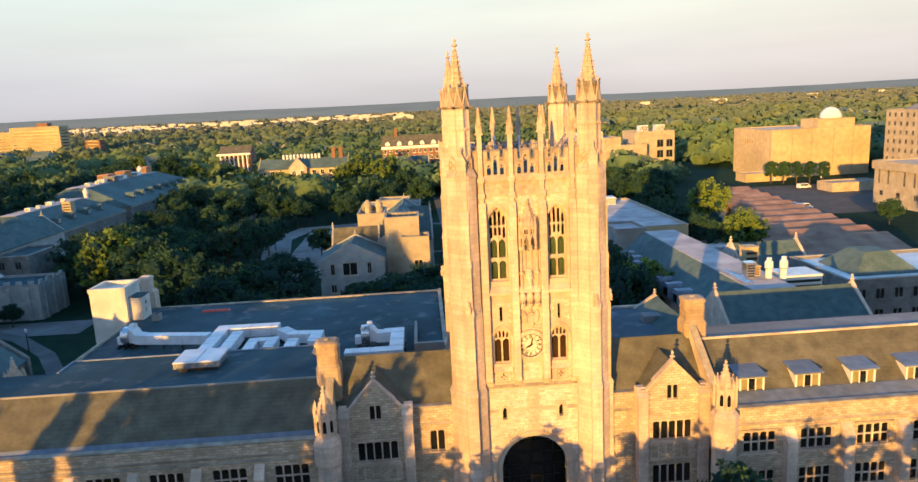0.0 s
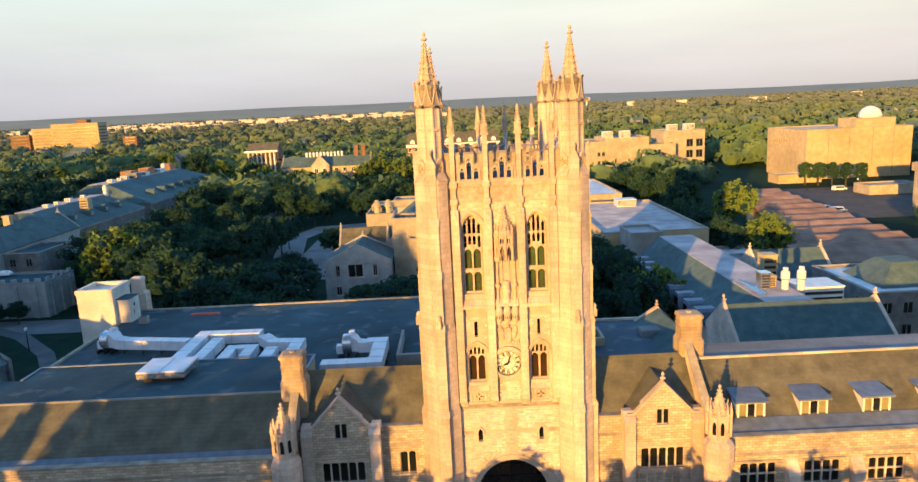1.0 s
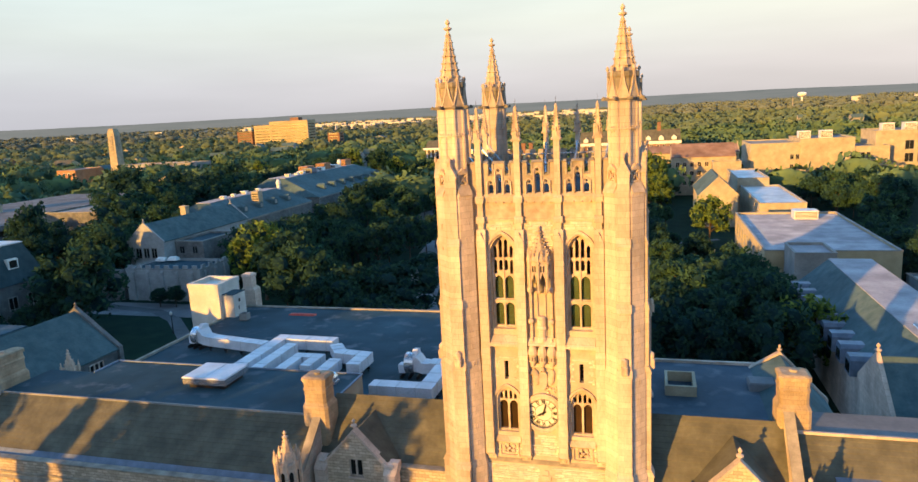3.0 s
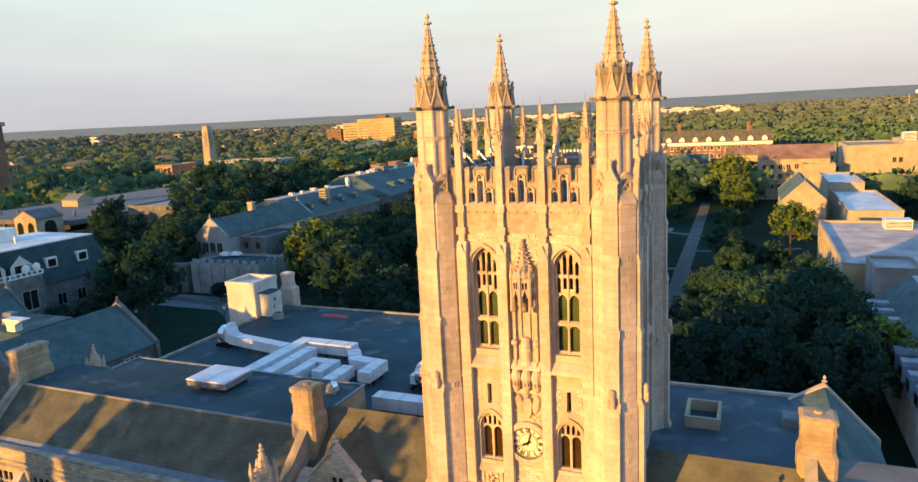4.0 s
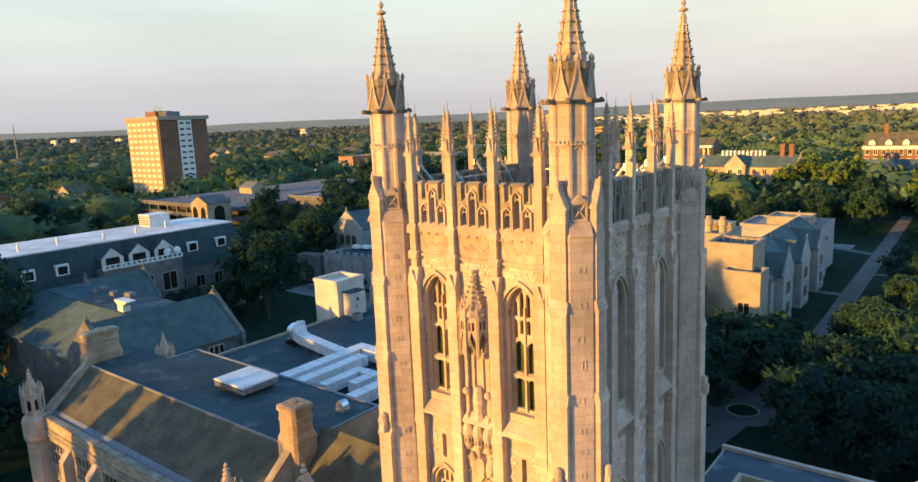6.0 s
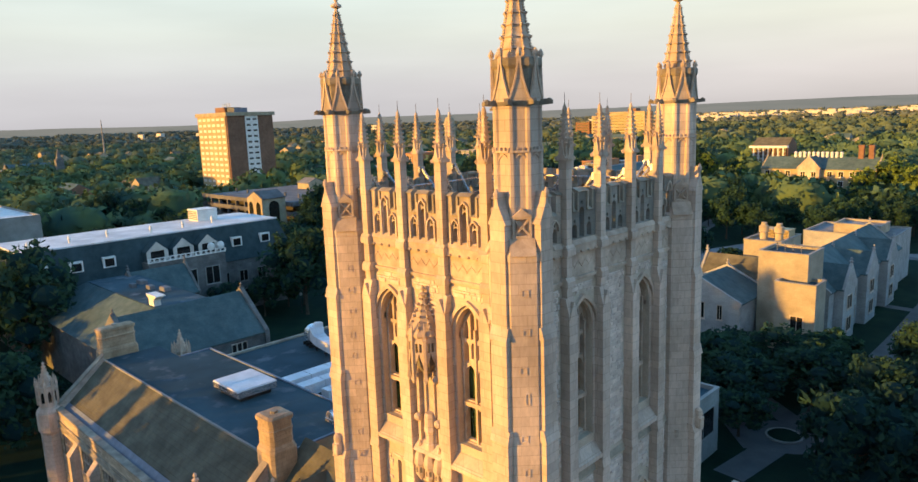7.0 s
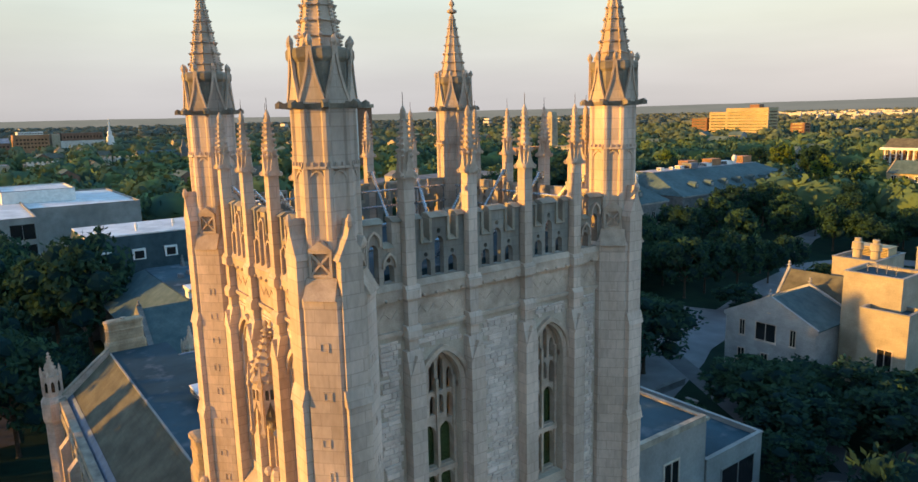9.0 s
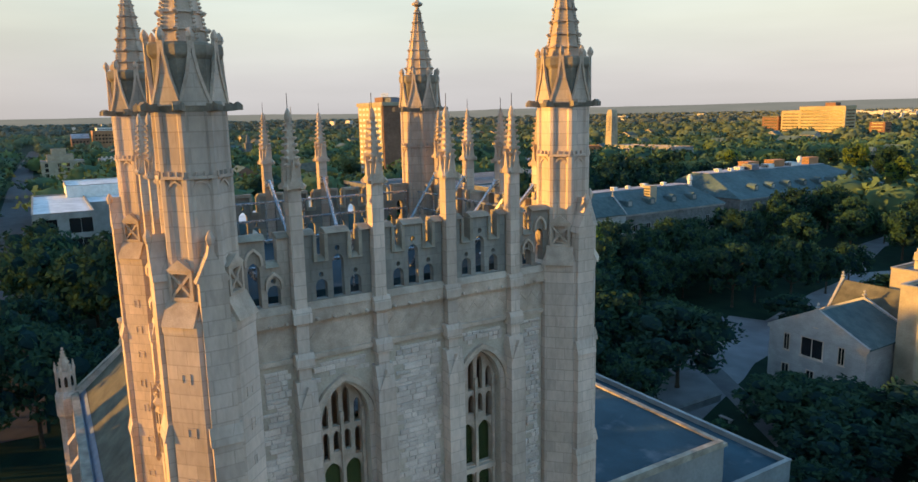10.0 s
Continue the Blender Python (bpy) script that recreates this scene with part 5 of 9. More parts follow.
part("parapet", bm, CONCRETE, rear)

shed = thing("roof_penthouse", "off-white stucco lift penthouse with an open roof well", "penthouse")
bm = bmesh.new()
plate(bm, square(-46.4, -41.4, -98.6, -93.4), [square(-45.9, -42.0, -98.1, -93.9)], 15.6, 16.2, Matrix.Diagonal((1, -1, 1, 1)))
box(bm, -46.3, -41.5, 93.5, 98.5, 0, 15.65)
part("wall", bm, PALE_STUCCO, shed)
bm = bmesh.new()
box(bm, -41.5, -39.7, 94.2, 97.0, 11.3, 14.5)
lower = part("lower_block", bm, PALE_STUCCO, shed)
bm = bmesh.new()
box(bm, -41.5, -39.65, 94.15, 97.05, 14.5, 14.6)
part("flat_roof", bm, MEMBRANE, lower)
bm = bmesh.new()
box(bm, -39.72, -39.66, 95.3, 95.7, 13.3, 13.75)
part("vent", bm, BLACK, lower)
bm = bmesh.new()
box(bm, -39.72, -39.67, 95.2, 95.35, 12.2, 12.8)
part("switch_box", bm, BLACK, lower)
rc = thing("stone_chimney", "squat limestone chimney beside the penthouse", "chimney")
bm = bmesh.new()
loft(bm, [rect(-42.6, -40.4, 100.6, 102.2, 0), rect(-42.6, -40.4, 100.6, 102.2, 13.6), rect(-42.4, -40.9, 100.8, 102.0, 14.0), rect(-42.4, -40.9, 100.8, 102.0, 15.4), rect(-42.5, -40.8, 100.7, 102.1, 15.5), rect(-42.5, -40.8, 100.7, 102.1, 15.8), rect(-42.2, -41.1, 101.0, 101.8, 16.0)])
part("shaft", bm, LIMESTONE, rc)


# white duct work on the roof
def duct_run(name, label, pts, w, h, z, mat=None):
    """Rectangular ducts along a plan line, with flanges at the joints and feet below."""
    ob = thing(name, label, "duct")
    p = [Vector((x, y, 0)) for x, y in pts]
    e = w / 2
    sides = []
    for i in range(len(p)):
        d0 = (p[i] - p[i - 1]).normalized() if i else (p[1] - p[0]).normalized()
        d1 = (p[i + 1] - p[i]).normalized() if i + 1 < len(p) else d0
        d = (d0 + d1).normalized()
        sides.append(Vector((-d.y, d.x, 0)) * e / max(d.dot(d0), 0.3))
    for i in range(len(p) - 1):
        bm = bmesh.new()
        loft(bm, [[(q + s * k) + Vector((0, 0, zz)) for k, zz in ((-1, z), (1, z), (1, z + h), (-1, z + h))] for q, s in ((p[i], sides[i]), (p[i + 1], sides[i + 1]))])
        seg = part("duct_section", bm, mat or DUCT_WHITE, ob)
        d = p[i + 1] - p[i]
        length = d.length
        m = Matrix.Translation((p[i].x, p[i].y, z)) @ Matrix.Rotation(math.atan2(d.y, d.x), 4, "Z")
        n = max(1, round(length / 3.4))
        for k in range(n + 1):
            x = e * 1.15 + (length - e * 2.3) * k / n if length > 2 * e * 1.3 else length * 0.5
            bm = bmesh.new()
            box(bm, x - 0.035, x + 0.035, -e - 0.03, e + 0.03, -0.03, h + 0.03, m)
            part("flange", bm, FLANGE, seg)
            bm = bmesh.new()
            box(bm, x - 0.05, x + 0.05, -e - 0.2, e + 0.2, -0.25, -0.034, m)
            for s in (-1, 1):
                box(bm, x - 0.04, x + 0.04, s * e - 0.05, s * e + 0.05, 11.3 - z, -0.25, m)
            part("support", bm, BLACK, seg)
            if length <= 2 * e * 1.3:
                break
    return ob


FLANGE = surface("duct_flange", (0.40, 0.42, 0.46), (0.52, 0.54, 0.58), rough=0.4, bump=0.05, stain=0.1)
DZ = 11.85
ducts = "white-wrapped rectangular rooftop duct on steel feet"
duct_run("roof_duct", ducts, [(-35.2, 82.0), (-26.6, 80.4)], 1.3, 1.1, DZ)
duct_run("roof_duct", ducts, [(-25.4, 70.4), (-25.4, 82.4), (-18.6, 82.2)], 1.5, 1.2, DZ)
duct_run("roof_duct", ducts, [(-23.2, 70.4), (-23.2, 80.6)], 1.3, 1.1, DZ)
duct_run("roof_duct", ducts, [(-20.6, 72.6), (-20.6, 77.4), (-18.4, 77.4), (-18.4, 74.4)], 1.2, 1.0, DZ)
duct_run("roof_duct", ducts, [(-18.0, 81.0), (-16.4, 78.8), (-13.4, 78.4), (-13.4, 75.2)], 1.4, 1.1, DZ)
duct_run("roof_duct", ducts, [(-15.9, 71.0), (-15.9, 76.6)], 1.3, 1.1, DZ)
duct_run("roof_duct", ducts, [(-9.4, 70.7), (-3.9, 70.7), (-3.9, 77.0), (-5.5, 77.0)], 1.5, 1.2, DZ)


def fan_unit(x, y, turn, gold=False):
    ob = thing("exhaust_fan", "galvanised drum exhaust fan feeding a white roof duct", "fan", group="rooftop fans", at=(x, y, 11.3))
    ob.rotation_euler = (0, 0, radians(turn))
    bm = bmesh.new()
    m = Matrix.Translation((0, 0, 1.45)) @ Matrix.Rotation(radians(90), 4, "Y")
    octagon(bm, [(1.02, -0.5), (1.08, -0.46), (1.08, 0.46), (1.02, 0.5)], 0, 0, m, 28)
    part("drum", bm, GALV, ob, "bare shiny drum")
    bm = bmesh.new()
    octagon(bm, [(0.4, -0.52), (0.98, -0.51), (0.98, -0.50)], 0, 0, m, 24)
    part("side_plate", bm, DUCT_WHITE, ob)
    bm = bmesh.new()
    def slab(x, a, b, lo, hi):
        return [(x, a, lo), (x, b, lo), (x, b, hi), (x, a, hi)]
    loft(bm, [slab(0.45, -0.75, 0.85, 0.75, 2.45), slab(0.95, -0.8, 0.9, 0.75, 2.2), slab(1.35, -0.75, 0.75, 0.55, 1.7), slab(2.2, -0.65, 0.65, 0.55, 1.65)])
    part("outlet", bm, DUCT_WHITE, ob)
    bm = bmesh.new()
    loft(bm, [[(x, -0.5, 2.2), (x, 0.9, 2.0), (x, 0.9, 2.75), (x, 0.1, 2.85)] for x in (0.2, 0.75)])
    part("cowl", bm, DUCT_WHITE, ob)
    bm = bmesh.new()
    for a in (-0.9, 0.0, 0.9):
        box(bm, a - 0.06, a + 0.06, -1.1, 1.1, 0, 0.4)
    part("stand", bm, BLACK, ob)
    bm = bmesh.new()
    box(bm, -1.25, -0.52, -0.55, 0.35, 0.45, 1.35)
    part("motor_box", bm, DUCT_WHITE, ob)


fan_unit(-36.9, 82.5, -12)
fan_unit(-7.6, 77.0, 0)
bm = bmesh.new()
sk = thing("roof_hatch_hood", "broad white metal ventilator hood on the flat roof", "ventilator")
loft(bm, [rect(-24.5, -20.9, 64.3, 67.2, 14.31), rect(-24.5, -20.9, 64.3, 67.2, 14.75)])
part("curb", bm, BLACK, sk)
bm = bmesh.new()
loft(bm, [rect(-24.9, -20.5, 63.9, 67.6, 14.75), rect(-24.9, -20.5, 63.9, 67.6, 15.3)])
part("hood", bm, GALV, sk, "bare metal hood side")
bm = bmesh.new()
for k in range(2):
    x = -24.95 + 2.24 * k
    loft(bm, [rect(x, x + 2.21, 63.85, 67.65, 15.3), rect(x + 0.05, x + 2.16, 63.9, 67.6, 15.42)])
part("cover", bm, DUCT_WHITE, sk)
vent = thing("curved_roof_vent", "small white gooseneck roof vent", "vent", at=(-11.6, 67.2, 14.31))
bm = bmesh.new()
box(bm, -0.5, 0.5, -0.4, 0.4, 0, 0.25)
loft(bm, [[(0.45 * math.cos(a) * s + dx, y, 0.25 + 0.7 * math.sin(a) * s) for a in (0, 0.5, 1.0, 1.57, 2.1, 2.6, 3.14)] for y, s, dx in ((-0.35, 1, 0), (0.35, 1, 0))])
part("body", bm, GALV, vent)
tarp = thing("folded_tarp", "red folded tarpaulin lying on the flat roof", "tarp", at=(-30.5, 96.4, 11.3))
bm = bmesh.new()
loft(bm, [rect(-2.0, 2.0, -0.4, 0.5, 0), rect(-1.9, 1.85, -0.3, 0.4, 0.12), rect(-1.2, 1.3, -0.1, 0.2, 0.2)])
part("cloth", bm, RED_VINYL, tarp)
ac = thing("condenser", "small grey air-conditioning condenser by the penthouse", "air conditioner", at=(-37.6, 93.3, 11.3))
bm = bmesh.new()
box(bm, -0.55, 0.55, -0.5, 0.5, 0.1, 1.0)
part("cabinet", bm, CONCRETE, ac)
bm = bmesh.new()
octagon(bm, [(0.4, 1.0), (0.4, 1.04)], 0, 0, n=16)
part("fan_grille", bm, BLACK, ac)

# links beside the tower, each with a gabled bay
for side, cx, x0, x1, label in (("west", -5.45, -9.2, 2.0, "short limestone link with a gabled bay in shade"), ("east", 21.7, 15.8, 25.2, "short limestone link with a sunlit gabled bay")):
    link = thing("link_block", label, "building", group="links beside the tower")
    m = wall_frame((0, 58.8, 0), 0)
    bm = bmesh.new()
    wx = 0.0 if side == "west" else 17.6
    gaps = [square(wx - 0.7, wx + 0.7, 7.0, 9.05)] if side == "west" else []
    plate(bm, square(x0, x1, 0, 11.35), gaps, -0.5, 0, m)
    part("wall", bm, MORTAR, link)
    if gaps:
        mullioned(link, m, wx - 0.7, wx + 0.7, 7.0, 9.05, 2, ((0, 1),))
    bm = bmesh.new()
    plate(bm, square(x0, x1, 11.35, 11.5), [], -0.58, 0.08, m)
    weathering(bm, m, x0, x1, 9.7, 9.9, 0.16, 0.02)
    part("coping", bm, COPING, link)
    shingle_slope(link, x0, x1, 59.2, 11.3, 63.1, 15.2, SLATE)
    bm = bmesh.new()
    loft(bm, [[(x, 59.25, 11.2), (x, 63.1, 15.1), (x, 66.4, 12.0), (x, 66.4, 0), (x, 59.25, 0)] for x in (x0 + 0.02, x1 - 0.02)])
    part("core", bm, BLUE_SLATE, link)
    gable_bay(link, cx, 3.0, 57.9, 11.85, 14.7, 5.0)
    for s in (-1, 1):
        bm = bmesh.new()
        plate(bm, square(cx + s * 2.85 - 0.45, cx + s * 2.85 + 0.45, 0, 11.4), [], 0.3, 1.35, m)
        weathering(bm, m, cx + s * 2.85 - 0.5, cx + s * 2.85 + 0.5, 11.4, 12.1, 1.38, 0.6)
        part("buttress", bm, LIMESTONE, link)
    bm = bmesh.new()
    box(bm, x0 + 0.3, x1 - 0.3, 58.9, 59.5, 11.1, 11.32)
    part("gutter", bm, LEAD, link)

# eastern wing
east = thing("east_wing", "long sunlit limestone hall wing with slate roof and white dormers", "building")
ecent = [28.85 + 5.27 * k for k in range(7)]
facade(east, MW, 25.4, 63.6, 10.5, ecent, ((2.3, 4.4), (6.2, 8.2)))
for k in range(6):
    c = ecent[k] + 2.63
    bm = bmesh.new()
    plate(bm, square(c - 0.45, c + 0.45, 0, 7.4), [], 0, 0.85, MW)
    weathering(bm, MW, c - 0.5, c + 0.5, 7.4, 8.5, 0.9, 0.05)
    part("buttress", bm, LIMESTONE, east)
bm = bmesh.new()
weathering(bm, MW, 25.4, 63.6, 9.0, 9.2, 0.18, 0.02)
part("string_course", bm, COPING, east)
bm = bmesh.new()
plate(bm, square(25.4, 63.6, 10.5, 10.66), [], -0.58, 0.1, MW)
part("string_course", bm, COPING, east)
for c in ecent:
    bm = bmesh.new()
    plate(bm, square(c - 1.8, c + 1.8, 8.35, 8.5), [], 0, 0.14, MW)
    part("label_mould", bm, COPING, east)
shingle_slope(east, 25.6, 63.4, 57.0, 10.25, 62.5, 14.75, SLATE)
bm = bmesh.new()
loft(bm, [[(x, 56.1, 10.3), (x, 56.1, 10.46), (x, 57.9, 11.12), (x, 57.9, 10.8)] for x in (25.6, 63.4)])
part("gutter", bm, LEAD, east, "blue-grey lead gutter apron")
bm = bmesh.new()
loft(bm, [[(x, 57.1, 10.2), (x, 62.5, 14.66), (x, 66.1, 14.66), (x, 66.1, 0), (x, 57.1, 0)] for x in (25.7, 63.4)])
part("core", bm, STUCCO, east)
bm = bmesh.new()
box(bm, 25.7, 63.4, 62.5, 66.1, 14.67, 14.78)
part("flat_roof", bm, PALE_ROOF, east, "pale flat membrane strip along the ridge")
bm = bmesh.new()
box(bm, 25.6, 63.4, 62.35, 62.55, 14.72, 14.92)
part("ridge_trim", bm, LIMESTONE, east)
for k in range(6):
    dormer(east, 29.15 + 5.29 * k, 58.0, 10.55, 12.4)
raked_wall(east, 25.35, 56.0, 10.9, 63.0, 16.2)
chimney(east, 24.8, 26.7, 62.9, 64.8, 10.5, 18.7)
stair_turret(east, 25.2, 54.85, 0, 15.55)

# low roof behind the eastern link
annex = thing("rear_annex", "low annex with pale flat roof and a slate gable", "building")
bm = bmesh.new()
box(bm, 14.9, 27.4, 66.4, 80.6, 0, 12.7)
part("wall", bm, LIMESTONE, annex)
bm = bmesh.new()
box(bm, 15.1, 27.2, 66.5, 80.3, 12.704, 12.8)
part("flat_roof", bm, ANNEX_ROOF, annex, "grey-blue flat roof")
bm = bmesh.new()
box(bm, 14.8, 27.4, 80.3, 80.7, 12.7, 13.05)
part("parapet", bm, LIMESTONE, annex)
bm = bmesh.new()
for a in (box,):
    a(bm, 17.3, 19.9, 72.2, 72.45, 12.8, 13.7)
    a(bm, 17.3, 19.9, 75.6, 75.85, 12.8, 13.7)
    a(bm, 17.3, 17.55, 72.45, 75.6, 12.8, 13.7)
    a(bm, 19.65, 19.9, 72.45, 75.6, 12.8, 13.7)
part("roof_well", bm, STUCCO, annex)
bm = bmesh.new()
loft(bm, [[(24.9, y, 12.7), (27.6, y, 14.25), (31.6, y, 10.0), (31.6, y, 9.7), (27.4, y, 9.7)] for y in (66.5, 79.9)])
part("roof", bm, BLUE_SLATE, annex, "blue-grey slate roof")
bm = bmesh.new()
m = wall_frame((27.6, 79.9, 0), 180)
plate(bm, [(-4.2, 0), (2.8, 0), (2.8, 12.7), (0, 14.5), (-4.2, 10.1)], [], -0.2, 0.35, m)
finial(bm, 27.6, 80.1, 14.5, 0.5)
part("gable_wall", bm, LIMESTONE, annex)
bm = bmesh.new()
box(bm, 27.4, 31.3, 66.5, 79.9, 0, 9.8)
part("side_wall", bm, LIMESTONE, annex)
unit = thing("roof_unit", "low pale air-handling unit on the annex roof", "roof unit", at=(25.4, 75.0, 12.8))
bm = bmesh.new()
loft(bm, [rect(-1.1, 1.1, -0.9, 0.9, 0), rect(-1.1, 1.1, -0.9, 0.9, 0.6), rect(-1.0, 1.0, -0.8, 0.8, 0.75)])
part("cabinet", bm, PALE_ROOF, unit)

# stone west building joined to the hall
wb = thing("west_house", "stone house with steep blue-grey slate gable roof", "building")
bm = bmesh.new()
box(bm, -62, -50.2, 66.5, 83.5, 0, 10.3)
part("wall", bm, GREY_STONE, wb)
bm = bmesh.new()
pitched(bm, -62, -50.2, 66.5, 83.4, 10.2, 15.0, "y", 0.3)
part("roof", bm, BLUE_SLATE, wb)
for y in (83.6, 66.4):
    bm = bmesh.new()
    m = wall_frame((-56.1, y, 0), 180)
    plate(bm, [(-6.3, 0), (6.3, 0), (6.3, 10.4), (0, 15.5), (-6.3, 10.4)], [], -0.3, 0.3, m)
    finial(bm, -56.1, y, 15.4, 0.6)
    part("gable_wall", bm, GREY_STONE, wb)
m = wall_frame((-50.2, 0, 0), 90)
for c in (70.5, 75.0, 79.5):
    mullioned(wb, m, c - 1.1, c + 1.1, 7.6, 9.6, 3, ((0, 1),), depth=-0.1)
    mullioned(wb, m, c - 1.1, c + 1.1, 1.6, 4.0, 3, ((0, 1),), depth=-0.1)
wh = thing("west_hall", "stone hall with a hipped slate roof around a dark flat deck", "building")
bm = bmesh.new()
box(bm, -100, -62.2, 67.5, 88.5, 0, 8.6)
part("wall", bm, GREY_STONE, wh)
bm = bmesh.new()
loft(bm, [rect(-100.4, -62.1, 67.0, 89.0, 8.6), rect(-89.5, -62.1, 74.0, 81.5, 13.3)])
part("roof", bm, BLUE_SLATE, wh)
bm = bmesh.new()
box(bm, -89.5, -62.1, 74.05, 81.45, 13.304, 13.42)
part("flat_roof", bm, MEMBRANE, wh)
for x, y, w in ((-68.0, 76.6, 0.8), (-75.0, 78.5, 0.7), (-78.5, 77.2, 0.6), (-72.0, 79.5, 0.9), (-80.0, 79.2, 0.9)):
    u = thing("roof_unit", "small pale rooftop ventilation unit", "roof unit", group="west hall roof units", at=(x, y, 13.42))
    bm = bmesh.new()
    loft(bm, [rect(-w, w, -w * 0.6, w * 0.6, 0), rect(-w, w, -w * 0.6, w * 0.6, 0.5), rect(-w * 0.8, w * 0.8, -w * 0.5, w * 0.5, 0.62)])
    part("cabinet", bm, PALE_ROOF, u)
u = thing("roof_unit", "flared white rooftop intake hood on the hall deck", "roof unit", group="west hall roof units", at=(-64.3, 74.8, 13.42))
bm = bmesh.new()
loft(bm, [rect(-0.8, 0.8, -0.5, 0.5, 0), rect(-0.8, 0.8, -0.5, 0.5, 0.9), rect(-1.1, 2.2, -0.7, 0.7, 1.5), rect(-1.1, 2.2, -0.7, 0.7, 1.65)])
part("cabinet", bm, WHITE_PAINT, u)

# ---- the campus behind ----
WIN_MESH = {}


def window_grid(parent, m, us, vs, w, h, casing, pane, depth=0.16):
    """Rows of alike windows, each a casing with its pane, on shared meshes."""
    key = (round(w, 2), round(h, 2), casing.name, pane.name)
    first = WIN_MESH.get(key)
    for v in vs:
        for u in us:
            place = m @ Matrix.Translation((u, v, 0))
            if first is None:
                bm = bmesh.new()
                t = min(0.14, w * 0.1)
                bars = [square(-w / 2 + t, -t / 3, t, h - t), square(t / 3, w / 2 - t, t, h - t)]
                plate(bm, square(-w / 2, w / 2, 0, h), bars, -0.03, depth * 0.6, WORLD)
                plate(bm, square(-w / 2 - 0.08, w / 2 + 0.08, -0.14, 0), [], -0.03, depth, WORLD)
                first = part("window", bm, casing, parent)
                bm = bmesh.new()
                plate(bm, square(-w / 2 + t / 2, w / 2 - t / 2, t / 2, h - t / 2), [], -0.02, 0.03, WORLD)
                part("pane", bm, pane, first)
                first.matrix_basis = place
                WIN_MESH[key] = first
            else:
                copy_part(first, parent, place)


def spaced(a, b, n):
    return [a + (b - a) * (i + 0.5) / n for i in range(n)]


def sides(x0, x1, y0, y1):
    """Wall frames of a block's four sides with their half lengths."""
    cx, cy = (x0 + x1) / 2, (y0 + y1) / 2
    return {"s": (wall_frame((cx, y0, 0), 0), (x1 - x0) / 2), "e": (wall_frame((x1, cy, 0), 90), (y1 - y0) / 2),
            "n": (wall_frame((cx, y1, 0), 180), (x1 - x0) / 2), "w": (wall_frame((x0, cy, 0), 270), (y1 - y0) / 2)}


def flat_block(parent, x0, x1, y0, y1, z1, wall, roof, z0=0.0, lip=0.4):
    """A block with a parapet round a sunken flat roof."""
    bm = bmesh.new()
    loft(bm, [rect(x0, x1, y0, y1, z0), rect(x0, x1, y0, y1, z1), rect(x0 + 0.3, x1 - 0.3, y0 + 0.3, y1 - 0.3, z1), rect(x0 + 0.3, x1 - 0.3, y0 + 0.3, y1 - 0.3, z1 - lip)])
    ob = part("wall", bm, wall, parent)
    bm = bmesh.new()
    box(bm, x0 + 0.32, x1 - 0.32, y0 + 0.32, y1 - 0.32, z1 - lip, z1 - lip + 0.06)
    part("flat_roof", bm, roof, parent)
    bm = bmesh.new()
    for a in ((x0 - 0.08, x1 + 0.08, y0 - 0.08, y0 + 0.34), (x0 - 0.08, x1 + 0.08, y1 - 0.34, y1 + 0.08), (x0 - 0.08, x0 + 0.34, y0 + 0.34, y1 - 0.34), (x1 - 0.34, x1 + 0.08, y0 + 0.34, y1 - 0.34)):
        box(bm, *a, z1 + 0.004, z1 + 0.16)
    part("coping", bm, CONCRETE if wall is not LIMESTONE else COPING, parent)
    return ob


def gabled_block(parent, x0, x1, y0, y1, eave, ridge, along, wall, roof, coped=True):
    bm = bmesh.new()
    if along == "x":
        c = (y0 + y1) / 2
        loft(bm, [[(x, y0, 0), (x, y0, eave), (x, c, ridge - 0.25), (x, y1, eave), (x, y1, 0)] for x in (x0, x1)])
    else:
        c = (x0 + x1) / 2
        loft(bm, [[(x0, y, 0), (x0, y, eave), (c, y, ridge - 0.25), (x1, y, eave), (x1, y, 0)] for y in (y0, y1)])
    part("wall", bm, wall, parent)
    bm = bmesh.new()
    pitched(bm, x0, x1, y0, y1, eave + 0.1, ridge, along, 0.35)
    part("roof", bm, roof, parent)
    if coped:
        ends = ((x0, 270), (x1, 90)) if along == "x" else ((y0, 0), (y1, 180))
        half = ((y1 - y0) if along == "x" else (x1 - x0)) / 2
        for e, yaw in ends:
            m = wall_frame((e, c, 0) if along == "x" else (c, e, 0), yaw)
            bm = bmesh.new()
            plate(bm, [(-half - 0.3, eave - 0.3), (half + 0.3, eave - 0.3), (half + 0.3, eave + 0.25), (0, ridge + 0.4), (-half - 0.3, eave + 0.25)], [], -0.25, 0.15, m)
            p = m @ Vector((0, ridge + 0.45, -0.05))
            finial(bm, p.x, p.y, p.z, 0.7)
            part("coped_gable", bm, wall, parent)


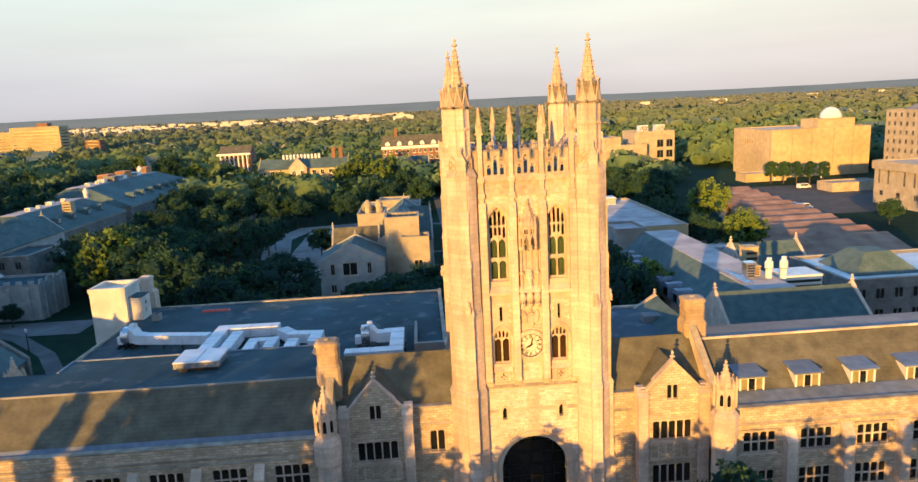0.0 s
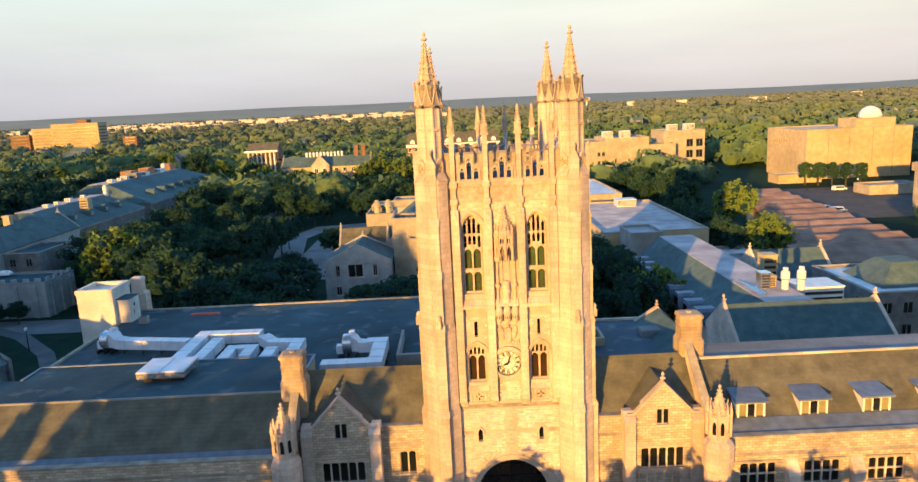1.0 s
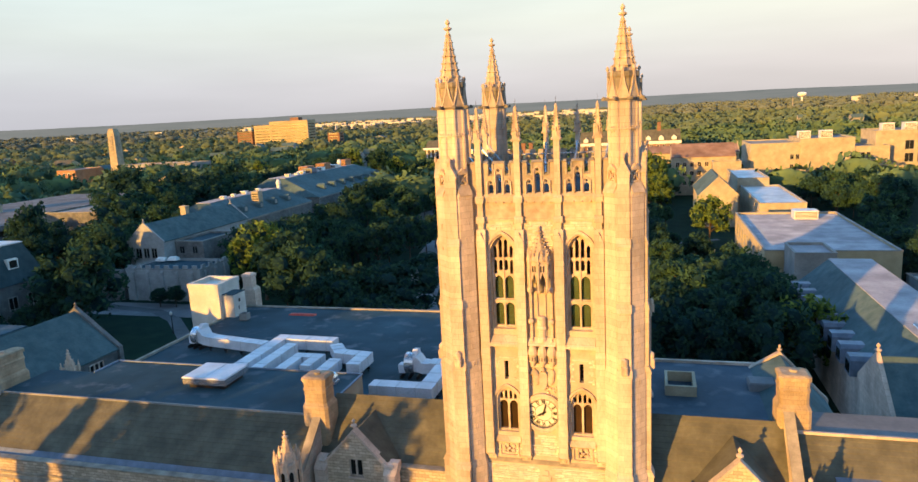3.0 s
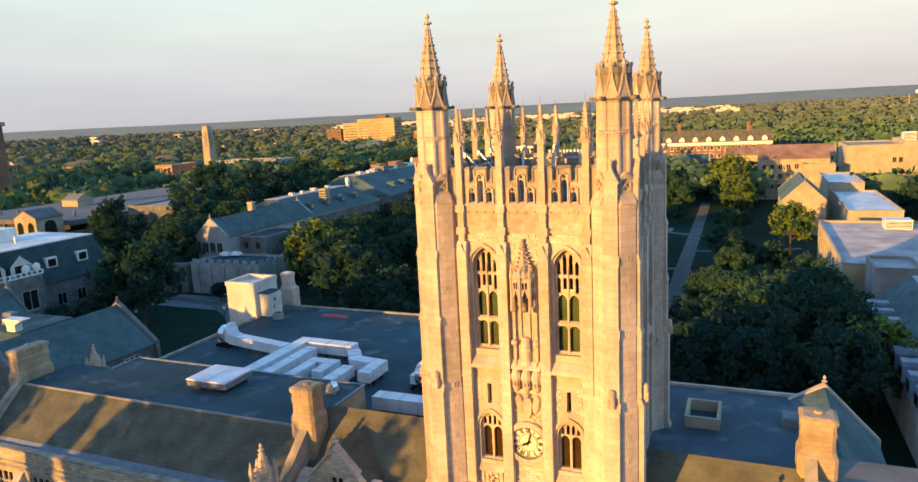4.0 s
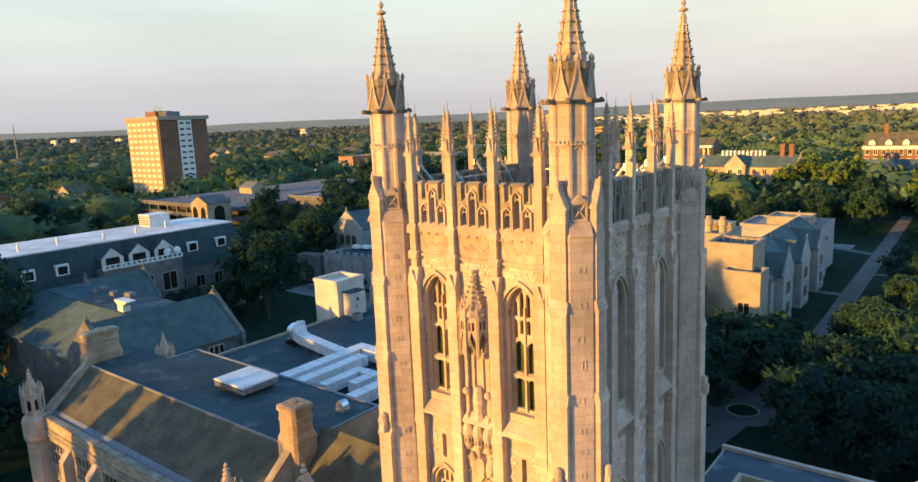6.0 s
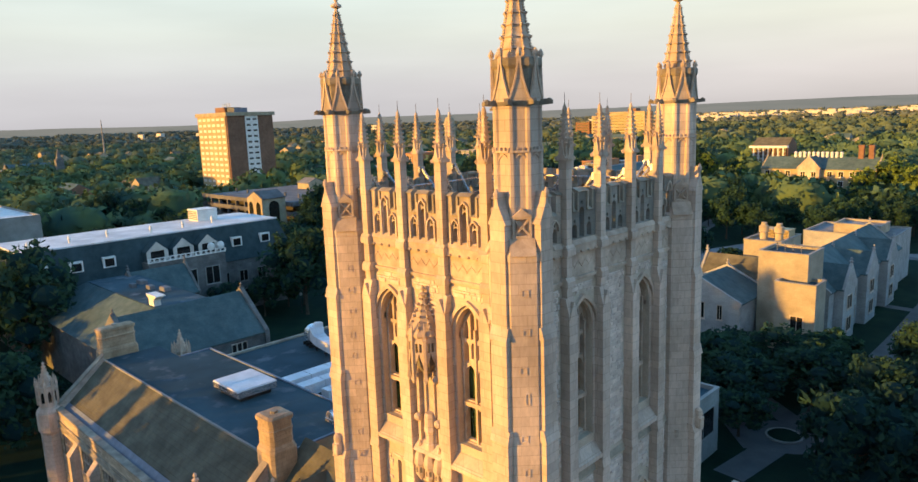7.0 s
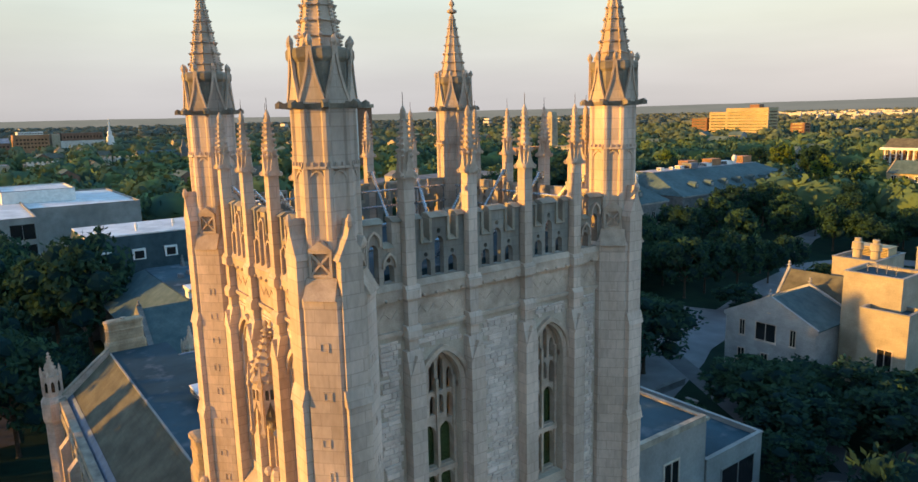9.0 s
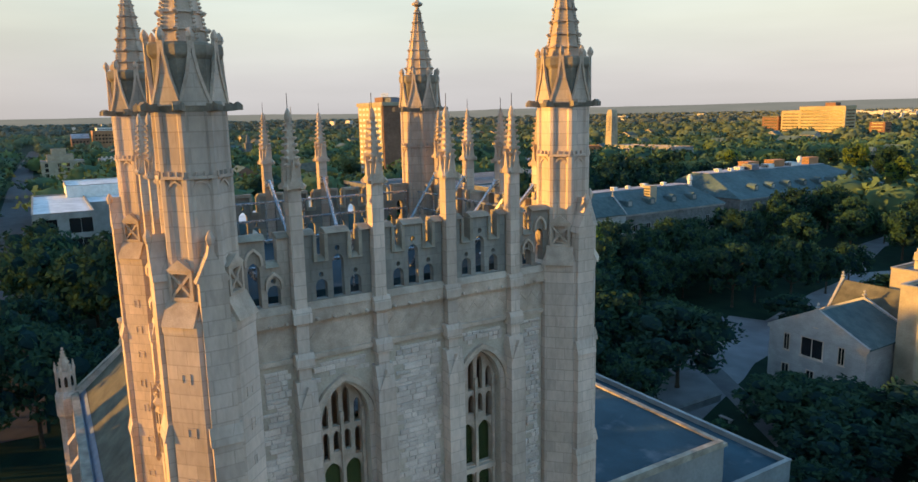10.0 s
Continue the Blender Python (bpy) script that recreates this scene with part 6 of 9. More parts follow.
def round_vent(name, label, x, y, z, r, h, mat, group="rooftop vents"):
    ob = thing(name, label, "vent", group=group, at=(x, y, z))
    bm = bmesh.new()
    octagon(bm, [(r * 0.8, 0), (r * 0.8, h * 0.45), (r, h * 0.5), (r, h * 0.8), (r * 0.6, h * 0.86), (r * 0.6, h)], 0, 0, n=14)
    part("vent_body", bm, mat, ob)
    bm = bmesh.new()
    octagon(bm, [(r * 1.1, h * 0.47), (r * 1.1, h * 0.5)], 0, 0, n=14)
    part("collar", bm, GALV, ob)


def roof_box(label, x0, x1, y0, y1, z0, z1, mat):
    ob = thing("roof_unit", label, "roof unit", group="rooftop plant")
    bm = bmesh.new()
    loft(bm, [rect(x0, x1, y0, y1, z0), rect(x0, x1, y0, y1, z1 - 0.15), rect(x0 - 0.1, x1 + 0.1, y0 - 0.1, y1 + 0.1, z1 - 0.14), rect(x0 - 0.1, x1 + 0.1, y0 - 0.1, y1 + 0.1, z1)])
    part("cabinet", bm, mat, ob)
    bm = bmesh.new()
    n = 5
    for k in range(n):
        z = z0 + (z1 - z0) * (k + 0.8) / (n + 1.2)
        box(bm, x0 + 0.15, x1 - 0.15, y0 - 0.05, y0 - 0.005, z, z + (z1 - z0) * 0.08)
    part("louvre", bm, BLACK, ob)


# north gable of the west hall
gabled_block(wh, -92.5, -83.5, 80.0, 90.0, 9.4, 14.0, "y", GREY_STONE, BLUE_SLATE)

# lower north range of the rear block
flat_block(rear, -41.0, 1.75, 99.9, 108.8, 7.3, CONCRETE, MEMBRANE)
S = sides(-41.0, 1.75, 99.9, 108.8)
window_grid(rear, S["e"][0], [0.5], [2.6], 5.5, 3.2, CONCRETE, DARK_GLASS)
window_grid(rear, wall_frame((1.6, 84.6, 0), 90), spaced(-13, 13, 5), [6.5], 2.2, 2.4, LIMESTONE, DARK_GLASS)

# stone hall north of the tower
hall = thing("stone_hall", "rambling pale stone hall with slate roofs, cream block and gabled bays", "building")
gabled_block(hall, -22.4, -9.0, 140.8, 152.0, 7.9, 11.3, "y", PALE_STONE, BLUE_SLATE)
S = sides(-22.4, -9.0, 140.8, 152.0)
window_grid(hall, S["s"][0], [-4.0, 3.6], [5.0], 0.9, 2.4, LIMESTONE, DARK_GLASS)
window_grid(hall, S["s"][0], [-0.4], [4.8], 3.2, 2.8, LIMESTONE, DARK_GLASS)
window_grid(hall, S["s"][0], [-4.0, -0.4, 3.6], [1.2], 1.2, 1.9, LIMESTONE, DARK_GLASS)
window_grid(hall, S["s"][0], [0.0], [9.2], 0.5, 0.9, LIMESTONE, DARK_GLASS)
flat_block(hall, -8.7, -1.3, 146.8, 154.0, 15.5, CREAM_BLOCK, MEMBRANE)
flat_block(hall, -5.2, 0.7, 144.3, 149.0, 11.5, CREAM_BLOCK, MEMBRANE)
window_grid(hall, wall_frame((-2.4, 144.3, 0), 0), [0.6], [3.6], 2.0, 3.0, LIMESTONE, DARK_GLASS)
window_grid(hall, wall_frame((-2.4, 144.3, 0), 0), [-1.6, 1.6], [0.6], 1.2, 1.8, LIMESTONE, DARK_GLASS)
gabled_block(hall, -11.5, 0.2, 152.6, 199.0, 8.6, 13.2, "y", PALE_STONE, BLUE_SLATE)
for y in (158.5, 172.0, 186.0):
    gabled_block(hall, -5.0, 1.6, y - 3.2, y + 3.2, 8.8, 12.4, "x", PALE_STONE, BLUE_SLATE)
    m = wall_frame((1.6, y, 0), 90)
    window_grid(hall, m, [0.0], [1.5, 5.2], 2.6, 2.4, LIMESTONE, DARK_GLASS)
m = wall_frame((0.2, 175.8, 0), 90)
window_grid(hall, m, [-11.5, -9.0, 2.5, 5.0, 16.0, 19.0], [1.6, 5.2], 1.4, 2.2, LIMESTONE, DARK_GLASS)
flat_block(hall, -18.5, -1.0, 199.0, 214.0, 10.6, PALE_STONE, PALE_ROOF)
flat_block(hall, -13.0, -4.0, 201.0, 209.0, 12.4, CREAM_BLOCK, PALE_ROOF, z0=10.5)
gabled_block(hall, -21.0, -10.5, 152.8, 158.5, 9.0, 12.6, "x", PALE_STONE, SLATE)
flat_block(hall, -15.5, -9.2, 158.0, 168.0, 15.0, CREAM_BLOCK, PALE_ROOF)
for dx in (0.0, 2.6):
    round_vent("roof_stack", "fat white cylindrical exhaust stack in a yellow frame", -13.2 + dx, 161.0, 14.65, 0.8, 3.2, STUCCO)
roof_box("tan rooftop plant box on the stone hall", -14.8, -10.0, 164.0, 167.0, 14.65, 16.2, TAN_BRICK)
bm = bmesh.new()
for k in range(4):
    rod(bm, (-7.0 + 1.2 * k, 150.0, 14.9), (-7.0 + 1.2 * k, 150.0, 16.6), 0.06)
rod(bm, (-7.2, 150.0, 16.1), (-3.2, 150.0, 16.1), 0.05)
tagged(part("roof_rail", bm, GALV), "row of pale pipe posts on the cream block roof", "railing")

# low garden wall and bench in the court
bm = bmesh.new()
loft(bm, [rect(-21.1, -20.6, 118.5, 128.5, 0), rect(-21.1, -20.6, 118.5, 128.5, 0.85), rect(-21.2, -20.5, 118.4, 128.6, 0.87), rect(-21.2, -20.5, 118.4, 128.6, 1.0)])
tagged(part("garden_wall", bm, GREY_STONE), "low grey stone garden wall beside the paved court", "wall")
bench = thing("bench", "pale slab bench on two stone feet", "bench", at=(-16.3, 124.0, 0.03))
bm = bmesh.new()
box(bm, -0.9, 0.9, -0.25, 0.25, 0.4, 0.5)
part("seat", bm, CONCRETE, bench)
for x in (-0.6, 0.6):
    bm = bmesh.new()
    box(bm, x - 0.12, x + 0.12, -0.2, 0.2, 0, 0.4)
    part("leg", bm, CONCRETE, bench)

# north hall and the houses beyond
nh = thing("north_hall", "long tan stone hall with slate roof, dormered centre and chimneys", "building")
gabled_block(nh, -77.0, -35.0, 330.0, 344.0, 13.5, 18.0, "x", TAN_BRICK, BLUE_SLATE)
gabled_block(nh, -62.0, -54.0, 327.5, 337.0, 14.0, 18.5, "y", LIMESTONE, BLUE_SLATE)
m = wall_frame((-56.0, 330.0, 0), 0)
window_grid(nh, m, [-18.5, -14.5, -10.5, 5.0, 9.0, 13.0, 17.0], [3.2, 7.0, 10.6], 1.9, 2.2, WHITE_PAINT, DARK_GLASS)
window_grid(nh, wall_frame((-58.0, 327.5, 0), 0), [-2.0, 2.0], [3.2, 7.0, 10.6], 1.9, 2.2, WHITE_PAINT, DARK_GLASS)
for x in (-42.0, -38.5):
    bm = bmesh.new()
    box(bm, x - 0.9, x + 0.9, 336.0, 338.0, 15.0, 22.5)
    box(bm, x - 1.05, x + 1.05, 335.9, 338.1, 22.0, 22.6)
    part("chimney", bm, BRICK_RED, nh)
bm = bmesh.new()
for k in range(11):
    octagon(bm, [(0.5, 17.2), (0.5, 19.4), (0.65, 19.5), (0.3, 20.0)], -66.0 + 1.7 * k, 337.0, n=8)
part("roof_vent", bm, WHITE_PAINT, nh, "row of pale turbine vents")
ch = thing("column_house", "white three-storey house with porch columns and dormers", "house")
gabled_block(ch, -134.0, -113.0, 467.0, 482.0, 15.5, 20.5, "x", BRICK_RED, SLATE, False)
m = wall_frame((-123.5, 467.0, 0), 0)
window_grid(ch, m, spaced(-10, 10, 6), [4.0, 8.0, 12.0], 1.8, 2.4, WHITE_PAINT, DARK_GLASS)
for u in spaced(-10, 10, 7):
    bm = bmesh.new()
    octagon(bm, [(0.45, 0), (0.4, 14.5), (0.6, 15.0)], -123.5 + u, 464.6, n=8)
    part("column", bm, WHITE_PAINT, ch)
bm = bmesh.new()
box(bm, -134.5, -112.5, 463.6, 467.0, 14.6, 15.8)
part("porch_roof", bm, WHITE_PAINT, ch)


def dormered(parent, x0, x1, y0, y1, eave, ridge, wall, roof, n, storeys):
    gabled_block(parent, x0, x1, y0, y1, eave, ridge, "x", wall, roof, False)
    m = wall_frame(((x0 + x1) / 2, y0, 0), 0)
    h = (x1 - x0) / 2
    window_grid(parent, m, spaced(-h, h, n), storeys, 1.7, 2.4, WHITE_PAINT, DARK_GLASS)
    for u in spaced(-h, h, max(2, n // 2)):
        c = (x0 + x1) / 2 + u
        bm = bmesh.new()
        loft(bm, [[(c - 1.3, y, eave - 0.3), (c + 1.3, y, eave - 0.3), (c + 1.3, y, eave + 1.9), (c, y, eave + 3.0), (c - 1.3, y, eave + 1.9)] for y in (y0 + 0.2, y0 + 4.5)])
        part("dormer", bm, WHITE_PAINT, parent)


dr = thing("dormitory_row", "long red brick hall with white trim, dormers and dark slate roof", "building")
dormered(dr, -22.0, 31.0, 400.0, 414.0, 18.0, 24.0, BRICK_RED, SLATE, 16, [6.0, 10.0, 14.0])
bm = bmesh.new()
box(bm, -22.4, 31.4, 399.6, 400.0, 16.6, 18.1)
part("cornice", bm, WHITE_PAINT, dr)
for x in (-14.0, 20.0):
    bm = bmesh.new()
    box(bm, x - 0.9, x + 0.9, 406.0, 408.0, 22.0, 28.0)
    part("chimney", bm, BRICK_RED, dr)
th = thing("tan_hall", "long low tan stone hall with grey roof", "building")
gabled_block(th, 10.0, 57.0, 372.0, 388.0, 13.0, 16.5, "x", TAN_BRICK, RUST_ROOF)
window_grid(th, wall_frame((33.5, 372.0, 0), 0), spaced(-22, 22, 10), [3.5, 8.0], 1.8, 2.2, LIMESTONE, DARK_GLASS)
sh = thing("stone_house", "rambling house of pale stone with steep slate roof", "house")
gabled_block(sh, -18.0, 4.0, 352.0, 364.0, 10.0, 15.0, "x", STUCCO, BLUE_SLATE)
gabled_block(sh, -10.0, -2.0, 347.0, 358.0, 10.0, 16.0, "y", STUCCO, BLUE_SLATE)

# white laboratory group
lab = thing("white_laboratory", "sunlit cream modern laboratory of stacked flat-roofed blocks", "building")
for x0, x1, y0, y1, z in ((54.8, 73.0, 316.0, 345.0, 19.6), (73.0, 92.5, 315.0, 340.0, 21.0), (92.5, 105.0, 316.0, 335.0, 17.3), (102.0, 121.0, 324.0, 345.0, 22.6)):
    flat_block(lab, x0, x1, y0, y1, z, STUCCO, PALE_ROOF)
window_grid(lab, wall_frame((70.0, 316.0, 0), 0), [0.3, 2.3], [5.0, 9.0, 13.0], 1.4, 2.0, CONCRETE, DARK_GLASS)
window_grid(lab, wall_frame((96.0, 316.0, 0), 0), [-2.4, -0.4, 1.6], [5.0, 9.0, 13.0], 1.4, 2.0, CONCRETE, DARK_GLASS)
window_grid(lab, wall_frame((112.0, 324.0, 0), 0), [2.0, 6.5], [5.0, 10.0, 15.0], 3.2, 3.6, CONCRETE, DARK_GLASS)
for x, y, z in ((76.0, 325.0, 20.7), (84.0, 325.0, 20.7), (108.0, 332.0, 22.3), (116.0, 332.0, 22.3)):
    roof_box("white rooftop plant box", x - 2.2, x + 2.2, y - 2, y + 2, z, z + 3.0, WHITE_PAINT)
eh = thing("cream_hall", "cream stone hall with hipped grey roof", "building")
gabled_block(eh, 24.0, 48.8, 310.0, 330.0, 15.5, 20.5, "x", STUCCO, RUST_ROOF, False)
flat_block(eh, 39.5, 50.0, 303.0, 312.0, 14.0, STUCCO, PALE_ROOF)
window_grid(eh, wall_frame((36.0, 310.0, 0), 0), spaced(-11, 3, 5), [4.0, 8.0, 11.6], 1.6, 2.0, LIMESTONE, DARK_GLASS)
cp = thing("gabled_chapel", "small sunlit stone chapel with grey gable roof", "building")
gabled_block(cp, 30.0, 41.0, 232.0, 262.0, 9.5, 15.0, "y", STUCCO, BLUE_SLATE)
window_grid(cp, wall_frame((35.5, 232.0, 0), 0), [-2.5, 2.5], [3.0], 1.2, 3.0, LIMESTONE, DARK_GLASS)
cw = thing("low_white_roof_block", "low cream block with white flat roof", "building")
flat_block(cw, 45.0, 57.0, 218.0, 262.0, 9.0, STUCCO, WHITE_ROOF)
flat_block(cw, 44.0, 54.0, 262.0, 296.0, 11.5, STUCCO, WHITE_ROOF)

# eastern flat building and the long slate range
fb = thing("beige_flat_hall", "beige stone block with wide pale flat roof", "building")
flat_block(fb, 36.2, 58.6, 148.0, 194.5, 10.0, TAN_BRICK, LILAC_ROOF)
S = sides(36.2, 58.6, 148.0, 194.5)
window_grid(fb, S["w"][0], spaced(-20, 20, 9), [2.0, 6.0], 1.5, 2.2, CONCRETE, DARK_GLASS)
roof_box("white rooftop air handler on the beige hall", 48.0, 53.0, 186.0, 190.0, 9.65, 11.6, WHITE_PAINT)
flat_block(fb, 39.5, 46.0, 138.5, 147.9, 11.5, CONCRETE, LILAC_ROOF)
lr = thing("long_slate_range", "long stone range with blue slate slopes and white flat ridge", "building")
bm = bmesh.new()
loft(bm, [[(38.0, y, 0), (38.0, y, 7.9), (42.8, y, 12.3), (48.6, y, 12.3), (53.4, y, 7.9), (53.4, y, 0)] for y in (86.0, 129.5)])
part("wall", bm, LIMESTONE, lr)
for x0, x1 in ((37.6, 42.8), (53.8, 48.6)):
    bm = bmesh.new()
    loft(bm, [[(x0, y, 7.8), (x1, y, 12.35), (x1, y, 12.48), (x0, y, 7.98)] for y in (85.5, 130.0)])
    part("roof", bm, BLUE_SLATE, lr)
bm = bmesh.new()
box(bm, 42.7, 48.7, 85.6, 130.0, 12.36, 12.52)
part("flat_roof", bm, LILAC_ROOF, lr, "pale lilac-grey membrane ridge deck")
for y in spaced(92, 128, 9):
    bm = bmesh.new()
    loft(bm, [[(36.9, y - 1.1, 7.4), (36.9, y + 1.1, 7.4), (36.9, y + 1.1, 9.2), (36.9, y + 0.7, 9.6), (36.9, y - 0.7, 9.6), (36.9, y - 1.1, 9.2)], [(40.2, y - 1.1, 7.4), (40.2, y + 1.1, 7.4), (40.2, y + 1.1, 9.2), (40.2, y + 0.7, 9.6), (40.2, y - 0.7, 9.6), (40.2, y - 1.1, 9.2)]])
    d = part("dormer", bm, LEAD, lr, "low lead-roofed dormer")
    bm = bmesh.new()
    plate(bm, square(-0.8, 0.8, 7.7, 8.9), [], 0, 0.04, wall_frame((36.9, y, 0), 270))
    part("pane", bm, DARK_GLASS, d)
gabled_block(lr, 36.8, 55.2, 79.0, 89.0, 9.0, 13.0, "x", LIMESTONE, BLUE_SLATE)
window_grid(lr, wall_frame((46, 79.0, 0), 0), spaced(-8.5, 8.5, 6), [2.0, 5.6], 1.6, 2.2, LIMESTONE, DARK_GLASS)
round_vent("roof_stack", "white cylindrical rooftop exhaust stack with cap", 47.6, 91.0, 12.5, 0.55, 2.9, WHITE_PAINT)
round_vent("roof_stack", "white cylindrical rooftop exhaust stack with cap", 49.4, 90.4, 12.5, 0.55, 3.1, WHITE_PAINT)
roof_box("grey louvred rooftop unit on the slate range", 44.4, 45.7, 91.0, 92.4, 12.5, 14.8, GALV)
roof_box("tan rooftop cooler box on the slate range", 45.9, 47.0, 92.2, 93.6, 12.5, 14.0, TAN_BRICK)
roof_box("pale low rooftop plant box", 50.6, 56.0, 92.0, 96.5, 7.5, 12.3, WHITE_PAINT)
roof_box("weathered wooden rooftop cooling box", 51.5, 53.6, 106.0, 108.2, 8.0, 13.6, TAN_BRICK)
for k in range(4):
    bm = bmesh.new()
    rod(bm, (43.4 + 0.25 * k, 88.5, 12.6), (43.6 + 0.25 * k, 96 - k, 12.6), 0.07)
    tagged(part("roof_pipe", bm, GALV), "pale pipe running along the white ridge deck", "pipe", group="ridge deck pipes")
gabled_block(lr, 54.0, 66.0, 112.0, 122.0, 8.0, 12.0, "x", LIMESTONE, BLUE_SLATE)
gr = thing("grey_stone_block", "grey stone three-storey block with hipped roof and dark windows", "building")
flat_block(gr, 60.0, 88.0, 92.0, 108.0, 11.0, GREY_STONE, WHITE_ROOF)
S = sides(60.0, 88.0, 92.0, 108.0)
window_grid(gr, S["s"][0], spaced(-13.5, 6, 7), [1.6, 4.9, 8.0], 1.5, 1.7, GREY_STONE, DARK_GLASS)
window_grid(gr, S["w"][0], spaced(-7, 7, 3), [1.6, 4.9, 8.0], 1.5, 1.7, GREY_STONE, DARK_GLASS)
bm = bmesh.new()
loft(bm, [rect(63, 73, 95, 105, 10.7), rect(66, 70, 98, 102, 13.6)])
part("roof", bm, BLUE_SLATE, gr)

# saw-tooth workshop
sw = thing("sawtooth_workshop", "low workshop with faded pink saw-tooth roofs and orange end wall", "building")
for k in range(11):
    y = 134 + 8.6 * k
    x0, x1 = 72 + 0.30 * (y - 132), 101 + 0.12 * (y - 136)
    bm = bmesh.new()
    loft(bm, [[(x, y, 4.2), (x, y, 4.7), (x, y + 8.3, 6.9), (x, y + 8.5, 6.9), (x, y + 8.5, 4.2)] for x in (x0, x1)])
    part("sawtooth_roof", bm, RUST_ROOF, sw)
    bm = bmesh.new()
    box(bm, x0 + 0.1, x1 - 0.1, y, y + 8.55, 0, 4.25)
    part("wall", bm, ORANGE_WALL if k == 0 else CONCRETE, sw)
flat_block(sw, 58.0, 72.0, 128.0, 138.0, 6.5, BLUE_PAINT, PALE_ROOF)
flat_block(sw, 60.0, 70.5, 140.0, 150.0, 5.5, BLUE_PAINT, WHITE_ROOF)

# library with its dome, tan towers
lib = thing("brick_library", "huge windowless tan brick library block in sunlight", "building")
flat_block(lib, 156.0, 201.5, 300.0, 337.0, 21.3, TAN_BRICK, CONCRETE)
flat_block(lib, 178.0, 195.0, 302.0, 316.0, 25.0, TAN_BRICK, CONCRETE, z0=21.0)
window_grid(lib, wall_frame((156.0, 318.5, 0), 270), spaced(-12, 2, 6), [14.8], 0.8, 1.6, TAN_BRICK, DARK_GLASS)
bm = bmesh.new()
for u in (-5, 4, 14, 23):
    box(bm, 170.5 + u - 0.15, 170.5 + u + 0.15, 299.9, 300.0, 0, 21.2)
part("wall_joint", bm, COPING, lib)
bm = bmesh.new()
octagon(bm, [(4.6, 25.0), (4.6, 25.8), (4.5, 26.4), (4.0, 27.8), (3.0, 29.0), (1.6, 29.8), (0.2, 30.1)], 188.0, 309.0, n=24)
dome = part("dome", bm, WHITE_PAINT, lib, "white observatory dome", smooth=True)
flat_block(lib, 140.0, 158.0, 290.0, 299.8, 3.6, TAN_BRICK, CONCRETE)
ty = thing("loading_shed", "low pale loading shed in the car park", "shed")
flat_block(ty, 153.0, 172.0, 248.0, 258.0, 3.4, STUCCO, PALE_ROOF)
tb = thing("tan_lecture_block", "tan precast lecture block with slit windows", "building")
flat_block(tb, 150.0, 186.0, 196.0, 220.0, 14.2, STUCCO, CONCRETE)
window_grid(tb, wall_frame((168.0, 196.0, 0), 0), [-14.0, -10.0, -4.0, 2.0], [3.0], 1.8, 1.8, CONCRETE, DARK_GLASS)
window_grid(tb, wall_frame((168.0, 196.0, 0), 0), [-12.0, -6.0, 0.0, 6.0], [7.0], 0.7, 4.5, CONCRETE, DARK_GLASS)
window_grid(tb, wall_frame((150.0, 208.0, 0), 270), [-8.0, 0.0, 8.0], [3.0], 1.8, 1.8, CONCRETE, DARK_GLASS)
window_grid(tb, wall_frame((150.0, 208.0, 0), 270), [-9.5, -5.0, 2.5, 7.0], [7.0], 0.9, 4.5, CONCRETE, DARK_GLASS)
bm = bmesh.new()
box(bm, 149.2, 150.0, 195.6, 220.4, 11.6, 14.2)
part("cornice", bm, STUCCO, tb)
tt = thing("tan_office_tower", "tan stone office tower with grids of small windows", "building")
flat_block(tt, 195.0, 238.0, 255.0, 281.0, 28.5, STUCCO, CONCRETE)
window_grid(tt, wall_frame((216.5, 255.0, 0), 0), spaced(-19, 19, 9), [4 + 3.6 * k for k in range(7)], 1.3, 1.8, CONCRETE, DARK_GLASS)
window_grid(tt, wall_frame((195.0, 268.0, 0), 270), spaced(-12.5, 12.5, 7), [4 + 3.6 * k for k in range(7)], 1.3, 1.8, CONCRETE, DARK_GLASS)
bm = bmesh.new()
loft(bm, [rect(199, 234, 259, 277, 28.5), rect(211, 223, 266, 271, 34.0)])
part("roof", bm, PALE_ROOF, tt)

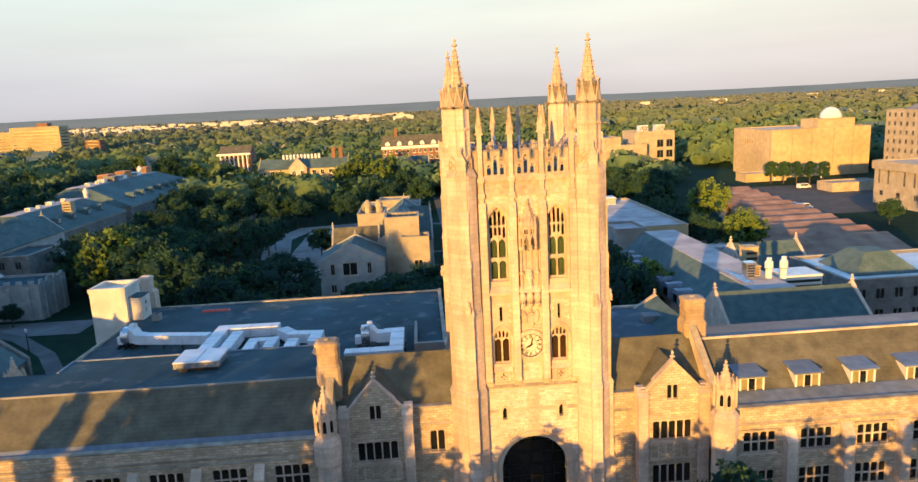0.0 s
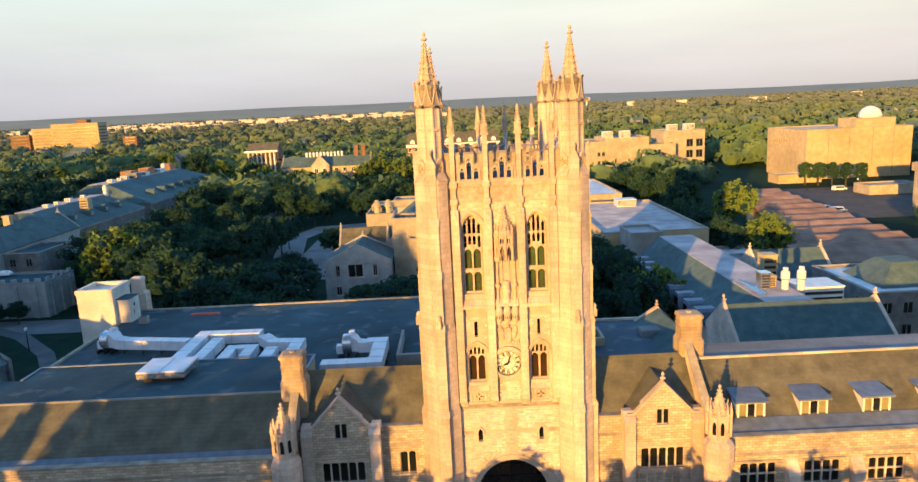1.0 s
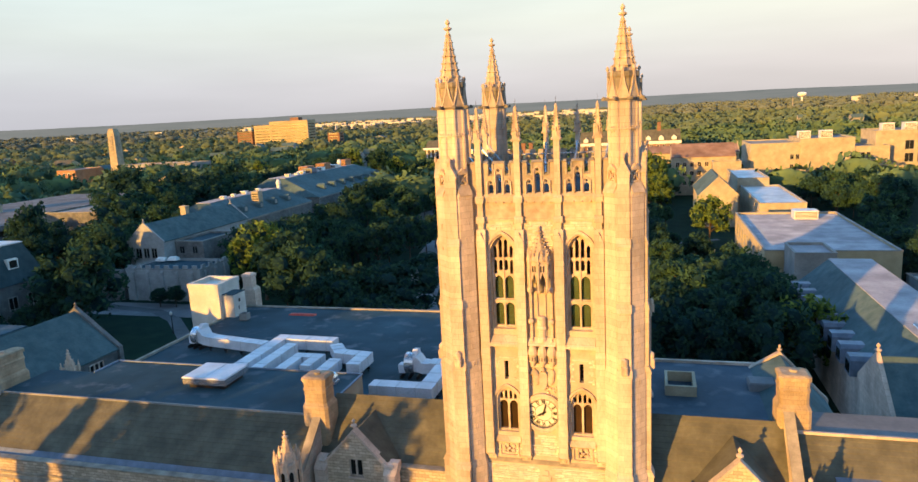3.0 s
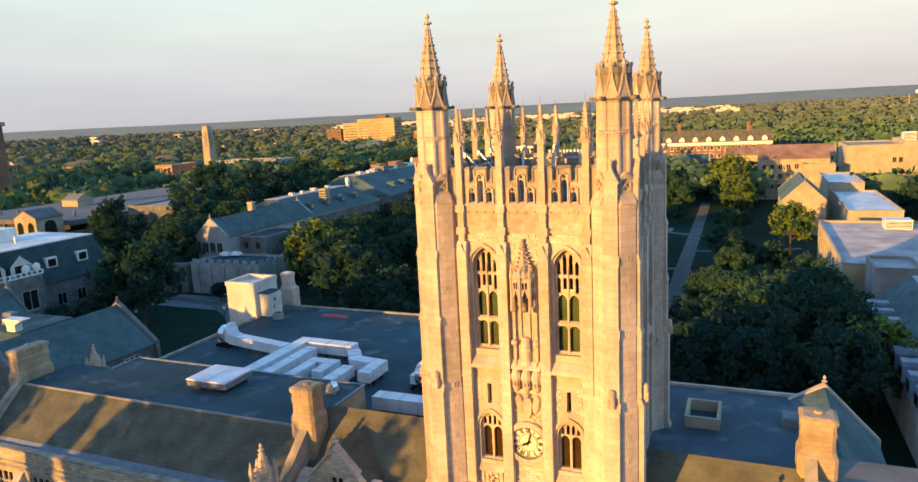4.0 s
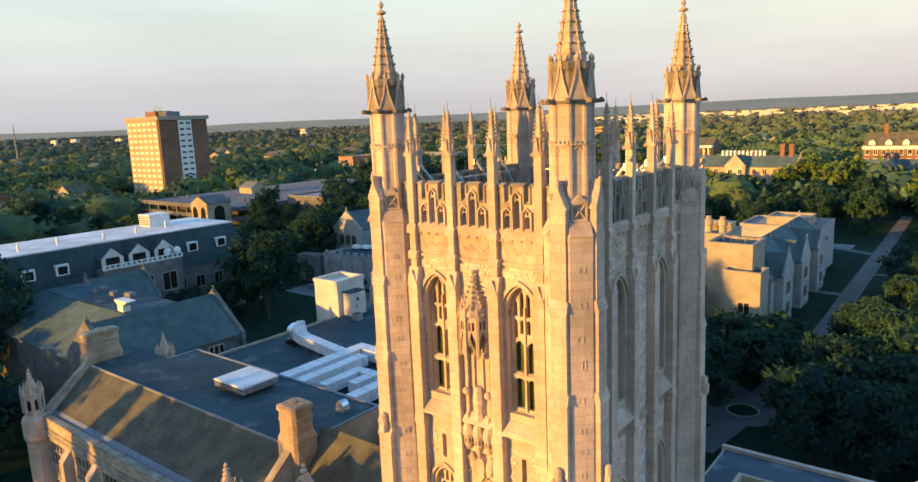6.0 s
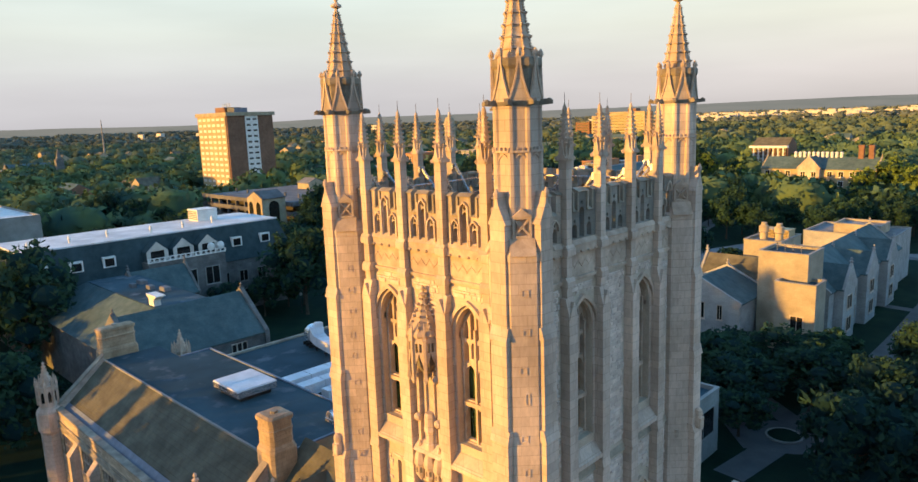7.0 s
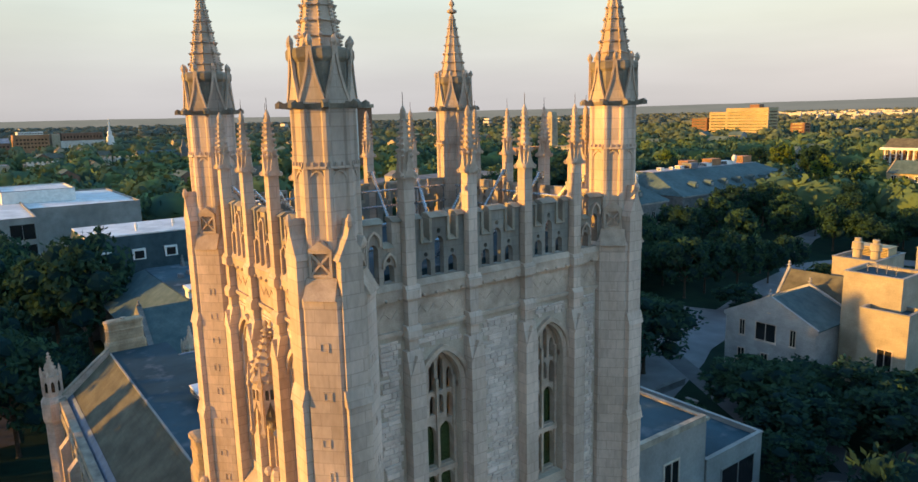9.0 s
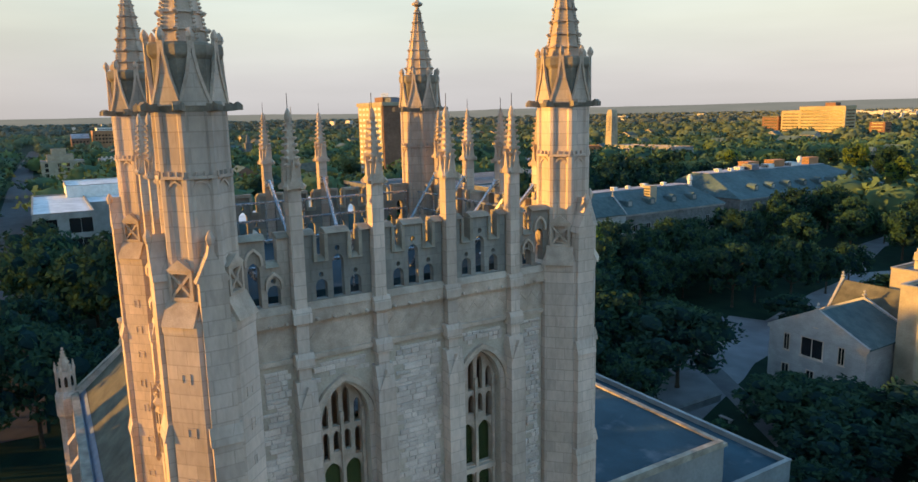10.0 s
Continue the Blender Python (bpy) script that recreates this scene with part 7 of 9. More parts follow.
# western slate ranges, low crenellated hall
def hipped_range(label, x0, x1, y0, y1, eave, top, f0, f1, g0, g1):
    """A stone range whose slate slopes rise to a narrow flat ridge deck."""
    ob = thing("slate_range", label, "building", group="western slate ranges")
    bm = bmesh.new()
    box(bm, x0, x1, y0, y1, 0, eave)
    part("wall", bm, GREY_STONE, ob)
    bm = bmesh.new()
    loft(bm, [rect(x0 - 0.4, x1 + 0.4, y0 - 0.4, y1 + 0.4, eave), rect(f0, f1, g0, g1, top)])
    part("roof", bm, BLUE_SLATE, ob)
    bm = bmesh.new()
    box(bm, f0 - 0.1, f1 + 0.1, g0 - 0.1, g1 + 0.1, top + 0.004, top + 0.14)
    part("flat_roof", bm, LILAC_ROOF, ob, "pale ridge deck")
    bm = bmesh.new()
    box(bm, x1, x1 + 0.35, y0, y1, eave - 0.5, eave - 0.02)
    part("string_course", bm, CONCRETE, ob)
    m = wall_frame((x1, (y0 + y1) / 2, 0), 90)
    h = (y1 - y0) / 2
    window_grid(ob, m, spaced(-h, h, round(h / 2.4)), [1.8, 6.0], 1.6, 2.2, CONCRETE, DARK_GLASS)
    window_grid(ob, wall_frame(((x0 + x1) / 2, y0, 0), 0), [-6.0, -2.0, 2.0, 6.0], [1.8, 6.0], 1.7, 2.2, CONCRETE, DARK_GLASS)
    run = (x1 + 0.4 - f1) / (top - eave)
    for y in spaced(g0 + 2, g1 - 2, max(3, round((g1 - g0) / 9))):
        x, z = x1 + 0.4 - run * 1.6, eave + 1.6
        bm = bmesh.new()
        loft(bm, [[(a, y - 1.0, z), (a, y + 1.0, z), (a, y + 1.0, z + 1.5), (a, y, z + 2.1), (a, y - 1.0, z + 1.5)] for a in (x - 2.6, x + 0.6)])
        d = part("dormer", bm, BLUE_SLATE, ob)
        bm = bmesh.new()
        plate(bm, square(-0.62, 0.62, 0.25, 1.4), [], 0, 0.05, wall_frame((x + 0.6, y, z), 90))
        part("pane", bm, CONCRETE, d)
    return ob


ws = thing("slate_range", "gabled pale stone range end with blue-grey slate roof", "building", group="western slate ranges")
gabled_block(ws, -106.0, -96.0, 150.0, 186.0, 11.2, 15.6, "y", PALE_STONE, BLUE_SLATE)
window_grid(ws, wall_frame((-101.0, 150.0, 0), 0), [-2.2, 0.0, 2.2], [7.2], 1.7, 2.6, CONCRETE, DARK_GLASS)
window_grid(ws, wall_frame((-101.0, 150.0, 0), 0), [-3.2, 0.0, 3.2], [2.0], 1.7, 2.2, CONCRETE, DARK_GLASS)
window_grid(ws, wall_frame((-101.0, 150.0, 0), 0), [0.0], [12.2], 0.8, 1.3, CONCRETE, DARK_GLASS)
hipped_range("long stone range with blue slate slopes and pale ridge deck", -119.0, -96.4, 178.0, 226.0, 11.0, 16.0, -111.0, -106.5, 184.0, 222.0)
hipped_range("long stone range with hipped blue slate roof and rooftop coolers", -133.0, -98.5, 236.0, 316.0, 11.0, 17.4, -122.0, -115.0, 242.0, 306.0)
for k, (x, y) in enumerate(((-119.5, 268.0), (-119.0, 282.0), (-118.5, 302.0))):
    roof_box("orange slatted wooden cooler on the slate range", x - 2.0, x + 2.0, y - 3.0, y + 3.0, 17.54, 20.0, ORANGE_WALL)
for x, y, z, w in ((-108.0, 193.0, 16.14, 0.7), (-108.5, 199.0, 16.14, 0.5), (-109.0, 206.0, 16.14, 0.8), (-109.0, 214.0, 16.14, 0.6), (-118.0, 250.0, 17.54, 0.9), (-117.5, 256.0, 17.54, 0.7), (-118.0, 261.0, 17.54, 1.2), (-117.5, 276.0, 17.54, 1.6), (-117.5, 289.0, 17.54, 1.8)):
    roof_box("small white rooftop unit on the slate range", x - w, x + w, y - w, y + w, z, z + 0.6 + w * 0.4, WHITE_PAINT)
roof_box("tan chimney box on the slate range", -101.9, -99.5, 198.5, 201.0, 13.0, 17.6, STUCCO)
roof_box("dark rooftop unit on the slate range", -118.5, -114.5, 263.0, 267.0, 17.54, 19.4, LEAD)
round_vent("roof_stack", "white rooftop exhaust stack on a slate range", -117.4, 294.5, 17.54, 0.9, 3.2, WHITE_PAINT)
round_vent("roof_stack", "white rooftop exhaust stack on a slate range", -106.0, 222.0, 15.6, 0.8, 3.4, WHITE_PAINT)
sa = thing("range_annex", "flat-roofed pale stone annex beside the slate range", "building")
flat_block(sa, -95.9, -88.0, 154.0, 168.0, 10.6, GREY_STONE, MEMBRANE)
window_grid(sa, wall_frame((-92.0, 154.0, 0), 0), [-2.0, 1.6], [7.6], 1.5, 1.9, GREY_STONE, DARK_GLASS)
sc = thing("brick_chimney", "small pale chimney on the slate range", "chimney")
bm = bmesh.new()
loft(bm, [rect(-102.8, -101.2, 166.2, 167.6, 12.0), rect(-102.8, -101.2, 166.2, 167.6, 17.2), rect(-102.95, -101.05, 166.05, 167.75, 17.3), rect(-102.95, -101.05, 166.05, 167.75, 17.7)])
part("shaft", bm, STUCCO, sc)
for k in range(2):
    uc = thing("covered_unit", "white curved cover over a roof unit", "roof unit", group="covered roof units", at=(-94.5 + 2.6 * k, 147.0 + 0.8 * k, 7.4))
    bm = bmesh.new()
    loft(bm, [[(x, 0.9 * math.cos(a), 0.9 * math.sin(a) * f) for a in (0, 0.5, 1.0, 1.57, 2.1, 2.6, 3.14)] for x, f in ((-1.2, 0.7), (-0.8, 1.0), (0.8, 1.0), (1.2, 0.7))])
    part("cover", bm, WHITE_PAINT, uc)
cren = thing("crenellated_hall", "low pale stone hall with battlements and a dark flat roof", "building")
flat_block(cren, -98.0, -78.5, 139.0, 149.8, 7.2, PALE_STONE, MEMBRANE)
for yaw, ox, oy, half in ((0, -88.25, 139.0, 9.6), (90, -78.5, 144.4, 5.2)):
    m = wall_frame((ox, oy, 0), yaw)
    for u in spaced(-half, half, round(half / 1.2)):
        bm = bmesh.new()
        plate(bm, square(u - 0.55, u + 0.55, 7.36, 8.1), [], -0.35, 0.05, m)
        part("merlon", bm, PALE_STONE, cren)
    for u in spaced(-half, half, round(half / 1.9)):
        bm = bmesh.new()
        plate(bm, square(u - 0.3, u + 0.3, 0, 6.4), [], 0, 0.4, m)
        weathering(bm, m, u - 0.33, u + 0.33, 6.4, 6.9, 0.42, 0.03)
        part("pilaster", bm, PALE_STONE, cren)
portal = thing("stone_portal", "pale stone gateway with a dark archway", "gate")
bm = bmesh.new()
plate(bm, square(-3.5, 3.5, 0, 6.6), [arch(-1.4, 1.4, 0.02, 2.6, 4.2)], -3.0, 0, wall_frame((-102.5, 138.0, 0), 10))
part("wall", bm, GREY_STONE, portal)

# mansard hall with white roof
mh = thing("mansard_hall", "long stone hall with blue slate mansard and white flat roof", "building")
bm = bmesh.new()
box(bm, -119.0, -98.4, 66.0, 118.5, 0, 10.6)
part("wall", bm, GREY_STONE, mh)
bm = bmesh.new()
loft(bm, [rect(-119.3, -98.1, 65.7, 118.8, 10.6), rect(-117.0, -100.6, 67.4, 116.5, 17.7)])
part("roof", bm, DARK_SLATE, mh)
bm = bmesh.new()
box(bm, -117.1, -100.5, 67.3, 116.6, 17.704, 17.95)
part("flat_roof", bm, WHITE_ROOF, mh, "white membrane roof")
m = wall_frame((-98.4, 92.0, 0), 90)
window_grid(mh, m, spaced(-25, 25, 12), [2.0, 6.0], 2.0, 2.4, CONCRETE, DARK_GLASS)
for y in (70.0, 75.5, 81.0, 106.0, 112.5):
    bm = bmesh.new()
    box(bm, -101.6, -98.9, y - 1.1, y + 1.1, 13.4, 15.3)
    d = part("dormer", bm, WHITE_PAINT, mh)
    bm = bmesh.new()
    plate(bm, square(-0.8, 0.8, 13.6, 15.0), [], 0.0, 0.04, wall_frame((-98.9, y, 0), 90))
    part("pane", bm, DARK_GLASS, d)
bm = bmesh.new()
box(bm, -98.6, -95.6, 86.5, 101.5, 0, 13.4)
part("centre_bay", bm, GREY_STONE, mh)
for y in (89.0, 94.0, 99.0):
    bm = bmesh.new()
    loft(bm, [[(x, y - 2.0, 12.6), (x, y + 2.0, 12.6), (x, y + 2.0, 15.2), (x, y, 17.0), (x, y - 2.0, 15.2)] for x in (-103, -97.4)])
    d = part("gabled_dormer", bm, DARK_SLATE, mh)
    bm = bmesh.new()
    plate(bm, [(-2.0, 12.6), (2.0, 12.6), (2.0, 15.2), (0, 17.0), (-2.0, 15.2)], [square(-1.3, 1.3, 13.5, 15.3)], 0.0, 0.18, wall_frame((-97.4, y, 0), 90))
    part("gable_front", bm, PALE_STUCCO, d, "pale gable front")
    bm = bmesh.new()
    plate(bm, square(-1.3, 1.3, 13.5, 15.3), [], 0, 0.05, wall_frame((-97.4, y, 0), 90))
    part("pane", bm, DARK_GLASS, d)
window_grid(mh, wall_frame((-95.6, 94.0, 0), 90), [-4.6, 0.0, 4.6], [2.0, 7.4], 3.0, 3.6, CONCRETE, DARK_GLASS)
bm = bmesh.new()
box(bm, -96.0, -95.4, 86.4, 101.6, 13.4, 13.55)
box(bm, -95.85, -95.55, 86.4, 101.6, 14.1, 14.25)
for k in range(16):
    box(bm, -95.8, -95.6, 86.5 + k, 86.75 + k, 13.55, 14.1)
part("balustrade", bm, WHITE_PAINT, mh, "white balustrade on the centre bay")
for y in (99.2, 101.2):
    dish = thing("white_dish", "round white dish behind the balustrade", "dish", group="dishes on the mansard hall", at=(-96.6, y, 14.1))
    bm = bmesh.new()
    octagon(bm, [(0.05, -0.35), (0.55, -0.3), (0.8, 0.0), (0.55, 0.3), (0.05, 0.35)], 0, 0, Matrix.Translation((0, 0, 0.5)) @ Matrix.Rotation(radians(90), 4, "Y"), 16)
    part("shell", bm, WHITE_PAINT, dish, smooth=True)
    bm = bmesh.new()
    box(bm, -0.08, 0.08, -0.08, 0.08, -0.7, -0.2)
    part("post", bm, GALV, dish)
roof_box("white rooftop penthouse box", -115.0, -110.5, 103.5, 108.0, 17.95, 20.4, WHITE_PAINT)
for k in range(6):
    round_vent("roof_stack", "small pale roof vent pipe", -103.0 - 1.5 * (k % 3), 69.5 + 7.0 * k, 17.95, 0.28, 1.4, WHITE_PAINT)

# car park deck, tower block, chapel, hotel
gar = thing("parking_deck", "long concrete parking deck with open storeys", "garage")
for z in (2.6, 5.8, 9.0, 12.2):
    bm = bmesh.new()
    box(bm, -222, -160, 158, 250, z, z + 0.5)
    box(bm, -222, -160, 157.6, 158.0, z - 0.3, z + 1.1)
    box(bm, -160.0, -159.6, 158, 250, z - 0.3, z + 1.1)
    part("deck_slab", bm, DECK_CONCRETE, gar)
for k in range(10):
    bm = bmesh.new()
    box(bm, -221.5 + 6.2 * k, -220.8 + 6.2 * k, 157.7, 158.6, 0, 12.2)
    part("column", bm, DECK_CONCRETE, gar)
for k in range(7):
    bm = bmesh.new()
    box(bm, -219.0 + 8.8 * k, -218.4 + 8.8 * k, 170.0, 170.6, 12.7, 14.2)
    part("light_post", bm, DECK_CONCRETE, gar)
# added black fill stands in for the shade between the open storeys
bm = bmesh.new()
box(bm, -220, -162, 164, 248, 0, 12.0)
part("core", bm, BLACK, gar)
gabled_block(gar, -172.0, -163.0, 149.0, 157.5, 15.0, 17.4, "y", STUCCO, DECK_CONCRETE, False)
bm = bmesh.new()
for u in (-2.2, 2.2):
    plate(bm, arch(u - 1.2, u + 1.2, 2.0, 12.4, 14.0), [], 0.02, 0.12, wall_frame((-167.5, 149.0, 0), 0))
plate(bm, arch(-1.8, 1.8, 2.0, 12.4, 14.2), [], 0.02, 0.12, wall_frame((-163.0, 153.2, 0), 90))
part("arched_opening", bm, DARK_GLASS, gar)
gabled_block(gar, -206.0, -198.0, 190.0, 197.0, 15.0, 17.0, "x", STUCCO, PALE_ROOF, False)
dk = thing("brown_roof_hall", "tan hall with a wide brown flat roof and small skylights", "building")
# grey wall colour replaces tan to imitate tree shade on this hall
flat_block(dk, -158.0, -139.0, 176.0, 205.0, 15.0, GREY_STONE, CONCRETE)
window_grid(dk, wall_frame((-139.0, 188.0, 0), 90), spaced(-15, 15, 7), [3.4, 7.4, 11.2], 3.4, 1.8, GREY_STONE, DARK_GLASS)
hr = thing("residence_tower", "thirteen-storey residence tower of tan and red brick with white panels", "tower block")
bm = bmesh.new()
box(bm, -356.0, -322.0, 223.0, 251.0, 0, 44.0)
part("wall", bm, BRICK_RED, hr)
bm = bmesh.new()
box(bm, -357.0, -321.0, 222.0, 252.0, 44.0, 46.0)
part("cornice", bm, STUCCO, hr)
bm = bmesh.new()
box(bm, -355.6, -323.2, 222.5, 223.0, 3, 43.9)
part("front_panel", bm, TAN_BRICK, hr)
bm = bmesh.new()
box(bm, -322.0, -321.6, 233.6, 241.4, 3, 43.9)
part("white_panel", bm, WHITE_PAINT, hr)
window_grid(hr, wall_frame((-339.4, 222.5, 0), 0), spaced(-16, 16, 6), [4.2 + 3.1 * k for k in range(13)], 3.6, 1.7, STUCCO, WHITE_PAINT)
window_grid(hr, wall_frame((-321.6, 237.5, 0), 90), [-1.9, 1.9], [4.2 + 3.1 * k for k in range(13)], 2.6, 1.3, WHITE_PAINT, DARK_GLASS)
flat_block(hr, -348.0, -337.0, 230.0, 240.0, 49.0, BRICK_RED, CONCRETE, z0=46.0)
roof_box("grey louvred plant box on the residence tower", -336.0, -328.0, 231.0, 239.0, 46.0, 48.6, LEAD)
for k in range(5):
    bm = bmesh.new()
    rod(bm, (-346 + 2.0 * k, 234, 48.7), (-346 + 2.0 * k, 234, 51.5), 0.2)
    part("antenna", bm, GALV, hr)
ct = thing("chapel_tower", "slender pale modern chapel tower", "tower")
bm = bmesh.new()
loft(bm, [rect(-360.4, -353.4, 426.4, 433.4, 0), rect(-359.7, -354.1, 427, 432.8, 37), rect(-359.0, -354.8, 427.6, 432.2, 40)])
part("shaft", bm, STUCCO, ct)
bm = bmesh.new()
plate(bm, square(-1.2, 1.2, 24, 35), [], 0, 0.4, wall_frame((-356.9, 426.9, 0), 0))
plate(bm, square(-1.2, 1.2, 24, 35), [], 0, 0.4, wall_frame((-353.9, 430, 0), 90))
part("louvre", bm, COPING, ct)
for label, x0, x1, y0, y1, z, wall, roof, n in (("long low college building with pale roof", -334, -276, 410, 426, 15, CONCRETE, LILAC_ROOF, 14), ("low orange brick college building", -386, -370, 404, 430, 13, ORANGE_WALL, LILAC_ROOF, 4),
                                               ("low flat pale college building", -400, -330, 330, 350, 8, CONCRETE, LILAC_ROOF, 14)):
    o = thing("college_building", label, "building", group="western college buildings")
    flat_block(o, x0, x1, y0, y1, z, wall, roof)
    h = (x1 - x0) / 2
    window_grid(o, wall_frame(((x0 + x1) / 2, y0, 0), 0), spaced(-h, h, n), [3.0], 1.8, z - 5.0, WHITE_PAINT, DARK_GLASS)
ho = thing("brick_hospital", "large stepped orange brick block far beyond the trees", "building")
for x0, x1, y0, y1, z, mat in ((-606, -580, 966, 985, 28, BRICK_RED), (-572, -543, 960, 985, 36, TAN_BRICK), (-542, -478, 955, 980, 41, TAN_BRICK), (-510, -496, 962, 974, 45.5, BRICK_RED), (-449, -430, 960, 975, 20, BRICK_RED)):
    flat_block(ho, x0, x1, y0, y1, z, mat, CONCRETE)
    window_grid(ho, wall_frame(((x0 + x1) / 2, y0, 0), 0), [0.0], [5 + 4.2 * k for k in range(int(z / 4.6))], (x1 - x0) - 5, 1.9, mat, DARK_GLASS)
    window_grid(ho, wall_frame((x1, (y0 + y1) / 2, 0), 90), [0.0], [5 + 4.2 * k for k in range(int(z / 4.6))], (y1 - y0) - 5, 1.9, mat, DARK_GLASS)

# white-roofed block and street to the west
wk = thing("white_roof_block", "modern grey block with bright white roof and dark glazing", "building")
flat_block(wk, -240.0, -181.5, 52.0, 67.0, 13.5, CONCRETE, WHITE_ROOF)
flat_block(wk, -262.0, -205.0, 67.0, 98.0, 13.4, CONCRETE, WHITE_ROOF)
flat_block(wk, -256.0, -229.0, 62.0, 83.0, 17.0, WHITE_PAINT, WHITE_ROOF, z0=13.0)
window_grid(wk, wall_frame((-181.5, 59.5, 0), 90), [-4.6, 4.0], [2.0, 7.6], 6.0, 4.4, CONCRETE, DARK_GLASS)
window_grid(wk, wall_frame((-210.75, 52.0, 0), 0), spaced(-28, 28, 5), [2.0, 7.6], 9.0, 4.4, CONCRETE, DARK_GLASS)
sb = thing("stepped_cream_block", "cream stone block with a stepped top", "building")
flat_block(sb, -531.0, -506.0, 56.0, 82.0, 12.5, STUCCO, CONCRETE)
flat_block(sb, -527.0, -509.0, 60.0, 76.0, 16.5, STUCCO, CONCRETE, z0=12.0)
flat_block(sb, -524.0, -513.0, 63.0, 72.0, 20.5, STUCCO, CONCRETE, z0=16.0)
window_grid(sb, wall_frame((-506.0, 69.0, 0), 90), [-9.6, -2.0, 3.2, 10.0], [1.6, 5.2, 8.6], 2.2, 2.7, STUCCO, DARK_GLASS)
def stone_row(x, y0, y1, top, n):
    """A terrace of pale stone bays with raised parapet ends over a darker ground storey."""
    o = thing("stone_row", "long pale stone terrace with bowed bays and a broken parapet", "building", group="blocks along the western street")
    flat_block(o, x - 22, x, y0, y1, top - 0.8, GREY_STONE, LEAD)
    step = (y1 - y0) / n
    for k in range(n):
        a, b = y0 + step * k + 0.6, y0 + step * (k + 1) - 0.6
        bm = bmesh.new()
        loft(bm, [[(x + 0.02, a, z), (x + 1.3, a + 1.2, z), (x + 1.3, b - 1.2, z), (x + 0.02, b, z)] for z in (4.2, top)])
        part("bay", bm, PALE_STUCCO, o, "pale stone bay")
        bm = bmesh.new()
        for c in (a + 1.2, b - 1.2):
            box(bm, x - 0.6, x + 1.4, c - 0.7, c + 0.7, top + 0.004, top + 1.3)
        part("merlon", bm, PALE_STUCCO, o)
        window_grid(o, wall_frame((x + 1.3, (a + b) / 2, 0), 90), [-1.0, 1.0], [top - 3.2], 1.1, 1.8, PALE_STUCCO, DARK_GLASS)
        window_grid(o, wall_frame((x, (a + b) / 2, 0), 90), [-2.0, 0.0, 2.0], [1.2], 1.2, 2.0, GREY_STONE, DARK_GLASS)


stone_row(-600.0, 98.0, 125.5, 9.0, 4)
stone_row(-602.0, 131.0, 168.0, 10.4, 5)
stone_row(-596.0, 169.5, 193.0, 10.6, 3)
ob = thing("street_block", "orange brick block with a white glazed top storey", "building", group="blocks along the western street")
flat_block(ob, -1108, -1070, 124.4, 166.4, 26.5, ORANGE_WALL, CONCRETE)
window_grid(ob, wall_frame((-1070, 145.4, 0), 90), spaced(-19, 19, 9), [9.0, 14.0, 19.0], 2.4, 2.2, BRICK_RED, DARK_GLASS)
flat_block(ob, -1104, -1072, 130, 160, 30.6, WHITE_PAINT, WHITE_ROOF, z0=26.0)
window_grid(ob, wall_frame((-1072, 145, 0), 90), spaced(-14.5, 14.5, 9), [27.6], 2.6, 1.7, WHITE_PAINT, DARK_GLASS)
ob = thing("street_block", "red brick block with a pale sloping roof", "building", group="blocks along the western street")
gabled_block(ob, -1096, -1071, 97.0, 120.0, 16.5, 22.8, "y", BRICK_RED, LILAC_ROOF, False)
window_grid(ob, wall_frame((-1071, 108.5, 0), 90), spaced(-11, 11, 5), [5.0, 10.5], 2.4, 2.4, BRICK_RED, DARK_GLASS)
ob = thing("street_block", "long red brick block over a pale ground storey", "building", group="blocks along the western street")
flat_block(ob, -1112, -1071, 180.0, 236.0, 17.0, PALE_STUCCO, CONCRETE)
flat_block(ob, -1110, -1073, 182.0, 234.0, 27.5, BRICK_RED, CONCRETE, z0=16.6)
flat_block(ob, -1106, -1074, 170.0, 180.0, 27.0, STUCCO, CONCRETE)
window_grid(ob, wall_frame((-1073, 208, 0), 90), spaced(-25, 25, 12), [20.5], 2.2, 3.0, BRICK_RED, DARK_GLASS)
cu = thing("stone_church", "long grey stone church with a slim spired tower", "church")
gabled_block(cu, -650.0, -632.0, 188.0, 222.0, 9.0, 14.0, "y", GREY_STONE, BLUE_SLATE)
window_grid(cu, wall_frame((-632.0, 205.0, 0), 90), spaced(-15, 15, 7), [2.5], 1.6, 4.5, STUCCO, DARK_GLASS)
bm = bmesh.new()
loft(bm, [rect(-633, -627, 223, 229, 0), rect(-633, -627, 223, 229, 15.5), rect(-633.4, -626.6, 222.6, 229.4, 15.6), rect(-633.4, -626.6, 222.6, 229.4, 16.2), rect(-632, -628, 224, 228, 16.3), rect(-630.1, -629.9, 225.9, 226.1, 25.5)])
part("tower", bm, GREY_STONE, cu)
st = thing("white_steeple", "white church steeple above the western trees", "steeple", at=(-1010, 232, 0))
bm = bmesh.new()
loft(bm, [rect(-4, 4, -4, 4, 0), rect(-4, 4, -4, 4, 22), rect(-2.6, 2.6, -2.6, 2.6, 22.5), rect(-2.6, 2.6, -2.6, 2.6, 29), rect(-1.6, 1.6, -1.6, 1.6, 30), rect(-0.1, 0.1, -0.1, 0.1, 46)])
part("spire", bm, WHITE_PAINT, st)

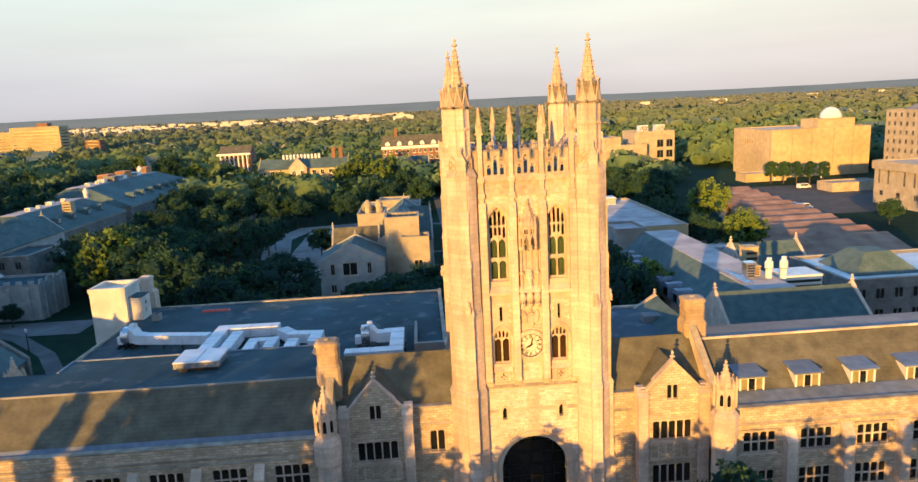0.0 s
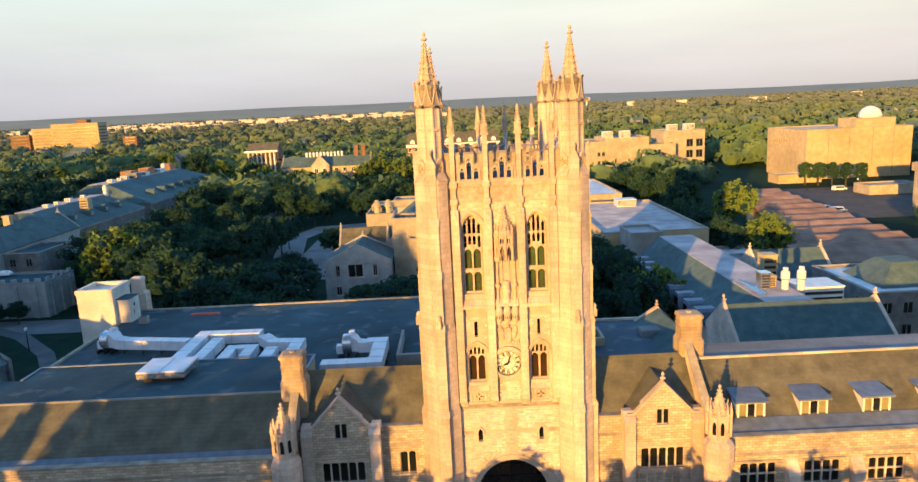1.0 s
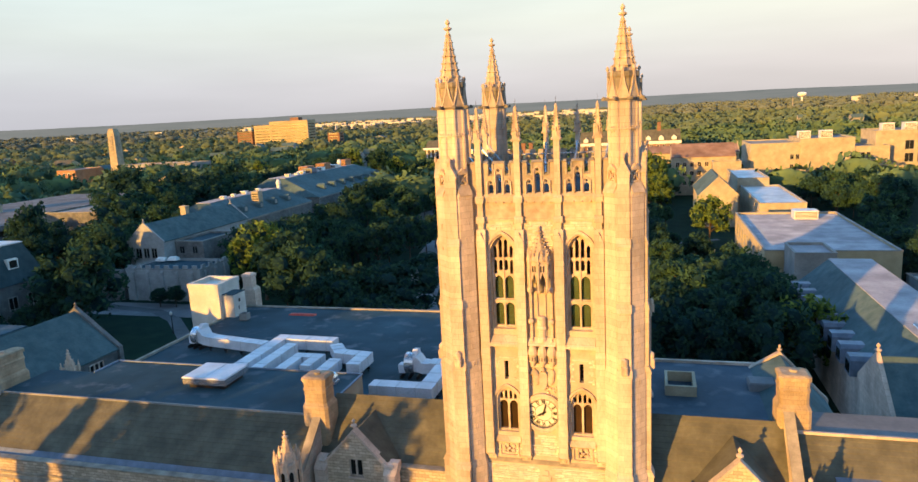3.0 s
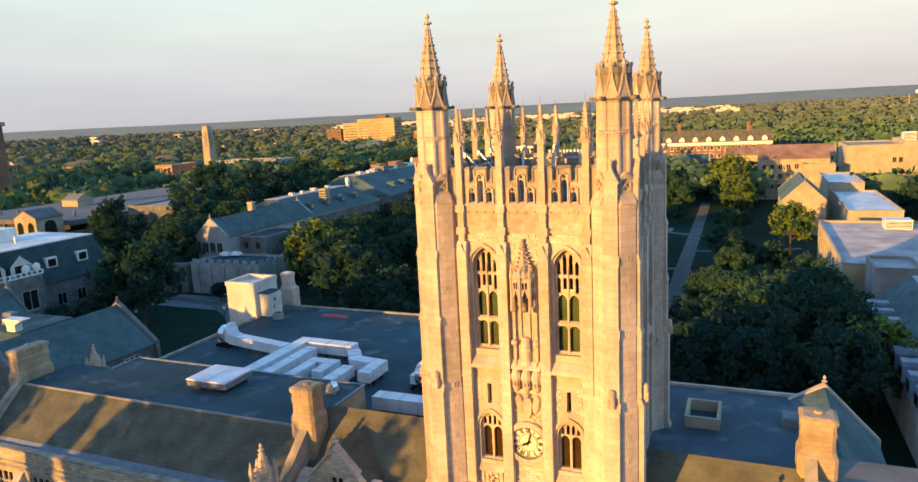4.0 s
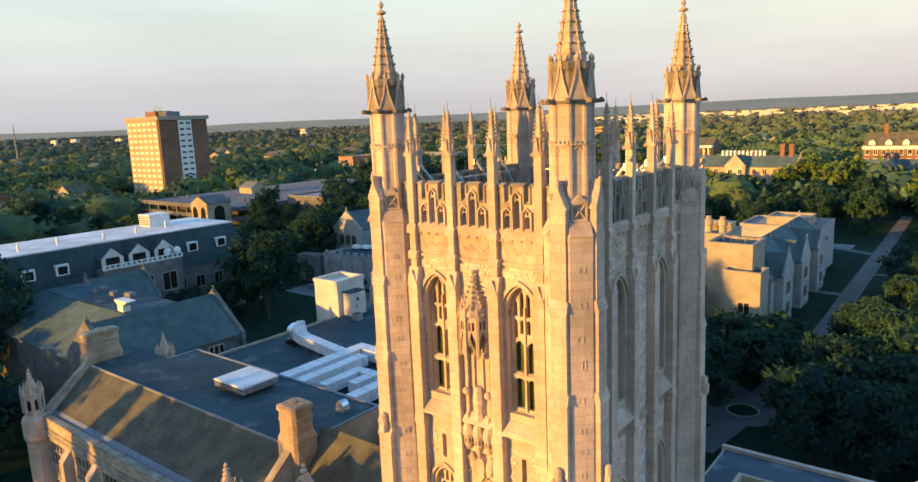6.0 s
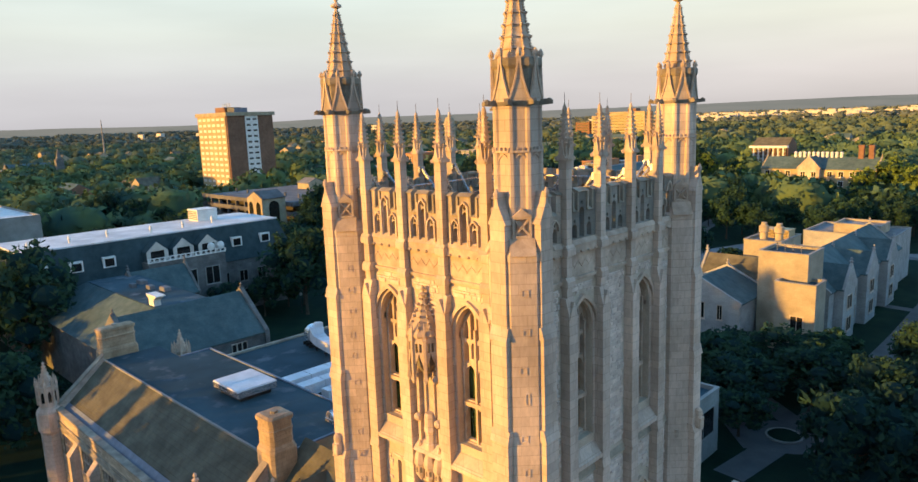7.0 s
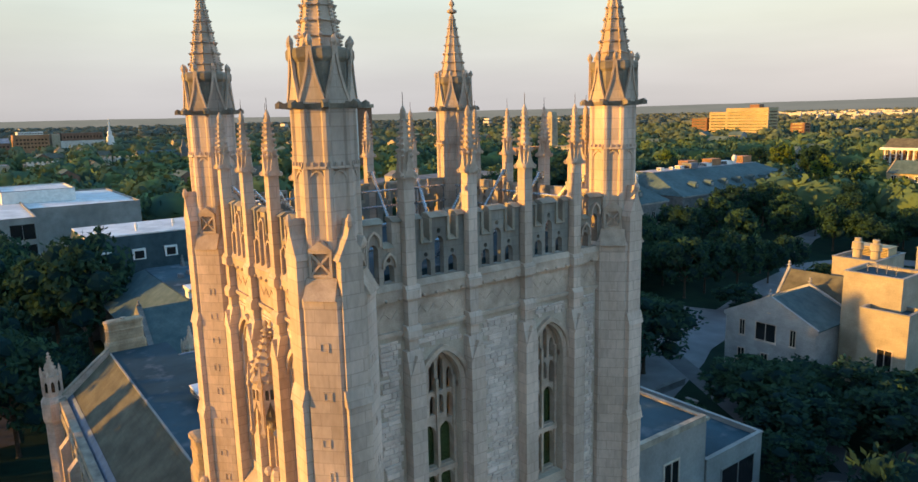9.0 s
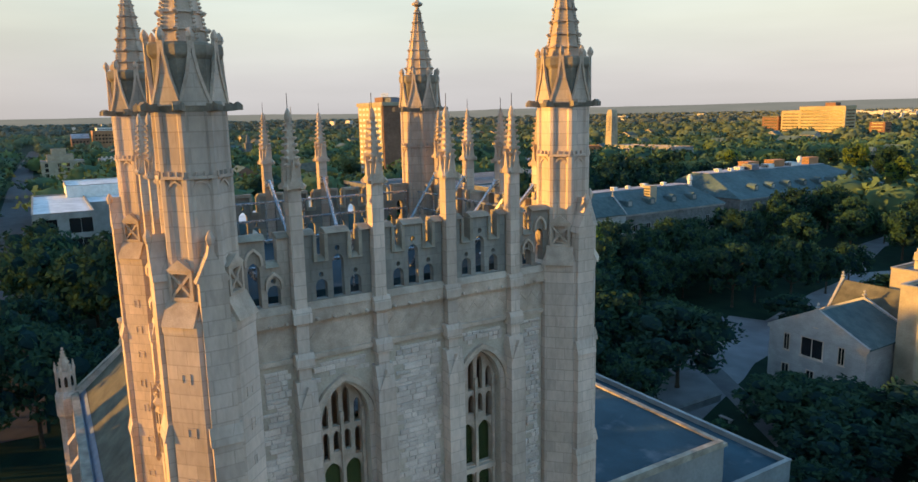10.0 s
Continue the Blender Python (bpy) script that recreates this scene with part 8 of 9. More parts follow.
# paths and roads, 3 cm proud of the lawn
def strip(name, label, pts, wide, mat, z=0.03, kind="structure"):
    bm = bmesh.new()
    left, right = [], []
    for i, p in enumerate(pts):
        a, b = Vector(pts[max(i - 1, 0)]), Vector(pts[min(i + 1, len(pts) - 1)])
        d = (b - a).normalized()
        s = Vector((-d.y, d.x)) * wide / 2
        left.append(bm.verts.new((p[0] + s.x, p[1] + s.y, z)))
        right.append(bm.verts.new((p[0] - s.x, p[1] - s.y, z)))
    for i in range(len(pts) - 1):
        bm.faces.new((left[i], left[i + 1], right[i + 1], right[i]))
    return tagged(part(name, bm, mat), label, "path", kind=kind)


strip("path", "pale concrete walk running north through the lawns", [(5, 104), (7, 120), (8, 145), (8, 165), (7.5, 185), (7, 228), (6, 300)], 3.4, PATH)
ring_bm = bmesh.new()
loft(ring_bm, [ring(28, 4.3, 0.0, 6.2, 116.7), ring(28, 4.3, 0.042, 6.2, 116.7)])
tagged(part("plaza", ring_bm, PATH), "round paved place where the walks meet", "paving", kind="structure")
bed = thing("planting_bed", "round kerbed planting bed in the walk", "planter", at=(6.2, 116.7, 0.042))
bm = bmesh.new()
octagon(bm, [(2.0, 0), (2.0, 0.22), (1.8, 0.22), (1.8, 0.12)], 0, 0, n=28)
part("kerb", bm, CONCRETE, bed)
bm = bmesh.new()
octagon(bm, [(1.8, 0.1), (1.5, 0.3), (0.6, 0.42), (0.05, 0.45)], 0, 0, n=20)
part("planting", bm, GRASS, bed, "dark green planting")
strip("path", "pale concrete walk joining the round place", [(6, 121), (0, 126), (-8, 128)], 3.0, PATH, 0.038)
strip("path", "pale concrete cross walk", [(-9, 184), (1, 183.5), (8, 183)], 2.4, PATH, 0.034)
strip("path", "pale concrete cross walk", [(-6, 235), (7, 228), (20, 226)], 2.4, PATH, 0.034)
strip("path", "pale concrete walk slanting across the lawn", [(8, 165), (20, 190), (28, 184), (36, 190)], 2.0, PATH, 0.034)
strip("path", "pale concrete walk slanting across the lawn", [(8, 205), (20, 205), (34, 212)], 1.8, PATH, 0.034)
strip("path", "pale walk curving behind the rear block", [(5, 112), (-4, 122), (-14, 128), (-24, 134), (-34, 140)], 3.2, PATH, 0.034)
strip("road", "grey service road past the stone hall", [(-26, 118), (-30, 140), (-36, 168), (-42, 190), (-46, 215), (-40, 234), (-26, 236), (0, 236)], 8.0, PAVING, 0.03)
strip("road", "grey drive loop", [(-46, 206), (-56, 222), (-66, 250), (-72, 290)], 6.0, PAVING, 0.034)
strip("plaza", "grey paved plaza by the stone hall", [(-30, 160), (-30, 228)], 16.0, PAVING, 0.026)
strip("plaza", "grey paved court under the trees by the stone hall", [(-22, 119), (-28, 136), (-41, 164)], 9.0, PAVING, 0.022)
strip("path", "pale walk west of the flat roof", [(-52, 92), (-58, 104), (-66, 116), (-76, 126), (-84, 131), (-100, 134)], 2.6, PATH)
strip("plaza", "grey forecourt by the crenellated hall", [(-100, 132.5), (-66, 132)], 9.0, PAVING, 0.028)
strip("road", "grey street running west between the blocks", [(-60, 46), (-600, 44), (-1100, 52)], 13.0, ASPHALT)
strip("road", "asphalt car park by the library", [(108, 240), (215, 236)], 70.0, ASPHALT)
strip("path", "pale front walk before the tower", [(8.9, 58), (8.9, 20)], 6.0, PATH)


def van(x, y, turn, label, kind="van", size=1.0, paint=None):
    ob = thing(kind, label, kind, group="parked vehicles", at=(x, y, 0.03))
    ob.scale = (size, size, size)
    ob.rotation_euler = (0, 0, radians(turn))
    bm = bmesh.new()
    loft(bm, [[(-2.6, s, 0.45), (2.5, s, 0.45), (2.6, s, 1.05), (1.7, s, 1.2), (1.1, s * 0.9, 2.05), (-2.5, s * 0.9, 2.1), (-2.65, s, 1.2)] for s in (-0.98, 0.98)])
    part("body", bm, paint or CAR_PAINT, ob)
    bm = bmesh.new()
    for s in (-1, 1):
        plate(bm, [(-2.2, 1.25), (1.35, 1.25), (1.0, 1.85), (-2.2, 1.85)], [], 0.93, 1.0, Matrix(((1, 0, 0, 0), (0, 0, s, 0), (0, 1, 0, 0), (0, 0, 0, 1))))
    part("side_window", bm, DARK_GLASS, ob)
    for wx in (-1.6, 1.6):
        for s in (-0.95, 0.95):
            bm = bmesh.new()
            octagon(bm, [(0.34, -0.12), (0.36, 0), (0.34, 0.12)], 0, 0, Matrix.Translation((wx, s, 0.36)) @ Matrix.Rotation(radians(90), 4, "X"), 14)
            part("wheel", bm, TYRE, ob)


for k in range(3):
    van(119 + 2.2 * k, 222 - 3.6 * k, 8, "white van parked in the car park")
van(150, 262, 10, "white van parked near the library")
van(-43, 156, 35, "pale car parked on the service road under the trees", "car", 0.72, LEAD)
for k in range(7):
    van(-150 - 9.5 * k - (k % 3) * 2, 50.4 if k % 2 else 39.6, 178 if k % 2 else 2, "pale van parked along the street")
for x, y in ((12, 150), (20, 168), (30, 178), (-18, 210), (-30, 205), (-86, 112), (-70, 118), (26, 150), (14, 215), (140, 266), (158, 264)):
    lp = thing("lamp_post", "dark lamp post with a pale globe", "street lamp", group="campus lamp posts", at=(x, y, 0))
    bm = bmesh.new()
    octagon(bm, [(0.14, 0), (0.09, 0.5), (0.06, 3.6)], 0, 0, n=8)
    part("pole", bm, BLACK, lp)
    bm = bmesh.new()
    octagon(bm, [(0.1, 3.6), (0.24, 3.75), (0.27, 3.95), (0.2, 4.2), (0.04, 4.3)], 0, 0, n=10)
    part("globe", bm, WHITE_PAINT, lp)

# ---- trees ----
rng = np.random.default_rng(11)


def quads_mesh(name, centres, size, out, squash=0.75, even=0.65):
    """Many small leaf blades round the given centres, as one mesh; each is shaded half as its clump, whose outward side is out."""
    n = len(centres)
    a = rng.normal(size=(n, 3))
    a /= np.linalg.norm(a, axis=1)[:, None]
    b = np.cross(a, rng.normal(size=(n, 3)))
    b /= np.linalg.norm(b, axis=1)[:, None]
    b *= -np.sign(np.sum(np.cross(a, b) * out, axis=1))[:, None]
    s = size * rng.uniform(0.6, 1.35, n)[:, None]
    pts = np.stack([centres - a * s, centres + b * s * squash * 0.6, centres + a * s, centres - b * s * squash * 0.6], axis=1).reshape(-1, 3)
    me = bpy.data.meshes.new(name)
    me.vertices.add(4 * n)
    me.loops.add(4 * n)
    me.polygons.add(n)
    me.vertices.foreach_set("co", pts.ravel())
    me.loops.foreach_set("vertex_index", np.arange(4 * n))
    me.polygons.foreach_set("loop_start", np.arange(0, 4 * n, 4))
    me.polygons.foreach_set("use_smooth", np.ones(n, dtype=bool))
    me.update()
    me.validate()
    face = np.cross(a, b)
    face *= np.sign(np.sum(face * out, axis=1))[:, None]
    lit = out * even + face * (1.1 - even)
    lit /= np.linalg.norm(lit, axis=1)[:, None]
    me.normals_split_custom_set_from_vertices(np.repeat(lit, 4, axis=0).tolist())
    return me


def crown_points(lobes, per, rough=0.35):
    out, ways = [], []
    for c, r in lobes:
        d = rng.normal(size=(per, 3))
        d /= np.linalg.norm(d, axis=1)[:, None]
        rad = r * (1 - rough * rng.random(per) ** 2)
        out.append(np.array(c) + d * rad[:, None] * np.array([1, 1, 0.85]))
        ways.append(d)
    return np.concatenate(out), np.concatenate(ways)


def make_tree(height, spread, seed, narrow=False, airy=False, leaves=None):
    """Tapered trunk with limbs and a crown of many leaf clumps, at the origin."""
    random.seed(seed)
    ob = new("tree")
    bm = bmesh.new()
    base = height * 0.32
    loft(bm, [ring(8, 0.34, -0.1), ring(8, 0.24, 0.5), ring(8, 0.19, base), ring(8, 0.10, height * 0.62), ring(8, 0.03, height * 0.85)])
    lobes = []
    count = 15 if not narrow else 11
    for k in range(count):
        a = 2.4 * k + random.uniform(-0.4, 0.4)
        f = (k + 0.5) / count
        reach = spread * (0.30 + 0.55 * math.sin(math.pi * (0.15 + 0.8 * f))) * random.uniform(0.65, 1.0)
        z = height * (0.36 + 0.5 * f) + random.uniform(-0.4, 0.4)
        tip = Vector((reach * math.cos(a), reach * math.sin(a), z))
        root = Vector((0, 0, max(base * 0.8, z - reach * 0.7)))
        q = (tip - root).to_track_quat("Z", "Y").to_matrix().to_4x4()
        loft(bm, [ring(5, 0.085, 0), ring(5, 0.02, (tip - root).length)], Matrix.Translation(root) @ q)
        lobes.append(((tip.x, tip.y, z), spread * random.uniform(0.26, 0.42)))
    lobes.append(((0, 0, height * 0.86), spread * 0.34))
    lobes.append(((0, 0, height * 0.62), spread * 0.5))
    part("trunk", bm, BARK, ob)
    small = []
    for c, r in lobes:
        for _ in range(7):
            d = Vector((random.gauss(0, 1), random.gauss(0, 1), random.gauss(0, 0.8))).normalized() * r * 0.8
            small.append(((c[0] + d.x, c[1] + d.y, c[2] + d.z), r * random.uniform(0.25, 0.45)))
    if airy:
        pts, ways = crown_points(small, 20, 0.6)
    else:
        (p0, w0), (p1, w1) = crown_points(lobes, 60, 0.65), crown_points(small, 12, 0.5)
        pts, ways = np.concatenate([p0, p1]), np.concatenate([w0, w1])
    hub = pts - np.array([0, 0, height * 0.5])
    hub /= np.linalg.norm(hub, axis=1)[:, None]
    ways = ways * 0.6 + hub * 0.5
    ways /= np.linalg.norm(ways, axis=1)[:, None]
    me = quads_mesh("crown", pts, 0.43, ways)
    me.materials.append(leaves or LEAVES)
    crown = new("crown", me)
    crown.parent = ob
    if airy:
        return ob
    # added solid cores stop light; their dark leaf colour stands for inner shade
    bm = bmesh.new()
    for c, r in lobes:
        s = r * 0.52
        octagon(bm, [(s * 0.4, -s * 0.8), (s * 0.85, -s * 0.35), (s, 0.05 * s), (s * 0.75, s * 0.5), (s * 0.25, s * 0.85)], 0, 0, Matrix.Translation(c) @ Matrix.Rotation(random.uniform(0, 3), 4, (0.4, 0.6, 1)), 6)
    part("inner_foliage", bm, INNER_SHADE, crown)
    return ob


KINDS = [make_tree(12.5, 5.6, 1), make_tree(11.0, 5.0, 2), make_tree(14.0, 6.0, 3), make_tree(9.5, 4.2, 4), make_tree(9.0, 2.4, 5, True), make_tree(14.0, 6.2, 6, airy=True), make_tree(12.5, 5.6, 7, airy=True), make_tree(13.0, 5.4, 8, leaves=SUNLIT_LEAVES)]
NAMES = ["broad full-crowned green shade tree", "rounded green campus tree", "tall spreading dark green tree", "small bushy green tree", "narrow upright green tree", "tall open-crowned green tree", "light open-crowned green tree", "full-crowned tree with low sun painted into its leaf colour"]
for ob, nm in zip(KINDS, NAMES):
    tagged(ob, nm + " in summer leaf", "tree", group="campus trees")
KEEP_OUT = [(-43, 65, 53, 110), (-98, -42, 56, 92), (-122, -94, 55, 122), (-100, -76, 124, 152), (-98, -46, 94, 134), (-106, -86, 148, 192), (-23, 5, 134, 220), (34, 68, 74, 197), (56, 90, 88, 112), (68, 125, 126, 232),
            (100, 220, 190, 300), (-135, -95, 146, 326), (-40, -22, 150, 236), (-80, -32, 324, 348), (24, 60, 212, 330), (50, 124, 312, 348), (-226, -135, 142, 256), (-360, -318, 218, 256),
            (-266, -180, 45, 104), (-1300, -96, 36, 51), (-190, -140, 34, 70), (-535, -495, 50, 86), (-655, -600, 182, 240), (-615, -585, 88, 128), (-655, -615, 130, 180), (-1110, -1050, 118, 162), (-1235, -1180, 86, 122), (-1265, -1215, 200, 280), (3.5, 12, 100, 305), (130, 205, 286, 350), (-137, -110, 460, 485), (-24, 60, 345, 418), (-375, -326, 50, 78), (-362, -265, 420, 450), (-425, -325, 325, 435), (-630, -424, 930, 1002), (-497, -400, 52, 88), (-588, -500, 92, 180), (-1065, -1000, 92, 170)]


def free(x, y, pad):
    return all(not (a - pad < x < b + pad and c - pad < y < d + pad) for a, b, c, d in KEEP_OUT)


PLACED = []


def plant(x, y, kind, scale, check=True, tall=1.0):
    """Sets a copy of a tree; the first of each kind is the original itself."""
    r = 4.2 * scale * (0.5 if kind == 4 else 1)
    if check and not free(x, y, r * 0.55):
        return False
    if check and any((x - a) ** 2 + (y - b) ** 2 < (0.62 * (r + c)) ** 2 for a, b, c in PLACED):
        return False
    PLACED.append((x, y, r))
    m = Matrix.Translation((x, y, 0)) @ Matrix.Rotation(random.uniform(0, 6.28), 4, "Z") @ Matrix.Diagonal((scale, scale, scale * tall, 1))
    if kind in USED:
        copy_thing(KINDS[kind], m @ Matrix.Diagonal((*[1 / v for v in KINDS[kind].scale], 1)))
    else:
        USED.add(kind)
        KINDS[kind].matrix_basis = m
    return True


USED = set()
random.seed(21)
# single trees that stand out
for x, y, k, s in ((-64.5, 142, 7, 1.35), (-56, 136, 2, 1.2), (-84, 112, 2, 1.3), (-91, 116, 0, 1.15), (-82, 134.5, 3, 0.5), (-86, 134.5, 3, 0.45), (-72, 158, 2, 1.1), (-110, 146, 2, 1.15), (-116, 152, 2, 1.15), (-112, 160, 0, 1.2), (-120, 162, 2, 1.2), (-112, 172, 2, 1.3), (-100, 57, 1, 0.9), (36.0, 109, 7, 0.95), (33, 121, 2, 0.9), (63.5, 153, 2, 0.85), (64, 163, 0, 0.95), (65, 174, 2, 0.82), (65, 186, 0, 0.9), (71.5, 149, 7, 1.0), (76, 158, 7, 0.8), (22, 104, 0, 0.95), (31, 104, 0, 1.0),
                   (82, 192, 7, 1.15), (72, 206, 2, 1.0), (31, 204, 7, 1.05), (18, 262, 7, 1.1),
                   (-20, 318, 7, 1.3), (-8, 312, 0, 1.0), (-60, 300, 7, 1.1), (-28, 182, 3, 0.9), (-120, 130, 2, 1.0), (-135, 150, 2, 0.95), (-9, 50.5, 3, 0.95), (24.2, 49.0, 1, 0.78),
                   (16.5, 104, 0, 1.0), (17, 115, 2, 0.9), (14, 124, 1, 0.85), (23, 112, 0, 1.0),
                   (20, 132, 0, 0.95), (27, 126, 2, 1.0), (33, 128, 1, 1.05), (31, 156, 0, 0.8), (15, 158, 3, 0.7), (26, 177, 1, 0.75), (15, 142, 0, 0.8), (24, 145, 1, 0.85), (32, 142, 0, 0.9),
                   (-56, 52, 2, 1.1), (-65, 58.5, 2, 0.62), (-75, 60, 2, 0.6), (-70, 44, 0, 1.25), (-52, 44, 1, 1.1), (-60, 38, 2, 1.2), (-83, 55, 1, 0.75), (-31, 114.5, 2, 0.72), (-22.5, 114, 2, 0.62), (-38, 117, 2, 0.9), (-45, 124, 2, 1.15), (-50, 132, 0, 1.15), (-112, 53.5, 2, 1.3), (-123, 54, 2, 1.35), (-104, 54, 0, 1.35), (-90.5, 65, 2, 1.5), (-97, 61, 0, 1.35)):
    if s:
        plant(x, y, k, s, check=False)
for x in (147.5, 151.5, 155.5, 159.5, 163.5):
    plant(x, 283 - (x - 147.5) * 0.7, 4, 1.12, check=False)
# low wide trees round the walks before the stone hall, and one by the drive
for x, y, k, s, t in ((-10.5, 126.0, 1, 1.0, 0.62), (-5.0, 124.0, 1, 1.15, 0.66), (-0.5, 119.5, 0, 1.0, 0.6), (2.2, 113.5, 1, 0.75, 0.7), (0.5, 133.0, 0, 1.05, 0.62), (-6.5, 132.5, 1, 0.95, 0.62), (5.5, 128.0, 1, 1.1, 0.68), (-13.0, 133.5, 3, 1.0, 0.55), (5.0, 138.0, 3, 1.1, 0.7),
                      (-27.0, 127.5, 2, 1.25, 0.7), (-34.0, 132.5, 0, 1.1, 0.75), (-27.5, 119.5, 1, 0.9, 0.8), (-36.0, 166.0, 1, 0.9, 0.55), (-12.0, 117.0, 3, 0.6, 0.6), (-38.5, 124.0, 2, 1.1, 0.8)):
    plant(x, y, k, s, check=False, tall=t)
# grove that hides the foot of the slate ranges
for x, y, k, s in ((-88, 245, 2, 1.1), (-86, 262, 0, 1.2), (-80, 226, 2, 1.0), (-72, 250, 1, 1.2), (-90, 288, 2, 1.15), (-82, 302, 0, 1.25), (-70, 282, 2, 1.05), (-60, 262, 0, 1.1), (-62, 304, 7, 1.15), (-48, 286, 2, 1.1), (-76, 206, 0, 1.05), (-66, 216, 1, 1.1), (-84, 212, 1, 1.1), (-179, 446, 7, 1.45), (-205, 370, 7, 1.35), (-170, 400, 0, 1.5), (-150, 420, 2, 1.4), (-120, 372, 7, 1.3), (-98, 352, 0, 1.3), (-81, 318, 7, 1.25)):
    plant(x, y, k, s, check=False)
# clumps and belts, thick enough to close
for x0, x1, y0, y1, n, lo, hi in ((-92, -42, 108, 200, 70, 0.75, 1.05), (10, 36, 96, 150, 30, 0.8, 1.1), (10, 36, 150, 240, 16, 0.55, 0.8), (-96, -24, 236, 322, 60, 0.75, 1.05), (-22, 30, 240, 345, 34, 0.7, 1.0),
                                  (66, 130, 232, 312, 40, 0.8, 1.1), (68, 100, 150, 235, 8, 0.8, 1.0), (-180, -122, 60, 205, 60, 0.8, 1.1), (-92, -64, 92, 112, 3, 0.6, 0.8), 
                                  (-95, -64, 20, 55, 14, 0.9, 1.2), (-190, -95, 6, 32, 30, 0.9, 1.2), (125, 170, 176, 195, 8, 0.6, 0.9)):
    for _ in range(n):
        plant(random.uniform(x0, x1), random.uniform(y0, y1), random.choice((0, 0, 1, 1, 2, 3)), random.uniform(lo, hi))
# trees that crowd the western ranges
for k in range(9):
    plant(-143 + random.uniform(-4, 3), 186 + 9.5 * k, (2, 0)[k % 2], random.uniform(1.35, 1.6), check=False)
for k in range(7):
    plant(-141 + random.uniform(-3, 3), 274 + 10 * k, (2, 0)[k % 2], random.uniform(1.3, 1.55), check=False)
for k in range(7):
    plant(-90 + random.uniform(-2.5, 3.5), 190 + 8 * k, (1, 3)[k % 2], random.uniform(0.62, 0.78), check=False)
    plant(-92 + random.uniform(-2.5, 3.5), 252 + 9.5 * k, (3, 1)[k % 2], random.uniform(0.65, 0.8), check=False)
for x, y in ((-91, 99), (-90, 106), (-92.5, 113)):
    plant(x, y, 1, 0.75, check=False)
for x, y in ((-132, 197), (-136, 275), (-125, 229)):
    plant(x, y, 2, 1.35, check=False)
# trees added out of view, stretched and spaced to shape the shade on the halls
for x, y, k, s, t in ((-78.0, 20, 2, 0.6, 2.17), (-77.9, 9, 2, 0.82, 2.69), (-72.3, 12, 2, 0.82, 2.63), (-72.7, 4, 2, 0.62, 3.19), (-78.7, 4, 2, 0.9, 2.2), (-65.8, 12, 2, 0.75, 2.11), (-65.5, 20, 0, 0.7, 2.37), (-53.0, 16, 4, 0.75, 3.2), (-55.8, 10, 4, 0.7, 3.2), (-47.2, 14, 2, 0.68, 2.41), (-41.1, 22, 0, 0.8, 2.1), (-43.8, 8, 2, 0.8, 2.16), (-35.9, 14, 2, 0.72, 2.29), (-31.6, 22, 0, 0.7, 2.48), (-29.4, 16, 2, 0.62, 2.12), (-23.6, 20, 2, 0.45, 3.38), (-26.8, 12, 2, 0.5, 2.99),
                      (-17, 26, 5, 1.0, 0.85), (-11, 20, 6, 1.1, 0.85), (-4, 29, 6, 1.15, 0.84), (1, 19, 5, 1.05, 0.88), (9, 26, 6, 1.1, 0.88), (14, 18, 5, 1.05, 0.9), (20, 28, 6, 1.1, 0.88), (28, 20, 5, 1.0, 0.98), (35, 27, 6, 1.05, 0.95), (44, 20, 6, 1.05, 0.9), (52, 26, 6, 0.95, 0.86)):
    plant(x, y, k, s, check=False, tall=t)

# tall trees further off that stand above the rest
plant(-141, 155, 2, 1.0, check=False, tall=1.5)
plant(-150, 170, 2, 1.0, check=False)
plant(-146, 167, 0, 1.0, check=False)
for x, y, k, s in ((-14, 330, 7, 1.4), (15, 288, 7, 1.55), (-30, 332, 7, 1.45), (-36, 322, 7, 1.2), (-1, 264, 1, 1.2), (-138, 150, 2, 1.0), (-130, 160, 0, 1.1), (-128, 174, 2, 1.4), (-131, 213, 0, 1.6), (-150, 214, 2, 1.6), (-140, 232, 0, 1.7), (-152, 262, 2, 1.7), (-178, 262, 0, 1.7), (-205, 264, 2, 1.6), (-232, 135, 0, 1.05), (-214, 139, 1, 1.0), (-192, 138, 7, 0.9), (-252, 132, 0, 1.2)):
    plant(x, y, k, s, check=False)

